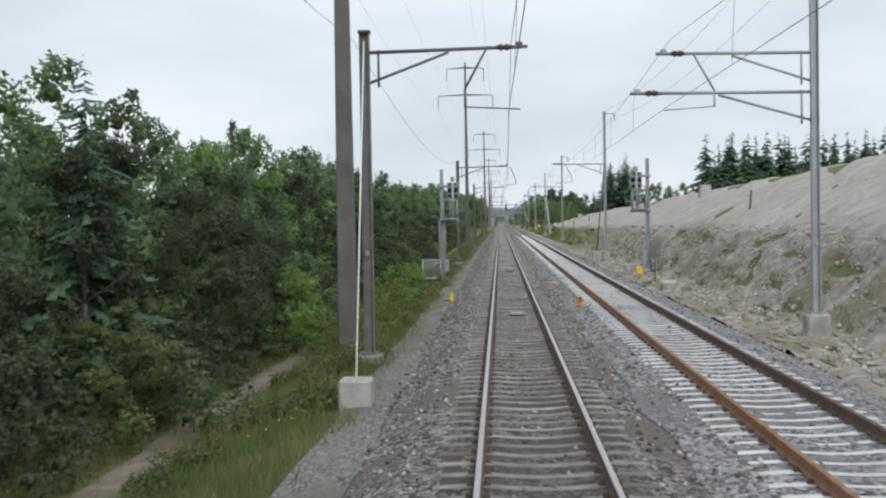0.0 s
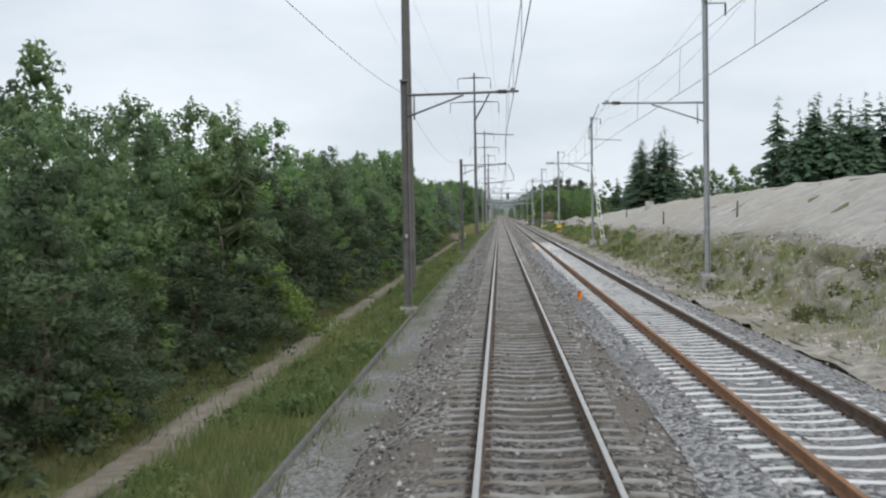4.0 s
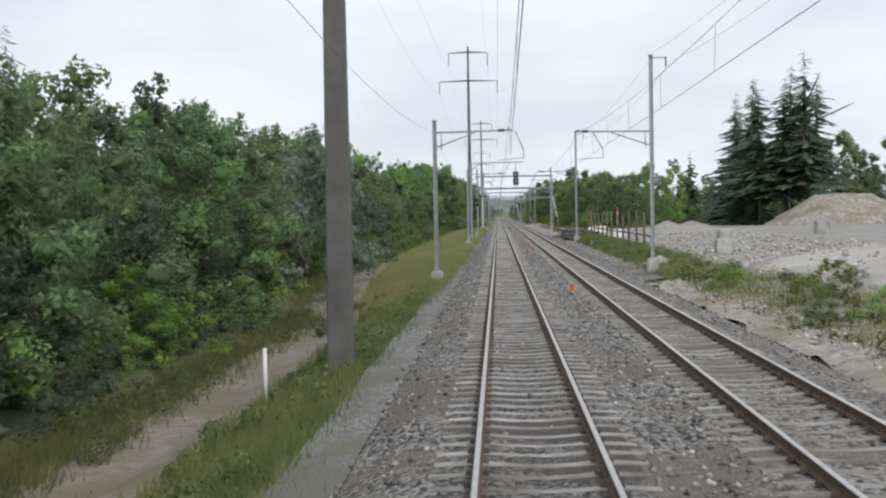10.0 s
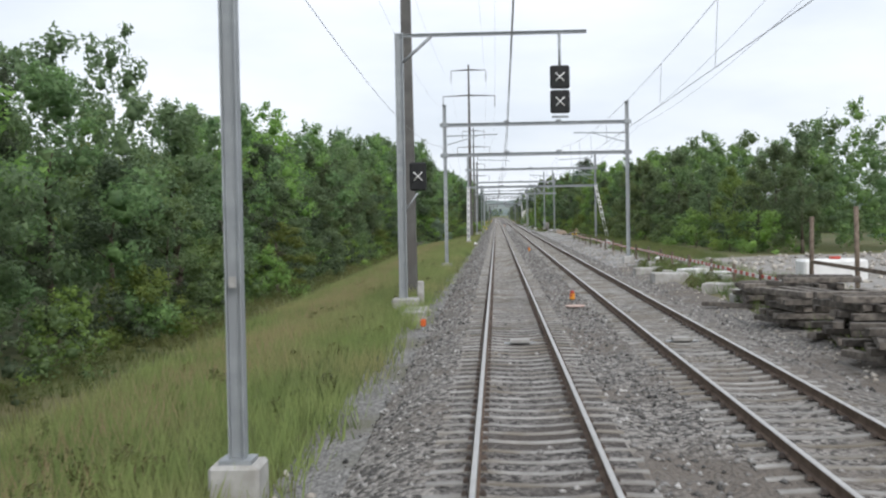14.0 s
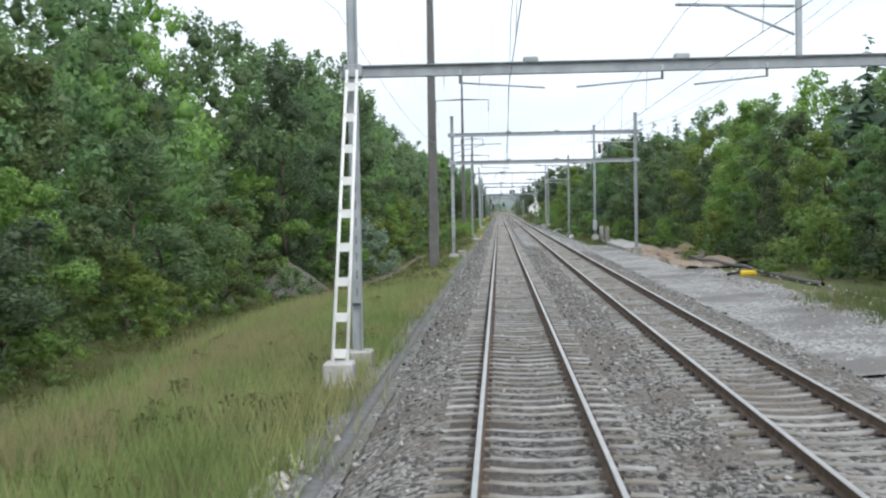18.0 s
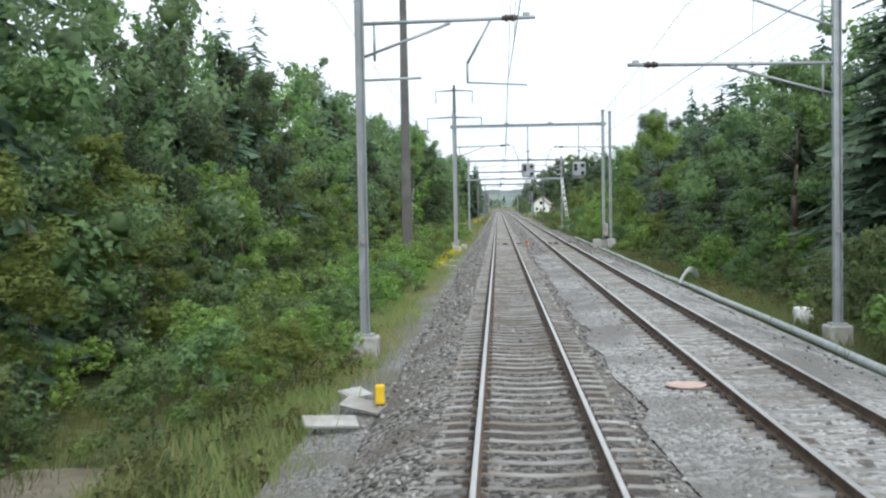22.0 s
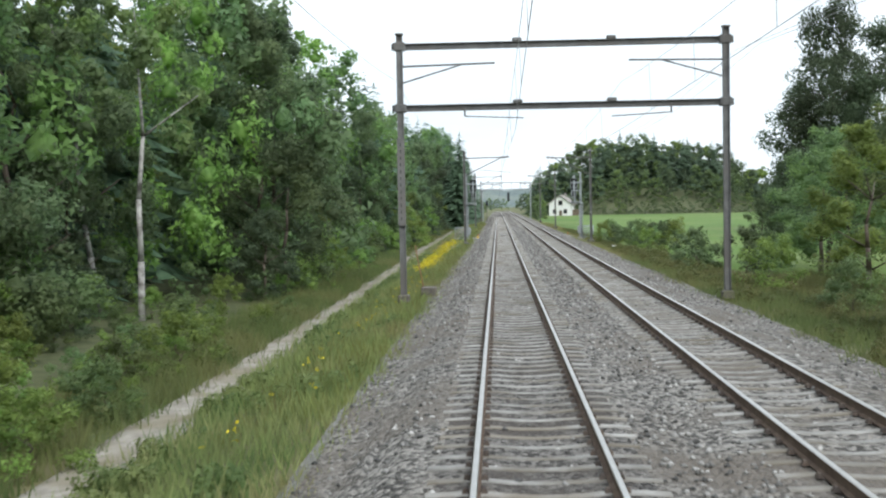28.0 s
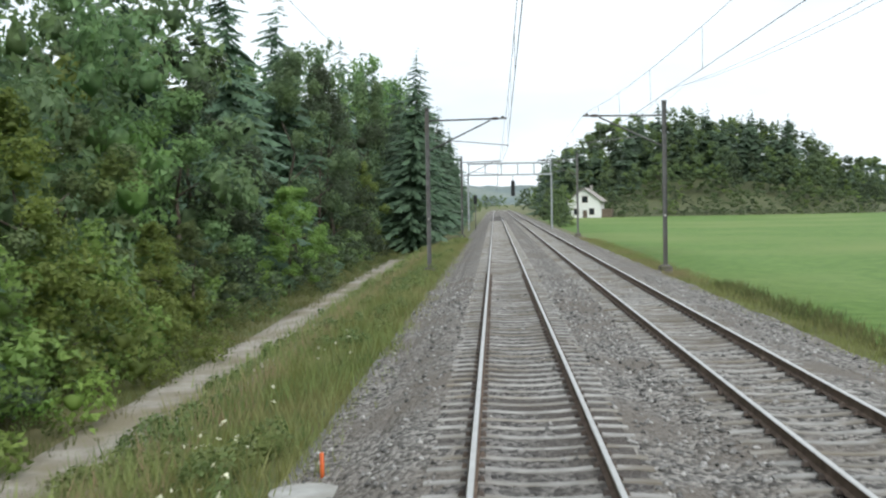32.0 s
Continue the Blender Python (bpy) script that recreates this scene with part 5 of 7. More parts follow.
while y < 766:
    edge, top = keyed(RIGHT_EDGE, y), keyed(RIGHT_TOP, y)
    con = y > 590 and rt.random() < 0.6
    x = edge + rt.uniform(1.5, 3)
    h = (top - right_ground(x, y)) * rt.uniform(0.6, 0.95)
    if con:
        plant(SPRUCE, rt.randint(0, 3), x + 1.5, y, h * 1.1 / 20.0, width=1.45, group="trees right of the line")
    else:
        plant(BROAD, rt.randint(0, 9), x, y, h / 10.0, width=1.15, group="trees right of the line")
    for dx in (6.5, 11.0):
        h = (top + rt.uniform(-1.2, 1.6) - right_ground(x, y))
        back.append((rt.choice(FAR_SPRUCE), edge + dx, y + 2, right_ground(x, y), h * 1.08 / 20, 1.3) if con else (rt.choice(MID), edge + dx, y + 2, right_ground(x, y), h / 10, 1.1))
    if i % 2 or y > 600:
        plant(BUSH, rt.choice((0, 1, 3, 4)), edge - rt.uniform(0.2, 1.2), y + 1.8, rt.uniform(0.6, 1.1), width=1.2, group="bushes right of the line")
    y += rt.uniform(4.0, 5.6)
    i += 1
for k, (x, y, h, w) in enumerate(((40.5, 882, 28.0, 0.9), (47.5, 887, 27.0, 0.9), (55.0, 880, 25.0, 0.9), (43.0, 877, 19.0, 1.1), (37.0, 881, 16.5, 1.1), (35.0, 877, 10.0, 1.2), (49.0, 875, 15.0, 1.2), (41.5, 886, 23.0, 1.1))):
    plant(GRAND, k, x, y, h / 10.0, width=w)
for k, (x, y, h) in enumerate(((38.5, 849, 27.0), (45.5, 853, 27.5))):
    plant(SPRUCE, k, x, y, h / 20.0, width=0.9)
for x, y, h in ((11.8, 772, 6.0), (14.4, 789, 7.0), (15.6, 800, 6.5), (17.8, 806, 8.0), (18.6, 797, 8.5), (20.5, 812, 7.5), (14.6, 808, 4.0)):
    plant(BROAD, int(y) % 9, x, y, h / 10.0, width=1.35, label="leafy green tree in the thicket beside the meadow", group="thicket beside the meadow")
for x, y, s in ((9.3, 847.5, 0.7), (10.2, 849.5, 0.8), (10.0, 845.0, 0.6), (11.2, 832, 0.65), (12.6, 836, 0.8), (11.6, 840, 0.75), (13.2, 843, 0.7), (14.2, 839, 0.75), (14.0, 835, 0.85), (12.4, 846, 0.6), (10.6, 806, 0.7), (11.6, 812, 0.8), (12.0, 800, 0.9), (10.9, 842, 0.6), (12.4, 848, 0.8), (13.6, 852, 0.75), (15.0, 849, 0.7), (11.0, 780, 0.7), (10.8, 790, 0.8)):
    plant(BUSH, int(y), x, y, s, width=1.2)
for k, (x, y, h, w) in enumerate(((50.5, 453, 29, 1.5), (46.0, 470, 27, 1.4), (53.5, 459, 26, 1.5), (48.5, 500, 27, 1.5), (43, 466, 20, 1.6), (47.5, 456, 25, 1.5), (44.5, 480, 23, 1.6), (49.5, 462, 28, 1.3), (45.0, 461, 25.5, 1.5), (52.0, 468, 24.5, 1.5))):
    plant(OLD_SPRUCE if h > 24 else SPRUCE, k, x, y, h / 20.0, width=w)
for k in range(66):
    back.append((rt.choice(FAR_SPRUCE), 74 + k * 1.1 + rt.uniform(-1, 1), 397 + rt.uniform(-8, 14), 0.3, rt.uniform(1.3, 1.65) * (1.0 if k % 3 else 0.75), 1.25))
for x, y, h in ((128, 678, 21), (133, 684, 19)):
    plant(THIN, int(y), x, y, h / 13.0, width=1.5)
for k in range(150):
    y = 444 + k * 2.1
    x = keyed(RIGHT_EDGE, y) + rt.uniform(0.3, 3.0)
    back.append((UNDER[rt.randint(0, 2)], x, y, right_ground(x, y) - 0.1, rt.uniform(0.6, 1.1), rt.uniform(1.0, 1.4)))
for k in range(70):
    back.append((UNDER[rt.randint(0, 2)], 18 + k * 2.0, 492 + k * 1.5 + rt.uniform(0, 8), 0.0, rt.uniform(0.8, 1.5), 1.5))
woods("forest", back, "mixed woods standing behind the trees of the right side")
# woods behind the yard and beyond the field
back = []
for k in range(60):
    x, y = 20 + k * 2.4 + rt.uniform(-2, 2), 500 + rt.uniform(0, 40) + k * 1.5
    back.append((rt.choice(DIST), x, y, 0.0, rt.uniform(1.0, 1.5), 1.25) if k % 3 else (rt.choice(DIST_SPRUCE), x, y, 0.0, rt.uniform(0.55, 0.85), 1.2))
for k in range(46):
    back.append((DIST[2] if k % 2 else rt.choice(DIST), 74 + k * 1.6 + rt.uniform(-1, 1), 404 + rt.uniform(-8, 12), 0.3, rt.uniform(1.5, 2.2), 0.9))
for k in range(44):
    back.append((rt.choice(DIST), 52 + k * 2.2 + rt.uniform(-1, 1), 480 + rt.uniform(0, 40), 0.3, rt.uniform(1.3, 1.8), 1.1))
woods("forest", back, "woods behind the gravel yard")
RISE = [(16, 0.0), (24, 4.5), (42, 12.5), (62, 14.0), (73, 10.0), (86, 9.5), (94, 0.5), (130, -1.0), (240, -1.5)]


def rise_z(x, y):
    """A low wooded hill beyond the meadow."""
    return -0.7 + keyed(RISE, x - max(0.0, y - 1170) * 0.0) * min(1.0, max(0.0, (y - 1112) / 60.0)) * min(1.0, max(0.0, (1480 - y) / 120.0))


loft("wooded_rise", span(1106, 1490, 8), lambda y: [(x, rise_z(x, y) - 0.1) for x in (14, 20, 28, 40, 60, 85, 110, 140, 170, 200, 240)], M_FOREST, "low hill covered with trees", "hill")
back = []
for k in range(85):
    x = 24 + k * 1.9 + rt.uniform(-2, 2)
    for dy, lo, hi, w in ((0, 1.35, 1.8, 1.3), (-26, 1.1, 1.5, 1.4), (-50, 0.75, 1.15, 1.5), (-68, 0.35, 0.6, 2.0)):
        y = 1182 + rt.uniform(-4, 10) + dy
        con = dy in (0, -26) and rt.random() < 0.45
        back.append((rt.choice(DIST_SPRUCE), x, y, rise_z(x, y) - 0.2, rt.uniform(0.75, 0.98) * (0.8 if x > 90 else 1), 1.3) if con else (rt.choice(DIST), x, y, rise_z(x, y) - 0.2, rt.uniform(lo, hi) * (0.8 if x > 90 else 1), w))
    if k % 2 == 0:
        back.append((rt.choice(DEEP), x, 1230 + rt.uniform(-15, 15), rise_z(x, 1230), rt.uniform(1.4, 2.0), 1.6))
for k in range(80):
    back.append((rt.choice(DIST), 26 + k * 1.4 + rt.uniform(-1, 1), 1105 + rt.uniform(-1, 3), -0.9, rt.uniform(0.12, 0.2), 2.6))
for k in range(34):
    y = 1012 + k * 3.2
    back.append((rt.choice(DIST), 8.6 + 0.05 * (y - 1012) * rt.random() + rt.uniform(0, 1.5), y, -1.0, rt.uniform(0.25, 0.7), 1.4))
for k in range(16):
    back.append((rt.choice(DIST_SPRUCE if k % 2 else DIST), 13.5 + rt.uniform(0, 5), 1118 + k * 5, -0.8, rt.uniform(0.7, 0.95) if k % 2 else rt.uniform(1.0, 1.5), 1.3))
for k in range(120):
    x, y = rt.uniform(-70, 70), rt.uniform(1330, 1700)
    if abs(x - 2) < 9 and y < 1560:
        x += 18 if x > 2 else -18
    back.append((rt.choice(DIST), x, y, ground_z(x, y) - 0.2, rt.uniform(0.7, 1.15), 1.5))
woods("forest", back, "distant woods on a low hill beyond the meadow")


def hill(name, x0, x1, y, top, seed, label):
    xs = np.linspace(x0, x1, 420)
    verts, faces = [], []
    for x in xs:
        e = min(1.0, (x - x0) / (0.3 * (x1 - x0)), (x1 - x) / (0.3 * (x1 - x0)))
        h = top * max(0.05, e) * (0.85 + 0.3 * noise.noise((x * 0.004, seed, 0))) + 4.0 * noise.noise((x * 0.03, seed, 4)) + 2.6 * noise.noise((x * 0.13, seed, 9))
        verts += [(x, y - 350, -3), (x, y - 90, h * 0.7), (x, y, h), (x, y + 300, h * 0.4)]
    for k in range(419):
        for j in range(3):
            a = k * 4 + j
            faces.append((a, a + 4, a + 5, a + 1))
    tagged(raw(name, verts, faces, M_FARWOOD_HAZED, smooth=True), label, "hill", kind="structure")


# pale blue-grey base colour carries the haze of distance
M_FARWOOD_HAZED = material("far_wooded_hill_hazed", (0.11, 0.15, 0.145), (0.17, 0.21, 0.20), scale=0.05, bump=1.0, bump_scale=0.12, c3=(0.19, 0.22, 0.19), big=0.008, dist=4.0)
hill("backdrop", -1500, 1500, 2700, 36, 2.0, "distant wooded hills, haze mixed into their colour")


# ---- grass and weeds ----
def grass(name, count, spot, height, mat, label, seed, width=0.017, blades=11, spread=0.26, lean=0.38):
    """Tufts of blades as one mesh; spot(rng) gives x, y."""
    r = np.random.default_rng(seed)
    base = np.array([(lambda q: (q[0], q[1], ground_z(q[0], q[1]) - 0.06))(spot(r)) for _ in range(count)])
    n = count * blades
    b = np.repeat(base, blades, axis=0)
    b[:, :2] += r.normal(0, spread, (n, 2))
    a, h = r.uniform(-1.5, 1.5, n), r.uniform(height[0], height[1], n)
    side = np.column_stack((np.cos(a), np.sin(a), np.zeros(n))) * width * r.uniform(0.6, 1.4, (n, 1))
    t = r.uniform(0, math.tau, n)
    tip = b + np.column_stack((np.cos(t) * h * lean, np.sin(t) * h * lean, h))
    v = np.stack((b - side, b + side, tip), axis=1).reshape(-1, 3)
    ob = raw(name, v, np.arange(3 * n).reshape(n, 3), mat, smooth=True)
    up = np.column_stack((r.normal(0, 0.2, n), r.uniform(-0.7, 0.0, n), np.ones(n)))
    ob.data.normals_split_custom_set_from_vertices(np.repeat(up / np.linalg.norm(up, axis=1)[:, None], 3, axis=0).tolist())
    return tagged(ob, label, "grass", kind="stuff")


def weeds(name, count, spot, radius, mat, label, seed, leaves=64, size=(0.028, 0.07)):
    """Low leafy plants standing in clumps, as one mesh; spot(rng) gives x, y."""
    r = np.random.default_rng(seed)
    at = np.array([spot(r) for _ in range(count)])
    q = r.uniform(radius[0], radius[1], count) * r.uniform(0.6, 1.0, count)
    z = np.array([ground_z(x, y) for x, y in at]) + q * r.uniform(0.3, 1.1, count)
    v, f, n = leaf_cloud(r, np.column_stack((at, z)), q, count * leaves, size, 0.3, 0.1)
    ob = raw(name, v, f, mat, smooth=True)
    ob.data.normals_split_custom_set_from_vertices(n.tolist())
    return tagged(ob, label, "weeds", kind="stuff")


def verge(y0, y1, near=-3.35, far=None, power=1.0):
    def spot(r):
        y = r.uniform(y0, y1)
        f = keyed(L_BOTTOM_X, y) + (0.7 if y < 240 or y > 700 else 1.1 if y < 270 or y > 380 else 1.75) if far is None else far
        if 330 < y < 374 and far is not None:
            f = max(f, keyed([(338, -7.9), (372, -10.2)], y))
        x = near + (f - near) * r.random() ** power
        return x + 0.25 * noise.noise((y * 0.5, x, 0)), y
    return spot


def band(x0, x1, y0, y1):
    return lambda r: (r.uniform(x0, x1), r.uniform(y0, y1))


grass("grass", 1500, lambda r: (-3.2 - 3.1 * r.random(), r.uniform(312, 340)), (0.25, 0.6), M_GRASS_DRY, "tall yellow-green grass above the road", 41, blades=9)
M_GRASS_FRESH = foliage("fresh_grass", (0.135, 0.20, 0.05), (0.25, 0.31, 0.09), trans=0.45, bump=0.0, fine=0.5, c3=(0.24, 0.26, 0.09), big=0.4, island=0.2)
M_SEED = foliage("brown_seed_heads", (0.30, 0.235, 0.13), (0.42, 0.33, 0.19), trans=0.4, bump=0.0, fine=0.3, island=0.14)
grass("grass", 3000, lambda r: (lambda y: (keyed([(318, -5.4), (346, -7.6), (430, -7.9), (530, -8.2)], y) + r.normal(0, 0.8), y))(r.uniform(318, 535)), (0.45, 0.85), M_SEED, "tall grass with brown seed heads", 45, width=0.012, blades=6)
grass("grass", 1500, lambda r: (-3.6 - 4.2 * r.random(), r.uniform(324, 348)), (0.4, 0.9), M_GRASS_DRY, "tall yellow-green grass on the crest above the road", 46, blades=9)
grass("grass", 900, lambda r: (-10.5 - 1.0 * r.random(), r.uniform(285, 325)), (0.2, 0.5), M_GRASS, "green grass between road and forest", 42, blades=9)
grass("grass", 14500, verge(8, 350), (0.12, 0.42), M_GRASS, "green grass and weeds on the embankment slope", 1)
grass("grass", 18500, verge(338, 536, -3.2, -10.8), (0.3, 0.75), M_GRASS_DRY, "tall pale yellow-green grass on the slope", 2, width=0.016, blades=8)
grass("grass", 7500, verge(338, 536, -3.1, -10.8), (0.2, 0.5), M_GRASS, "green grass among the tall pale grass", 12)
grass("grass", 2200, verge(530, 612), (0.15, 0.5), M_GRASS, "green grass on the embankment slope", 3)
grass("grass", 2600, lambda r: (r.uniform(-12.4, -8.9), r.uniform(728, 850)), (0.35, 0.9), M_GRASS, "rank tall weeds between road and forest", 34, blades=9)
grass("grass", 2200, verge(530, 612), (0.2, 0.6), M_GRASS_DRY, "dry brown grass on the embankment slope", 33, blades=8)
grass("grass", 2500, band(9.5, 18.0, 738, 800), (0.2, 0.55), M_GRASS, "rank weeds before the trees", 31)
grass("grass", 2000, verge(690, 960, -2.85, -3.6), (0.06, 0.3), M_GRASS_DRY, "short dry grass growing into the ballast", 30, blades=8)
grass("grass", 1300, verge(560, 960, -2.75, -3.5), (0.06, 0.22), M_GRASS_DRY, "short dry grass growing over the edge of the path", 21, blades=7)
grass("grass", 2500, verge(606, 722, -3.1, -5.0), (0.15, 0.45), M_GRASS_DRY, "dry grass along the track", 4)
grass("grass", 5000, verge(715, 960), (0.12, 0.45), M_GRASS, "green grass and weeds beside the track", 5)
grass("grass", 4500, verge(715, 960), (0.2, 0.6), M_GRASS_DRY, "dry yellow-brown grass beside the track", 25, blades=8)
grass("grass", 6500, lambda r: (lambda y: (keyed(L_BOTTOM_X, y) - (r.uniform(1.1, 2.6) if y < 300 else r.uniform(0.9, 4.0)), y))(r.uniform(8, 960)), (0.2, 0.55), M_GRASS, "rank grass at the foot of the forest", 6)
grass("grass", 700, lambda r: (lambda y: (keyed(L_BOTTOM_X, y) - r.normal(0.15, 0.12), y))(r.uniform(8, 960)), (0.06, 0.16), M_GRASS, "grass strip along the middle of the dirt road", 16)
grass("grass", 4600, verge(762, 960, -3.2, -5.4), (0.15, 0.5), M_GRASS_FRESH, "fresh light green grass beside the ballast", 47, blades=9)
grass("grass", 700, lambda r: (-5.7 + r.normal(0, 0.35), r.uniform(836, 960)), (0.35, 0.7), M_SEED, "grass with reddish brown seed heads beside the road", 48, width=0.012, blades=6)
grass("grass", 1700, band(7.6, 10.6, 150, 330), (0.15, 0.5), M_GRASS, "weeds at the foot of the bank", 7)
grass("grass", 1700, band(8.0, 11.0, 120, 330), (0.2, 0.6), M_GRASS_DRY, "dry brownish weeds on the slope", 17)
grass("grass", 900, band(8.5, 9.6, 812, 900), (0.2, 0.5), M_GRASS, "weeds along the edge of the meadow", 18)
grass("grass", 2000, band(8.1, 11.2, 328, 440), (0.25, 0.65), M_GRASS, "rank green weeds between track and yard", 8)
grass("grass", 900, band(10.0, 13.5, 566, 600), (0.2, 0.5), M_GRASS, "green undergrowth at the wood's edge", 29)
grass("grass", 2200, band(9.5, 13.5, 440, 516), (0.2, 0.5), M_GRASS, "green undergrowth at the wood's edge", 9)
grass("grass", 7000, band(7.3, 11.5, 575, 815), (0.15, 0.5), M_GRASS, "green grass and weeds between track and trees", 10)
grass("grass", 2200, band(7.3, 9.3, 812, 960), (0.1, 0.28), M_GRASS_DRY, "short dry grass between track and meadow", 13)
grass("grass", 500, band(7.2, 10.0, 20, 190), (0.15, 0.4), M_GRASS, "sparse weeds on the rubble", 11)


def patches(spot, y0, scale=0.35, level=0.0):
    """Keep to the places where a slow noise is high."""
    def pick(r):
        for _ in range(12):
            x, y = spot(r)
            if noise.noise((x * scale, y * scale, y0)) > level:
                break
        return x, y
    return pick


weeds("weeds", 1500, patches(verge(8, 110, -3.6), 1.0), (0.12, 0.34), M_WEED, "leafy green weeds in the grass of the slope", 61)
weeds("weeds", 1500, patches(verge(110, 320, -3.7), 2.0, 0.35, 0.1), (0.1, 0.3), M_WEED, "leafy light-green weeds in the grass of the slope", 62)
weeds("weeds", 1100, patches(verge(310, 536, -3.8, -10.0), 3.0, 0.35, 0.2), (0.1, 0.3), M_WEED, "leafy weeds among the tall grass", 63)
weeds("weeds", 1100, patches(verge(530, 612, -3.5), 4.0, 0.35, -0.1), (0.14, 0.4), M_WEED, "rank leafy weeds on the slope", 64)
weeds("weeds", 1500, patches(verge(690, 960, -3.6), 5.0, 0.35, 0.1), (0.1, 0.32), M_WEED, "leafy weeds beside the track", 65)
weeds("weeds", 1600, lambda r: (lambda y: (keyed(L_BOTTOM_X, y) - r.uniform(1.3, 3.2), y))(r.uniform(8, 960)), (0.15, 0.45), M_WEED, "leafy weeds at the foot of the forest", 66)
weeds("weeds", 1500, patches(band(7.8, 11.5, 575, 830), 6.0, 0.35, -0.1), (0.12, 0.4), M_WEED, "leafy weeds between track and trees", 67)
weeds("weeds", 700, patches(band(7.8, 10.8, 130, 440), 7.0, 0.3, 0.1), (0.1, 0.32), M_WEED, "leafy weeds at the foot of the bank", 68)


def flowers(name, count, spot, z, size, mat, label, seed):
    r = np.random.default_rng(seed)
    v, f = [], []
    for k in range(count):
        x, y = spot(r)
        c = np.array((x, y, ground_z(x, y) + r.uniform(*z)))
        for j in range(4):
            p = c + r.normal(0, size * 0.8, 3) * (1, 1, 0.6)
            d = r.normal(0, 1, (2, 3)) * size * 0.5
            b = len(v)
            v += [p - d[0], p + d[1], p + d[0], p - d[1] + (0, 0, 0.01)]
            f.append((b, b + 1, b + 2, b + 3))
    return tagged(raw(name, v, f, mat), label, "flowers", kind="stuff")


def clumped(x0, x1, y0, y1):
    def spot(r):
        c = np.random.default_rng(int(r.integers(0, 48)) + int(y0))
        return x0 + (x1 - x0) * c.random() + r.normal(0, 0.22), y0 + (y1 - y0) * c.random() + r.normal(0, 0.5)
    return spot


flowers("flowers", 420, clumped(-5.6, -4.3, 836, 852), (0.3, 0.6), 0.036, M_FLOWER, "clumps of yellow wild flowers", 7)
flowers("flowers", 950, clumped(-5.4, -4.2, 806, 838), (0.3, 0.6), 0.034, M_FLOWER, "clumps of yellow wild flowers", 1)
flowers("flowers", 1300, clumped(-4.3, -3.35, 644, 672), (0.15, 0.5), 0.03, M_FLOWER, "yellow wild flowers at the track's edge", 2)
flowers("flowers", 300, clumped(-4.6, -3.8, 672, 684), (0.3, 0.65), 0.026, M_FLOWER_W, "cream umbels of meadowsweet", 3)
flowers("flowers", 60, clumped(-5.2, -3.8, 760, 806), (0.25, 0.5), 0.034, M_FLOWER, "yellow wild flowers beside the track", 4)
flowers("flowers", 60, clumped(-5.0, -3.8, 20, 45), (0.2, 0.4), 0.02, M_FLOWER, "a few yellow flowers in the grass", 5)
flowers("flowers", 160, clumped(-5.2, -3.8, 830, 880), (0.3, 0.5), 0.03, M_FLOWER_W, "white flowers in the grass", 6)


# ---- signals ----
def railings(name, parent, x0, x1, y0, y1, z0, z1, r=0.018, step=0.17):
    """A cage: top and bottom rails with upright bars."""
    cs = [(x0, y0), (x1, y0), (x1, y1), (x0, y1)]
    bars, edges = [], []
    for a, b in zip(cs, cs[1:] + cs[:1]):
        edges += [((*a, z), (*b, z)) for z in (z0, z1)]
        n = max(1, round(math.dist(a, b) / step))
        bars += [(a[0] + (b[0] - a[0]) * k / n, a[1] + (b[1] - a[1]) * k / n) for k in range(n)]
    cage = part(name, one(tube, *edges[0], r * 1.5, 6), M_GALV, parent)
    for a, b in edges[1:]:
        part("rail", one(tube, a, b, r * 1.5, 6), M_GALV, cage)
    for p in bars:
        part("bar", one(tube, (*p, z0), (*p, z1), r, 5), M_GALV, cage)


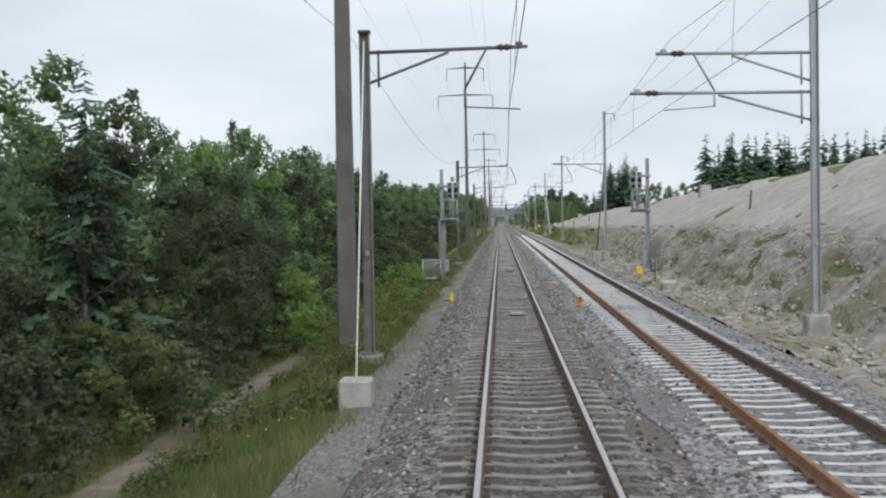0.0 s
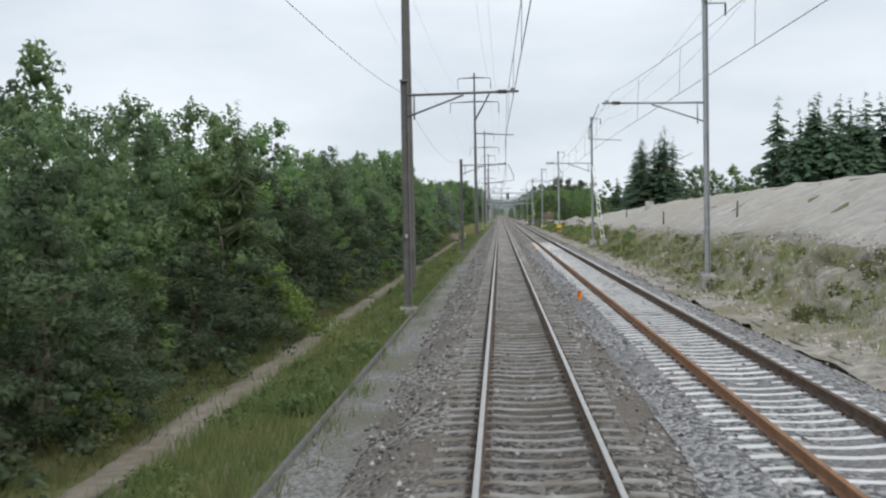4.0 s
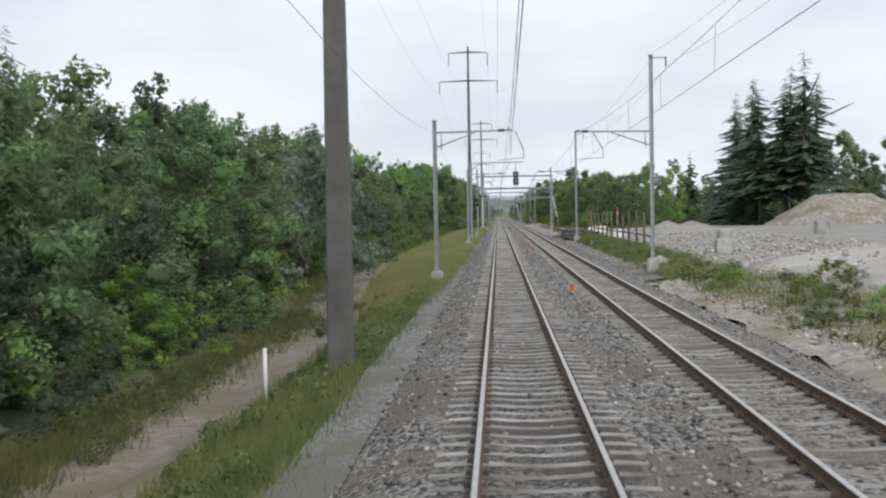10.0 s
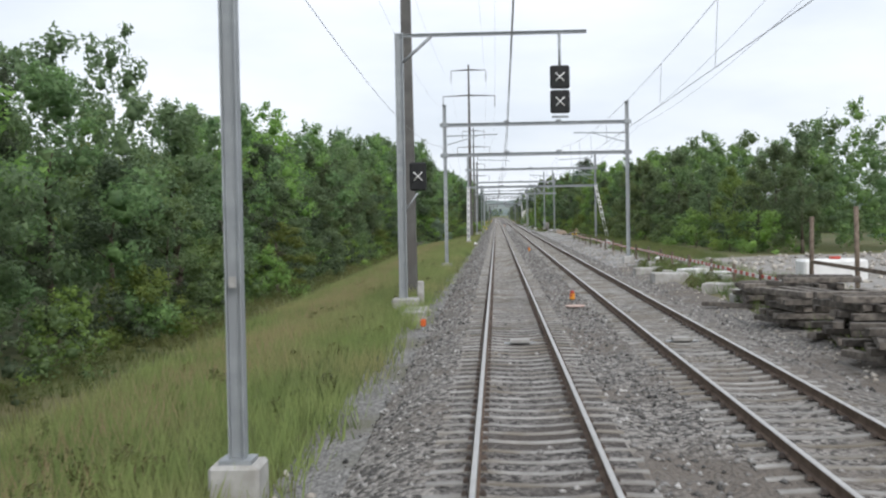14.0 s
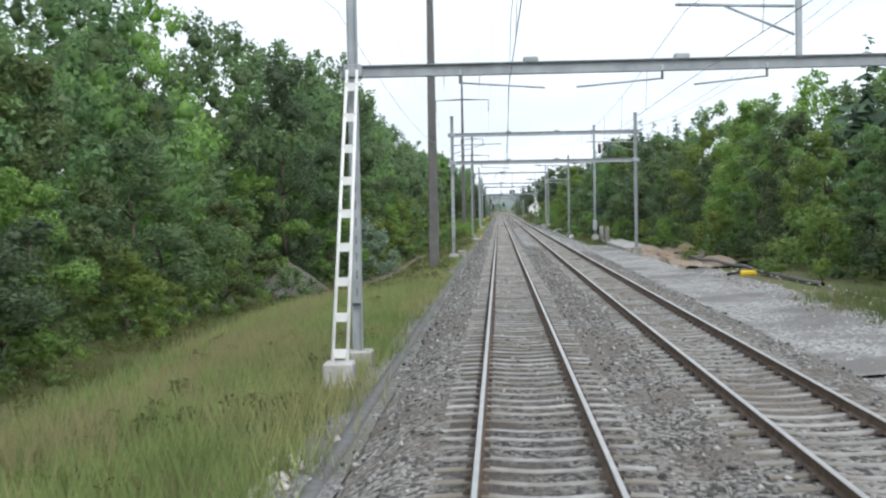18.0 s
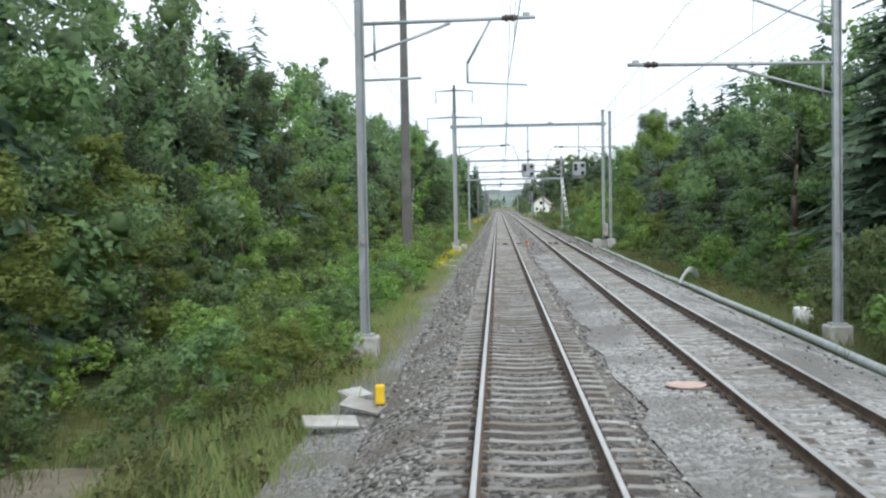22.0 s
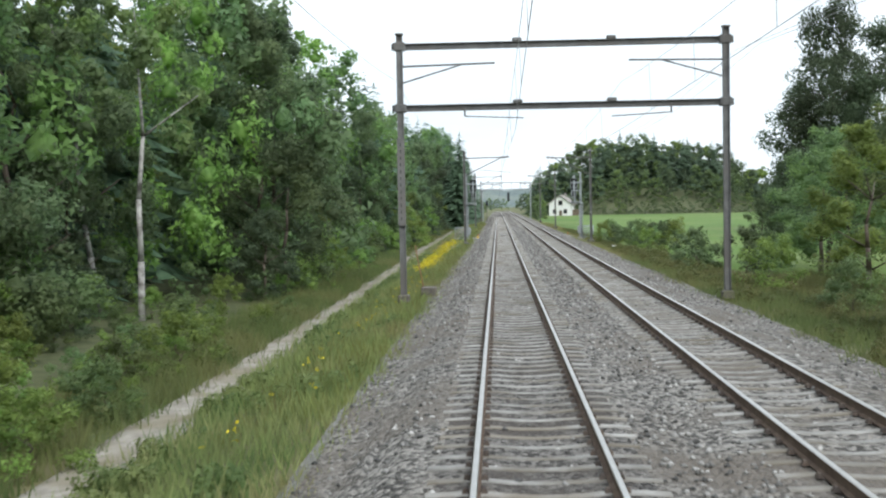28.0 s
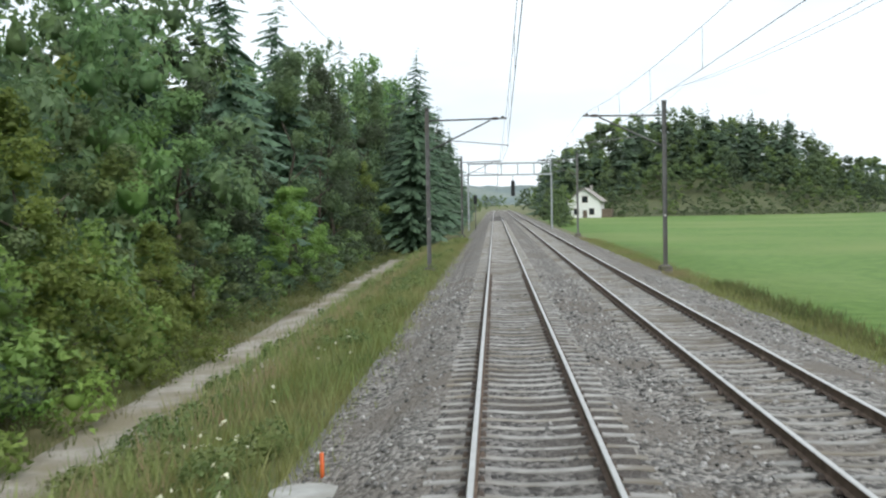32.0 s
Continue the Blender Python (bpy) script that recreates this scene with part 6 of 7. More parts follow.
def signal_mast(x, y, s, back=True):
    """Signal post with a service cage and a lower basket; s is the side (+1: heads towards +x)."""
    zg = ground_z(x, y)
    root = thing("railway_signal", x, y, zg, "galvanised railway signal post with ladder, service cage and signal heads", "signal", "railway signals")
    h, c, m = 6.75, s * 0.66, s * 0.5
    part("post", one(h_section, (0, 0, 0.1), (0, 0, h), 0.2, 0.2, 0.02), M_GALV, root)
    part("footing", one(box, (0, 0, 0.0), (0.7, 0.7, 0.5), bevel=0.04), M_CONC, root)
    for z in (5.73, 3.68):
        part("cross_bar", one(box, (s * 0.42, -0.06, z), (1.2, 0.14, 0.16), bevel=0.02), M_GALV, root)
        part("clamp", one(box, (0, -0.04, z), (0.34, 0.3, 0.1), bevel=0.02), M_GALV, root)
    part("carrier", one(tube, (c, -0.2, 3.7), (c, -0.2, 5.95), 0.07, 10), M_GALV, root)
    part("platform", one(box, (m, -0.1, 3.75), (0.84, 0.85, 0.05)), M_GALV, root)
    railings("cage", root, m - 0.41, m + 0.41, -0.52, 0.32, 3.8, 4.92, 0.024, 0.4)
    part("stop_bar", one(box, (c + s * 0.3, -0.3, 4.25), (0.75, 0.03, 0.05)), M_GALV, root)
    plate = part("signal_head", one(box, (c, 0.14, 5.5), (0.68, 0.04, 0.92), bevel=0.015), M_GALV if back else M_BLACK, root)
    for dx in (-0.33, 0.33):
        part("rim", one(box, (c + dx, 0.09, 5.5), (0.03, 0.14, 0.92)), M_GALV, plate)
    part("ledge", one(box, (c, 0.04, 5.24), (0.6, 0.2, 0.04)), M_GALV, plate)
    for dx in (-0.17, 0.17):
        part("lamp_back", one(tube, (c + dx, 0.12, 5.5), (c + dx, -0.06, 5.5), 0.15, 14, 0.12), M_BLACK, plate)
        part("lamp_back", one(tube, (c + dx, 0.12, 5.16), (c + dx, 0.0, 5.16), 0.1, 12, 0.08), M_BLACK, plate)
    part("hood", one(box, (c, 0.0, 5.82), (0.56, 0.26, 0.26), bevel=0.05), M_BLACK if not back else M_MASTOLD, plate)
    if not back:
        low = part("signal_head", one(box, (c, 0.14, 4.7), (0.5, 0.12, 0.7), bevel=0.05), M_BLACK, root)
        part("upper_unit", one(box, (c, 0.05, 5.95), (0.66, 0.3, 0.4), bevel=0.06), M_BLACK, low)
    part("finial", one(box, (c, -0.05, 6.15 if back else 6.3), (0.24, 0.22, 0.28), bevel=0.02), M_GALV, root)
    lad = part("ladder", one(tube, (-0.17, -0.2, 0.3), (-0.17, -0.2, 3.7), 0.026, 6), M_GALV, root)
    part("stile", one(tube, (0.17, -0.2, 0.3), (0.17, -0.2, 3.7), 0.026, 6), M_GALV, lad)
    for k in range(11):
        part("rung", one(tube, (-0.17, -0.2, 0.5 + 0.28 * k), (0.17, -0.2, 0.5 + 0.28 * k), 0.016, 5), M_GALV, lad)
    railings("basket", root, min(-s * 0.15, -s * 1.2), max(-s * 0.15, -s * 1.2), -0.6, 0.5, 0.28, 1.35)
    part("basket_floor", one(box, (-s * 0.67, -0.05, 0.25), (1.05, 1.1, 0.05)), M_GALV, root)
    part("junction_box", one(box, (s * 0.22, -0.12, 1.0), (0.28, 0.22, 0.75), bevel=0.02), M_GALV, root)
    return root


signal_mast(-3.9, 66.8, 1)
signal_mast(8.25, 66.5, -1)
signal_mast(-3.6, 856.0, 1, False)
signal_mast(7.9, 857.0, -1, False)


def lamp_box(bm, c, w, h):
    box(bm, c, (w, 0.18, h), bevel=0.06)


def crossed(parent, c, r=0.16):
    """A white cross of two bars on a signal out of use."""
    for q in (-1, 1):
        bm = bmesh.new()
        tube(bm, (c[0] - r, c[1], c[2] - q * r), (c[0] + r, c[1], c[2] + q * r), 0.022, 5)
        part("cross_bar", bm, M_WHITE, parent)


# cantilever signal gantry
gan = thing("signal_gantry", -3.95, 413.0, 0.0, "galvanised cantilever gantry with crossed-out black signals", "signal gantry")
part("post", one(h_section, (0, 0, -0.4), (0, 0, 9.6), 0.3, 0.3, 0.03), M_GALV, gan)
part("arm", one(h_section, (0, 0, 9.5), (6.9, 0, 9.5), 0.12, 0.14), M_GALV, gan)
part("brace", one(tube, (0.1, 0, 8.5), (1.2, 0, 9.45), 0.06), M_GALV, gan)
part("hanger", one(tube, (5.9, 0, 9.5), (5.9, 0, 8.1), 0.05), M_GALV, gan)
for z in (7.85, 6.95):
    hd = part("signal_head", one(lamp_box, (5.9, 0, z), 0.72, 0.85), M_BLACK, gan)
    crossed(hd, (5.9, -0.11, z))
part("foot_rail", one(tube, (5.6, 0, 6.4), (6.2, 0, 6.4), 0.04), M_GALV, gan)
hd = part("low_signal_head", one(lamp_box, (0.62, 0, 4.3), 0.62, 1.05), M_BLACK, gan)
crossed(hd, (0.62, -0.11, 4.3))
part("bracket", one(tube, (0.1, 0, 3.0), (0.6, 0, 3.7), 0.03), M_GALV, gan)
part("footing", one(box, (0.1, 0, -0.55), (1.0, 1.0, 0.7), bevel=0.05), M_CONC, gan)
# hanging signals under the portal
for x in (1.92, 5.82):
    hs = thing("hanging_signal", x, 670.46, 8.9, "grey signal box hanging from the portal beam", "signal", "hanging signals")
    part("hanger", one(tube, (0, 0, 0), (0, 0, -2.9), 0.05), M_GALV, hs)
    part("clamp", one(box, (0, 0, -2.0), (0.28, 0.12, 0.12)), M_GALV, hs)
    hd = part("signal_head", one(box, (0, 0, -3.42), (1.02, 0.22, 1.1), bevel=0.1), M_GALV, hs)
    part("foot_grid", one(box, (0, -0.1, -4.07), (0.95, 0.5, 0.05)), M_GALV, hs)
    for dx, dz in ((-0.25, 0.28), (0.27, 0.28), (-0.25, 0.02), (0.27, -0.3)):
        part("lamp", one(tube, (dx, -0.09, -3.42 + dz), (dx, -0.17, -3.42 + dz), 0.13, 10), M_BLACK, hd)


root = thing("post_cabinet", 7.72, 670.0, 0.8, "pale grey switch cabinet strapped to a portal post", "cabinet")
part("body", one(box, (0, -0.05, 0), (0.4, 0.3, 1.0), bevel=0.03), M_GALV, root)
part("door", one(box, (0, -0.21, 0), (0.34, 0.02, 0.9), bevel=0.006), M_CONC, root)

# ---- small line-side things ----
def block(name, x, y, size, mat, label, category, z=None, bevel=0.04, rz=0.0, taper=1.0, group=""):
    zg = ground_z(x, y) if z is None else z
    ob = part(name, one(box, (0, 0, size[2] / 2 - 0.06), (size[0], size[1], size[2] + 0.1), bevel=bevel, taper=taper), mat)
    ob.matrix_basis = pose(x, y, zg, 0, 0, rz)
    return tagged(ob, label, category, group)


block("concrete_block", -3.25, 21.2, (0.62, 0.62, 0.55), M_CONC, "clean white concrete anchor block in the grass", "block")
guy = part("guy_wire", one(tube, (-3.25, 21.2, -0.1), (-3.72, 27.4, 7.3), 0.018, 6), M_WHITE)
tagged(guy, "pale guy wire from a mast to an anchor block", "wire")
tagged(part("stay_rod", one(tube, (-3.1, 558.6, -0.1), (-3.35, 559.6, 0.95), 0.014, 6), M_MASTOLD), "thin steel rod rising from an anchor block", "rod")
tagged(part("stay_rod", one(tube, (-3.4, 786.6, -0.3), (-3.75, 787.2, 1.35), 0.02, 6), M_RAIL_ORANGE), "thin rusty rod leaning beside a concrete block", "rod")
block("concrete_block", -3.15, 558.6, (0.6, 0.6, 0.55), M_CONC, "white concrete anchor block beside the track", "block")
block("concrete_block", 7.1, 670.2, (0.6, 0.6, 0.75), M_CONC, "white concrete block beside a portal post", "block", z=-0.65)
block("concrete_block", -3.1, 671.0, (0.4, 0.4, 0.5), M_CONC, "small pale concrete block behind a mast", "block", z=-0.65)
block("concrete_block", -3.2, 786.7, (0.6, 0.6, 0.4), M_FOOT, "weathered concrete block in the grass", "block")
for x, y in ((7.2, 90.1), (8.75, 205.5)):
    block("concrete_block", x, y, (0.6, 0.6, 0.75), M_CONC, "pale concrete anchor block of a mast stay", "block", group="anchor blocks")
tagged(part("mast_stay", one(tube, (7.25, 90.0, 0.3), (7.97, 90.2, 7.2), 0.05, 6), M_MASTOLD), "steel stay rod bracing a mast", "stay")
stay = bmesh.new()
for q in (-0.14, 0.14):
    tube(stay, (8.7 + q, 205.6, 0.3), (8.08 + q * 0.7, 207.8, 7.0), 0.035, 6)
for k in range(9):
    t = k / 9 + 0.05
    box(stay, (8.7 - 0.62 * t, 205.6 + 2.2 * t, 0.3 + 6.7 * t), (0.26, 0.04, 0.14))
tagged(part("mast_stay", stay, M_WHITE), "pale battened stay bracing a mast", "stay")


def track_marker(x, y, rz=0.0):
    root = thing("track_warning_lamp", x, y, bed_z(x, y) - 0.02, "orange and red portable warning lamp on the ballast", "warning lamp", "warning lamps", rz)
    part("foot", one(box, (0, 0, 0.02), (0.2, 0.16, 0.05), bevel=0.012), M_BLACK, root)
    part("body", one(box, (0, 0, 0.14), (0.17, 0.14, 0.22), bevel=0.02), M_AMBER, root)
    part("lamp", one(tube, (0, 0, 0.25), (0, 0, 0.35), 0.075, 10, 0.06), M_RED, root)
    part("side_lamp", one(tube, (-0.03, -0.05, 0.19), (-0.03, -0.09, 0.19), 0.045, 8), M_RED, root)


for x, y in ((2.35, 39.8), (2.3, 91.5), (2.3, 145.0), (2.35, 197.5), (2.35, 250.4), (2.3, 307.5), (2.1, 359.0), (2.2, 411.5), (2.2, 464.0), (1.75, 669.0)):
    track_marker(x, y, (y * 7) % 40 - 20)


def post_box(x, y, mat, label, h=0.55):
    zg = max(ground_z(x, y), -0.66)
    root = thing("trackside_box", x, y, zg, label, "track box", "trackside boxes")
    part("stake", one(tube, (0, 0, -0.1), (0, 0, h * 0.5), 0.03, 6), M_GALV, root)
    part("box", one(box, (0, 0, h * 0.72), (0.16, 0.14, h * 0.6), bevel=0.025), mat, root)


for x, y, l, turn in ((-3.62, 681.9, 2.4, 3.0), (-3.72, 698.2, 6.8, 1.2)):
    bm = bmesh.new()
    box(bm, (0, 0, 0.05), (0.11, l, 0.1), 0.0, 0.012)
    pole = part("timber_pole", bm, M_TIMBER)
    pole.matrix_basis = pose(x, y, left_ground(x, y) + 0.08, 1.0, 0, turn)
    tagged(pole, "weathered squared timber pole lying in the grass", "pole")
post_box(-2.45, 44.8, M_YELLOW, "small yellow terminal box on a stake")
post_box(-2.55, 857.0, M_YELLOW, "small yellow terminal box on a stake", 0.38)
post_box(8.2, 861.8, M_YELLOW, "small yellow terminal box on a stake", 0.5)
post_box(-2.7, 405.0, M_ORANGE, "small orange terminal box on a stake", 0.36)
post_box(-2.45, 602.2, M_YELLOW, "small yellow box with loose boards beside it")
post_box(-2.65, 488.0, M_RAIL_ORANGE, "small brown shunting lamp with a white cap on a stake", 0.5)
block("lamp_cap", -2.65, 488.0, (0.34, 0.26, 0.14), M_WHITE, "white cap of a small shunting lamp", "lamp", z=-0.2, bevel=0.05)
for x, y, mat, label in ((2.07, 54.7, M_PINK, "faded pink plate lying on the ballast"), (2.1, 408.5, M_PINK, "faded pink plate lying on the ballast"), (2.6, 602.5, M_PINK, "pinkish board lying on fresh ballast")):
    ob = part("plate", one(tube, (0, 0, 0), (0, 0, 0.03), 0.33, 18), mat)
    ob.matrix_basis = pose(x, y, bed_z(x, y) + 0.035)
    tagged(ob, label, "plate")
for x, y in ((-2.75, 865.7), (7.3, 865.0)):
    zg = ground_z(x, y)
    ob = part("manhole_ring", one(tube, (0, 0, -0.15), (0, 0, 0.1), 0.45, 20), M_CONC)
    ob.matrix_basis = pose(x, y, zg)
    tagged(ob, "round pale concrete shaft lid beside the track", "shaft lid", "shaft lids")
    if y > 800:
        stake = part("stake", one(tube, (0, 0, 0), (0, 0, 0.42), 0.03, 6), M_ORANGE)
        stake.matrix_basis = pose(x + 0.05, y + 0.9 if x < 0 else y + 5.0, zg - 0.05)
        tagged(stake, "orange marking stake beside the track", "stake")
for y in (36.0, 66.8, 69.5, 398.0, 856.6, 859.3):
    for x in (0.05, SECOND) if y > 300 else (0.05,):
        root = thing("balise", x, y, -0.19, "grey balise plate between the rails", "balise", "balises")
        part("body", one(box, (0, 0, 0.05), (0.46, 0.34, 0.09), bevel=0.015), M_CONC, root)
        part("bracket", one(box, (0, 0, 0.0), (0.75, 0.1, 0.03)), M_GALV, root)
for x, y in ((0.07, 669.4), (1.14, 669.4), (3.45, 669.6), (3.94, 669.6), (4.95, 670.2)):
    ac = thing("axle_counter", x, y, -0.22, "dark axle counter box with a pale lid beside the rail", "track box", "axle counters")
    part("body", one(box, (0, 0, 0.07), (0.34, 0.3, 0.18), bevel=0.03), M_CLIP, ac)
    part("lid", one(box, (0, 0, 0.17), (0.24, 0.22, 0.05), bevel=0.02), M_CONC, ac)

# equipment at the right signal
root = thing("control_cabinet", 7.15, 62.0, -0.3, "yellow control box on a post beside grey cabinets", "cabinet")
part("stake", one(tube, (0, 0, -0.3), (0, 0, 0.5), 0.04, 6), M_GALV, root)
part("box", one(box, (0, 0, 0.25), (0.34, 0.25, 0.4), bevel=0.03), M_YELLOW, root)
block("concrete_box", 7.55, 70.0, (0.6, 0.7, 0.5), M_CONC, "grey concrete cable shaft beside the track", "shaft")
block("concrete_box", 7.45, 53.4, (0.7, 0.7, 0.45), M_CONC, "pale round-edged concrete shaft beside the track", "shaft", z=-0.55, bevel=0.12, taper=1.2)
block("concrete_box", 8.6, 69.2, (0.75, 0.8, 0.6), M_CONC, "grey concrete cable shaft beside the track", "shaft")
sign = thing("board_sign", 7.4, 57.5, right_ground(7.4, 57.5), "back of a square dark board on a thin post", "sign")
part("post", one(tube, (0, 0, -0.2), (0, 0.04, 1.9), 0.03, 6), M_MASTOLD, sign)
part("board", one(box, (0, 0, 1.75), (0.58, 0.04, 0.85)), M_MASTOLD, sign)

# yellow box on a mast footing
root = thing("switch_box", 7.95, 264.7, 0.3, "yellow switch box on a brown mount strapped to the mast", "switch box")
part("box", one(box, (0, -0.12, 0.45), (0.62, 0.5, 0.42), bevel=0.04), M_YELLOW, root)
part("mount", one(box, (0, -0.1, 0.08), (0.3, 0.3, 0.34)), M_RAIL_ORANGE, root)
part("cover", one(box, (0.25, -0.35, -0.45), (0.75, 0.08, 0.35), bevel=0.02), M_RAIL_ORANGE, root)

# cabinet on the tall mast, posts and slab
root = thing("mast_cabinet", 8.7, 585.7, 0.35, "grey switch cabinet fixed to a tall mast", "cabinet")
part("body", one(box, (0, -0.15, 0.75), (0.42, 0.32, 0.95), bevel=0.03), M_GALV, root)
part("door", one(box, (0, -0.32, 0.75), (0.36, 0.02, 0.85), bevel=0.006), M_GALV, root)
part("conduit", one(tube, (0.1, -0.1, 1.2), (0.1, -0.1, 7.0), 0.035, 6), M_GALV, root)
part("isolator", one(tube, (0.55, 0, 7.6), (0.55, 0, 8.5), 0.16, 10), M_INSUL, root)
for x, y in ((9.0, 576.8), (8.85, 580.5)):
    ob = part("concrete_post", one(tube, (0, 0, -0.4), (0, 0, 1.55), 0.2, 14), M_CONC_OLD)
    ob.matrix_basis = pose(x, y, -0.45)
    tagged(ob, "short round concrete foundation post", "post", "foundation posts")
block("concrete_slab", 10.0, 573.0, (2.2, 22.0, 0.35), M_CONC, "long pale concrete foundation slab", "slab", z=-0.55)
block("concrete_slab", 7.7, 425.0, (1.6, 1.5, 0.4), M_CONC, "pale concrete slab lying beside the track", "slab", z=-0.45)
block("concrete_slab", 7.4, 432.0, (1.0, 1.2, 0.35), M_CONC, "pale concrete slab lying beside the track", "slab", z=-0.5)
block("concrete_slab", -3.35, 410.5, (0.8, 2.2, 0.25), M_CONC, "pale concrete slab at the gantry's foot", "slab", z=-0.65)
block("cable_pillar", -3.35, 413.6, (0.25, 0.25, 1.05), M_CONC, "small grey cable pillar", "pillar", z=-0.65)
for x, y, s in ((8.4, 617.0, 0.6), (7.6, 603.4, 0.55), (8.8, 833.5, 0.4)):
    block("white_stone", x, y, (s, s * 0.9, s * 0.8), M_WHITE, "pale block standing beside the track", "block", taper=0.8)
for x, y, z, s in ((16.1, 91.4, None, 0.9), (13.4, 335.0, None, 0.9), (16.3, 140, None, 0.7), (15.8, 228, None, 0.9), (30, 372, None, 1.3), (17.0, 352.0, None, 1.2)):
    block("concrete_cube", x, y, (s, s, s), M_CONC, "white concrete cube standing on the bank", "block", taper=0.95, group="concrete cubes")
for k, (x, y) in enumerate(((13.2, 62), (14.6, 118), (13.0, 170), (12.2, 193), (13.8, 232), (12.8, 255), (12.0, 281))):
    ob = part("wooden_stake", one(tube, (0, 0, -0.3), (0, 0, 1.1), 0.06, 7), M_TIMBER)
    ob.matrix_basis = pose(x, y, right_ground(x, y), 3, 4 - k, 0)
    tagged(ob, "weathered wooden stake in the sand", "stake", "stakes on the bank")
ob = part("marker_post", one(tube, (0, 0, -0.2), (0, 0, 1.35), 0.05, 8), M_WHITE)
ob.matrix_basis = pose(-6.2, 292.0, left_ground(-6.2, 292.0))
tagged(ob, "white marker post in the grass", "post")

# kerb of boards along the cess, cables and hose
loft("edge_board", span(84, 262, 3), lambda y: [(-3.52, -0.75), (-3.52, -0.53), (-3.46, -0.53), (-3.46, -0.75)], M_CABLE, "dark edging board between path and grass", "edging")
loft("cable_trench", span(491, 548, 3), lambda y: [(-2.95, -0.75), (-2.93, -0.55), (-2.72, -0.55), (-2.70, -0.75)], M_CABLE, "dark cable trough along the ballast foot", "trough", wobble=0.04)


def laid_line(name, points, r, mat, label, category):
    """A smooth round line through the points."""
    cu = bpy.data.curves.new(name, "CURVE")
    cu.dimensions, cu.bevel_depth, cu.bevel_resolution, cu.resolution_u = "3D", r, 2, 4
    sp = cu.splines.new("NURBS")
    sp.points.add(len(points) - 1)
    for p, q in zip(sp.points, points):
        p.co = (*q, 1)
    sp.use_endpoint_u, sp.order_u = True, 3
    cu.materials.append(mat)
    return tagged(new(name, cu), label, category)


laid_line("cable", [(7.0 + 0.18 * noise.noise((y * 0.13, 1, 0)), y, -0.55) for y in range(20, 420, 4)], 0.04, M_CABLE, "thick black cable lying along the track", "cable")
laid_line("cable", [(2.3 + 0.3 * noise.noise((y * 0.17, 5, 0)), y, -0.23) for y in range(300, 372, 3)], 0.015, M_CORD, "thin pale cable lying on the ballast", "cable")
laid_line("cable", [(1.12 + 0.05 * noise.noise((y * 0.3, 6, 0)), y, -0.19) for y in range(150, 216, 3)], 0.009, M_CORD, "thin pale cable lying along the rail", "cable")
laid_line("cable", [(2.0 + 0.3 * noise.noise((y * 0.2, 8, 0)), y, -0.23) for y in range(670, 700, 3)], 0.015, M_CORD, "thin pale cable lying on the ballast", "cable")
laid_line("hose", [(7.25 + 0.3 * noise.noise((y * 0.09, 2, 0)), y, -0.58 + 0.06 * max(0, noise.noise((y * 0.21, 4, 0)))) for y in range(596, 700, 4)], 0.11, M_HOSE, "thick grey-green hose lying beside the track", "hose")
laid_line("cable", [(11.5 - 0.05 * k, 520 + k * 2, -0.15 + 0.25 * noise.noise((k * 0.6, 0, 2))) for k in range(16)], 0.09, M_CABLE, "dark pipe lying on the clay", "pipe")
for k in range(3):
    laid_line("hose", [(6.9 + 0.2 * q + 0.25 * k, 630.0 + 1.2 * k + 0.5 * q, -0.5 + 0.42 * math.sin(math.pi * q / 6)) for q in range(7)], 0.07, M_HOSE, "bent end of a grey hose beside the track", "hose")
root = thing("tool_bundle", 10.3, 527.0, right_ground(10.3, 527) + 0.1, "yellow tool with a dark grip lying on the clay", "tool")
part("body", one(box, (0, 0, 0.12), (0.7, 0.3, 0.22), bevel=0.06), M_YELLOW, root)
part("grip", one(tube, (-0.3, 0, 0.15), (-0.9, 0.1, 0.05), 0.06, 8), M_BLACK, root)
for k, (x, y, rz) in enumerate(((-2.75, 48.5, 80), (-3.1, 601.0, 20), (-2.75, 602.4, -35), (-3.05, 603.6, 70), (-3.3, 647.0, 12), (-3.2, 652.5, 40), (-3.5, 655.0, 5), (-2.8, 858.6, 15), (-2.95, 861.5, 50), (-2.7, 864.0, 5), (8.5, 861.0, 35))):
    ob = part("board", one(box, (0, 0, 0.03), (0.85, 0.3, 0.05), bevel=0.01), M_CONC)
    ob.matrix_basis = pose(x, y, -0.46 if 600 < y < 604 else -0.56, 24 if 600 < y < 604 else 6 * (k % 3), 4, rz)
    tagged(ob, "pale concrete cover board lying beside the path", "board", "loose cover boards")

# ---- yard: fence, stack, barrier, heaps ----
fence = thing("post_fence", 11.4, 350.0, 0.0, "tall weathered wooden fence posts with one rail", "fence")
for k in range(13):
    y = 2.0 + 5.2 * k
    zg = right_ground(11.4, 350 + y)
    part("post", one(tube, (0.04 * (k % 3), y, zg - 0.3), (0.03, y, 2.55 + 0.12 * (k % 4)), 0.085, 8), M_TIMBER, fence)
    if k:
        part("rail", one(box, (0.02, y - 2.6, 0.85), (0.06, 5.2, 0.13)), M_TIMBER, fence)
pole = thing("red_white_pole", 11.9, 382.0, 0.1, "red and white banded pole in a white block", "pole")
part("base", one(box, (0, 0, 0.4), (0.9, 0.9, 0.9), bevel=0.05), M_WHITE, pole)
for k in range(5):
    part("band", one(tube, (0, 0, 0.85 + 0.45 * k), (0, 0, 1.3 + 0.45 * k), 0.08, 10), M_RED if k % 2 == 0 else M_WHITE, pole)
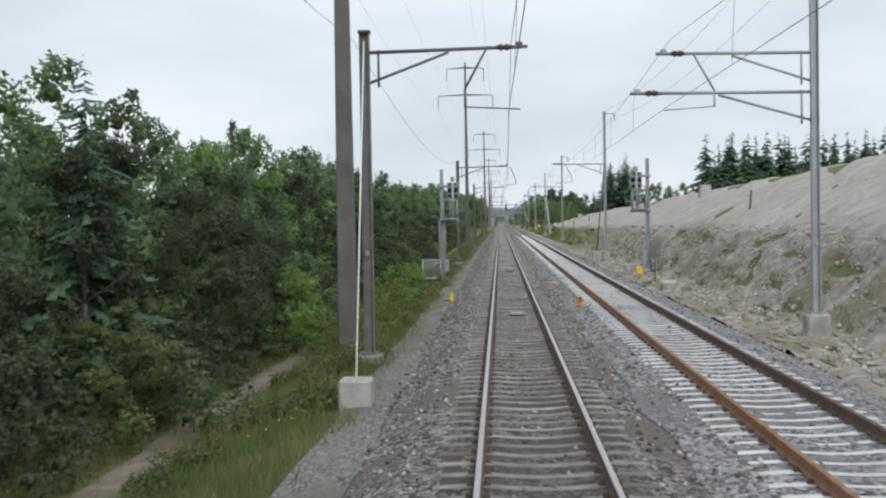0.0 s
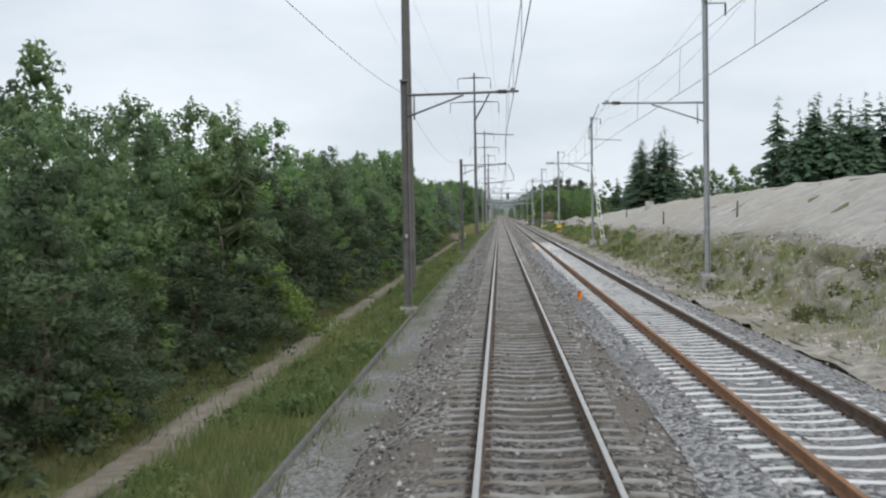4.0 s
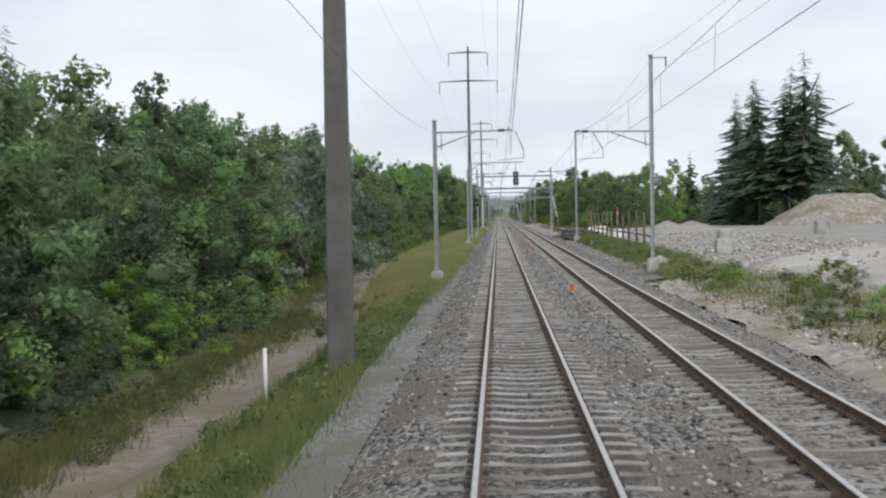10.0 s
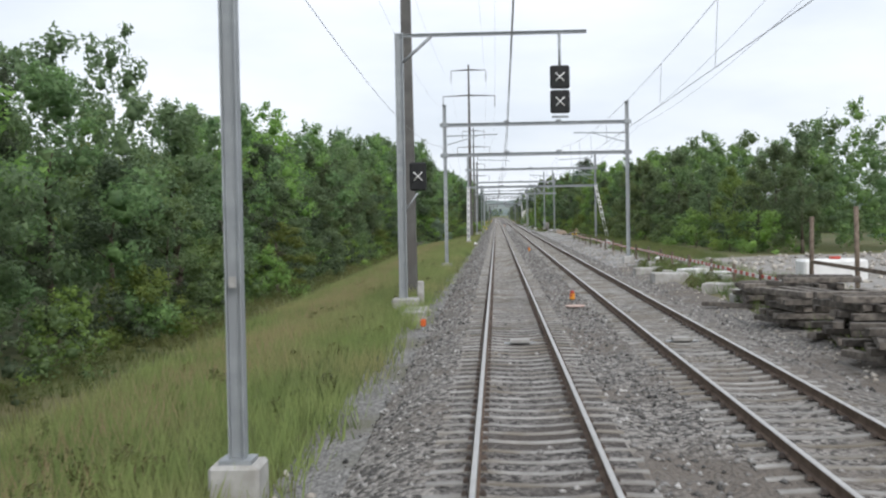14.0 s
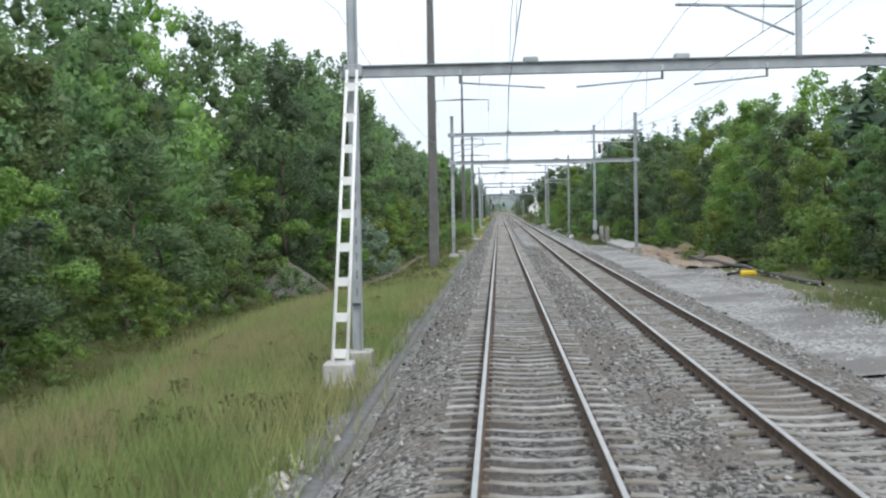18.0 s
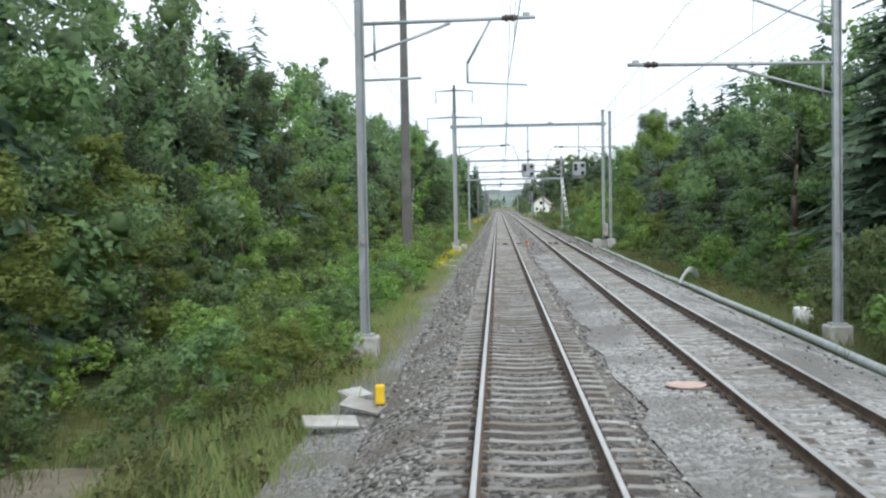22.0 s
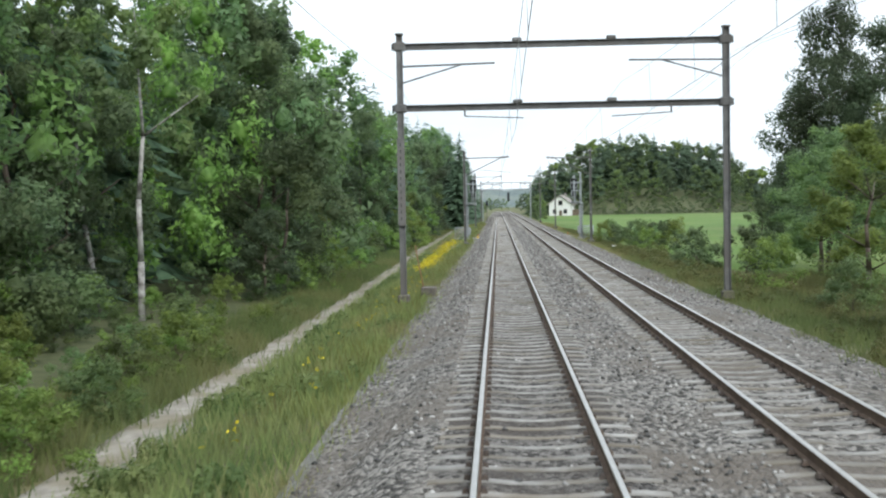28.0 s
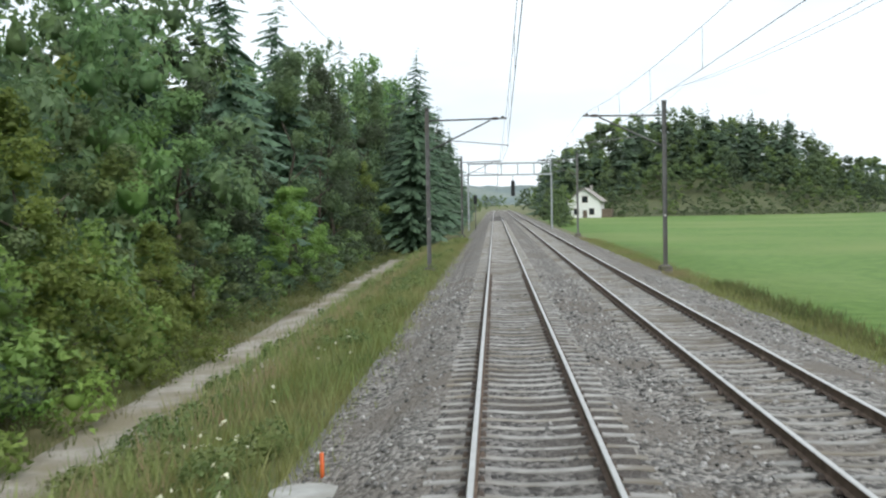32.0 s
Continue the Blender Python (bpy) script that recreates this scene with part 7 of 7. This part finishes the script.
for sx, sy, rows in ((8.2, 395.2, 4), (8.6, 399.0, 6), (8.3, 403.4, 5), (9.3, 406.5, 6), (10.6, 402.0, 5), (8.9, 410.5, 4)):
    stack = thing("timber_stack", sx, sy, -0.35, "untidy stack of old dark timber sleepers", "timber stack", "timber stacks")
    r = random.Random(int(sy))
    for k in range(rows):
        for j in range(4 if k < rows - 2 else 3):
            along = k % 2 == 0
            c = (-0.75 + 0.5 * j + r.uniform(-0.05, 0.05), r.uniform(-0.12, 0.12), 0.08 + 0.2 * k) if along else (r.uniform(-0.1, 0.1), -1.1 + 0.72 * j, 0.08 + 0.2 * k)
            s = (0.24, r.uniform(2.2, 2.8), 0.16) if along else (r.uniform(1.8, 2.5), 0.24, 0.16)
            part("timber", one(box, c, s, rz=r.uniform(-22, 22), bevel=0.015), M_TIMBER_DARK, stack)
rs_ = random.Random(77)
for k in range(22):
    block("broken_slab", 8.3 + rs_.uniform(0, 2.6), 409 + 1.5 * k + rs_.uniform(-0.6, 0.6), (rs_.uniform(0.4, 1.3), rs_.uniform(0.4, 1.2), rs_.uniform(0.12, 0.4)), M_CONC if k % 3 else M_WHITE, "broken pale concrete slab lying on the site", "slab", rz=rs_.uniform(0, 180), bevel=0.03, group="broken slabs")
for k in range(9):
    ob = part("timber", one(box, (0, 0, 0.09), (0.24, rs_.uniform(1.6, 2.6), 0.16), bevel=0.015), M_TIMBER_DARK)
    ob.matrix_basis = pose(7.5 + rs_.uniform(0, 1.6), 391.5 + 2.3 * k, right_ground(7.8, 400), rs_.uniform(-4, 4), rs_.uniform(-6, 6), rs_.uniform(-50, 50))
    tagged(ob, "loose old timber sleeper lying on the ground", "timber", "loose timbers")
bar = thing("site_barrier", 9.3, 408.0, 0.0, "red and white barrier planks on wooden posts", "barrier")
for k in range(20):
    y = 5.0 * k
    x = -0.1 * math.sin(k * 1.7) - 0.03 * k
    zg = right_ground(9.3, 408 + y)
    part("post", one(box, (x, y, zg + 0.4), (0.12, 0.12, 1.1), bevel=0.01), M_TIMBER, bar)
    if k < 19:
        for j in range(10):
            part("plank_band", one(box, (x - 0.02 * j / 10 - 0.08, y + 0.25 + 0.5 * j, 0.42 - 0.012 * k), (0.03, 0.5, 0.13)), M_RED if j % 2 else M_WHITE, bar)


def heap(name, x, y, rad, h, mat, label, flat=0.0, z=None):
    """A conical heap with an uneven flank."""
    verts, faces, n, m = [], [], 28, 9
    for j in range(m + 1):
        t = j / m
        for k in range(n):
            a = math.tau * k / n
            q = rad * (1 - t * (1 - flat)) * (1 + 0.18 * noise.noise((math.cos(a) * 1.3, math.sin(a) * 1.3, x)) * (1 - t) + 0.05 * noise.noise((a * 5, t * 7, 2)))
            verts.append((q * math.cos(a), q * math.sin(a), -0.3 + (h + 0.3) * t ** 0.92 + 0.06 * h * noise.noise((a * 2, t * 4, 3))))
    for j in range(m):
        for k in range(n):
            a, b = j * n + k, j * n + (k + 1) % n
            faces.append((a, b, b + n, a + n))
    faces.append(tuple(range(m * n, m * n + n)))
    ob = raw(name, verts, faces, mat, smooth=True)
    ob.location = (x, y, ground_z(x, y) if z is None else z)
    return tagged(ob, label, "heap")


heap("spoil_mound", 52, 438, 11.5, 4.6, M_RUBBLE, "large brown flat-topped mound of spoil", 0.35, 0.2)
heap("spoil_heap", 19.5, 398, 4.2, 1.5, M_GRAVEL, "low pale heap of gravel in the yard")
heap("spoil_heap", 24.0, 408, 5, 1.3, M_GRAVEL, "low pale heap of gravel in the yard")
heap("spoil_heap", -13.2, 545.0, 3.3, 2.1, M_HEAP, "dark grey heap of gravel at the forest edge")
heap("spoil_heap", 9.6, 474.0, 1.6, 0.7, M_GRAVEL, "small grey heap of gravel beside the barrier")
heap("spoil_mound", 12.5, 556, 2.2, 0.9, M_CLAY, "low mound of orange clay")
for k, (x, y, s) in enumerate(((8.8, 330.0, 0.9), (9.3, 333.0, 0.6), (9.4, 262.0, 0.5), (8.4, 372, 0.5), (8.8, 377, 0.6), (-3.6, 383.0, 0.35), (-3.2, 381.5, 0.25))):
    v = SHAPES[k % 6] * np.array((s, s * 0.8, s * 0.55))
    ob = raw("boulder", v, [tuple(q) for q in OCT], M_RUBBLE_ROCK)
    ob.location = (x, y, ground_z(x, y) + 0.15 * s)
    tagged(ob, "pale broken boulder beside the track", "boulder", "boulders")

tank = thing("site_container", 12.9, 417.0, right_ground(12.9, 417.0), "low white container with a red cap in the yard", "container")
part("body", one(box, (0, 0, 0.42), (2.5, 1.4, 0.9), bevel=0.08), M_WHITE, tank)
part("cap", one(tube, (0.15, 0, 0.86), (0.15, 0, 0.98), 0.22, 12), M_RED, tank)

# ---- house, bridge ----
hx, hy, hz = 20.2, 1106.0, -0.75
house = thing("house", hx, hy, hz, "small white gabled house beside the railway", "house", rz=-12)
bm = bmesh.new()
w, d, e, r = 3.5, 4.5, 3.7, 6.3
vs = [bm.verts.new(p) for p in ((-w, -d, -1), (w, -d, -1), (w, -d, e), (0, -d, r), (-w, -d, e), (-w, d, -1), (w, d, -1), (w, d, e), (0, d, r), (-w, d, e))]
for q in ((0, 1, 2, 3, 4), (9, 8, 7, 6, 5), (0, 4, 9, 5), (1, 6, 7, 2)):
    bm.faces.new([vs[k] for k in q])
part("wall", bm, M_WHITE, house)
for s in (-1, 1):
    bm = bmesh.new()
    n = Vector((s * (r - e), 0, w)).normalized()
    q = [Vector((0, -d - 0.5, r + 0.12)), Vector((0, d + 0.5, r + 0.12)), Vector((s * (w + 0.6), d + 0.5, e - 0.33)), Vector((s * (w + 0.6), -d - 0.5, e - 0.33))]
    lo = [bm.verts.new(p) for p in q]
    hi = [bm.verts.new(p + n * 0.18) for p in q]
    bm.faces.new(hi)
    bm.faces.new(lo[::-1])
    for k in range(4):
        bm.faces.new((lo[k], lo[(k + 1) % 4], hi[(k + 1) % 4], hi[k]))
    part("roof_slope", bm, M_ROOF, house)
part("chimney", one(box, (0.9, 1.5, 6.4), (0.6, 0.6, 1.5)), M_CONC_OLD, house)
for x, z, sz in ((-1.7, 1.3, (0.95, 1.2)), (0.2, 4.0, (1.1, 1.3)), (1.7, 1.3, (0.95, 1.2))):
    win = part("window_frame", one(box, (x, -d - 0.02, z), (sz[0] + 0.2, 0.08, sz[1] + 0.2)), M_TIMBER, house)
    part("pane", one(box, (x, -d - 0.07, z), (sz[0], 0.04, sz[1])), M_GLASS, win)
part("door", one(box, (0.2, -d - 0.03, 0.6), (0.95, 0.1, 2.0)), M_TIMBER, house)
part("shed", one(box, (4.6, 1.0, 0.6), (2.2, 4.0, 2.4)), M_TIMBER, house)
br = thing("signal_bridge", -3.9, 1000.0, 0.0, "steel girder bridge of upright panels across the tracks", "signal bridge")
for z in (6.5, 8.0):
    for yy in (-0.6, 0.6):
        part("chord", one(box, (5.45, yy, z), (11.1, 0.15, 0.18)), M_GALV, br)
for yy in (-0.6, 0.6):
    for k in range(6):
        part("upright", one(box, (0.1 + 2.14 * k, yy, 7.25), (0.12, 0.12, 1.4)), M_GALV, br)
part("walkway", one(box, (5.45, 0, 6.47), (10.9, 1.05, 0.06)), M_GALV, br)
for x in (0.0, 10.9):
    part("leg", one(box, (x, 0, 2.8), (0.22, 0.3, 7.5)), M_GALV, br)
bs = thing("bridge_signal", 1.95, 999.2, 6.42, "black signal hanging under the girder bridge", "signal", "bridge signals")
part("hanger", one(tube, (0, 0, 0.1), (0, 0, -0.7), 0.05, 6), M_GALV, bs)
part("signal_head", one(lamp_box, (0, 0, -1.7), 0.5, 2.0), M_BLACK, bs)
bs = thing("low_signal", -2.95, 997.0, -0.6, "small black signal on a thin post beside the track", "signal", "bridge signals")
part("post", one(tube, (0, 0, 0), (0, 0, 3.5), 0.06, 6), M_MASTOLD, bs)
part("signal_head", one(lamp_box, (0, -0.1, 3.9), 0.45, 1.1), M_BLACK, bs)
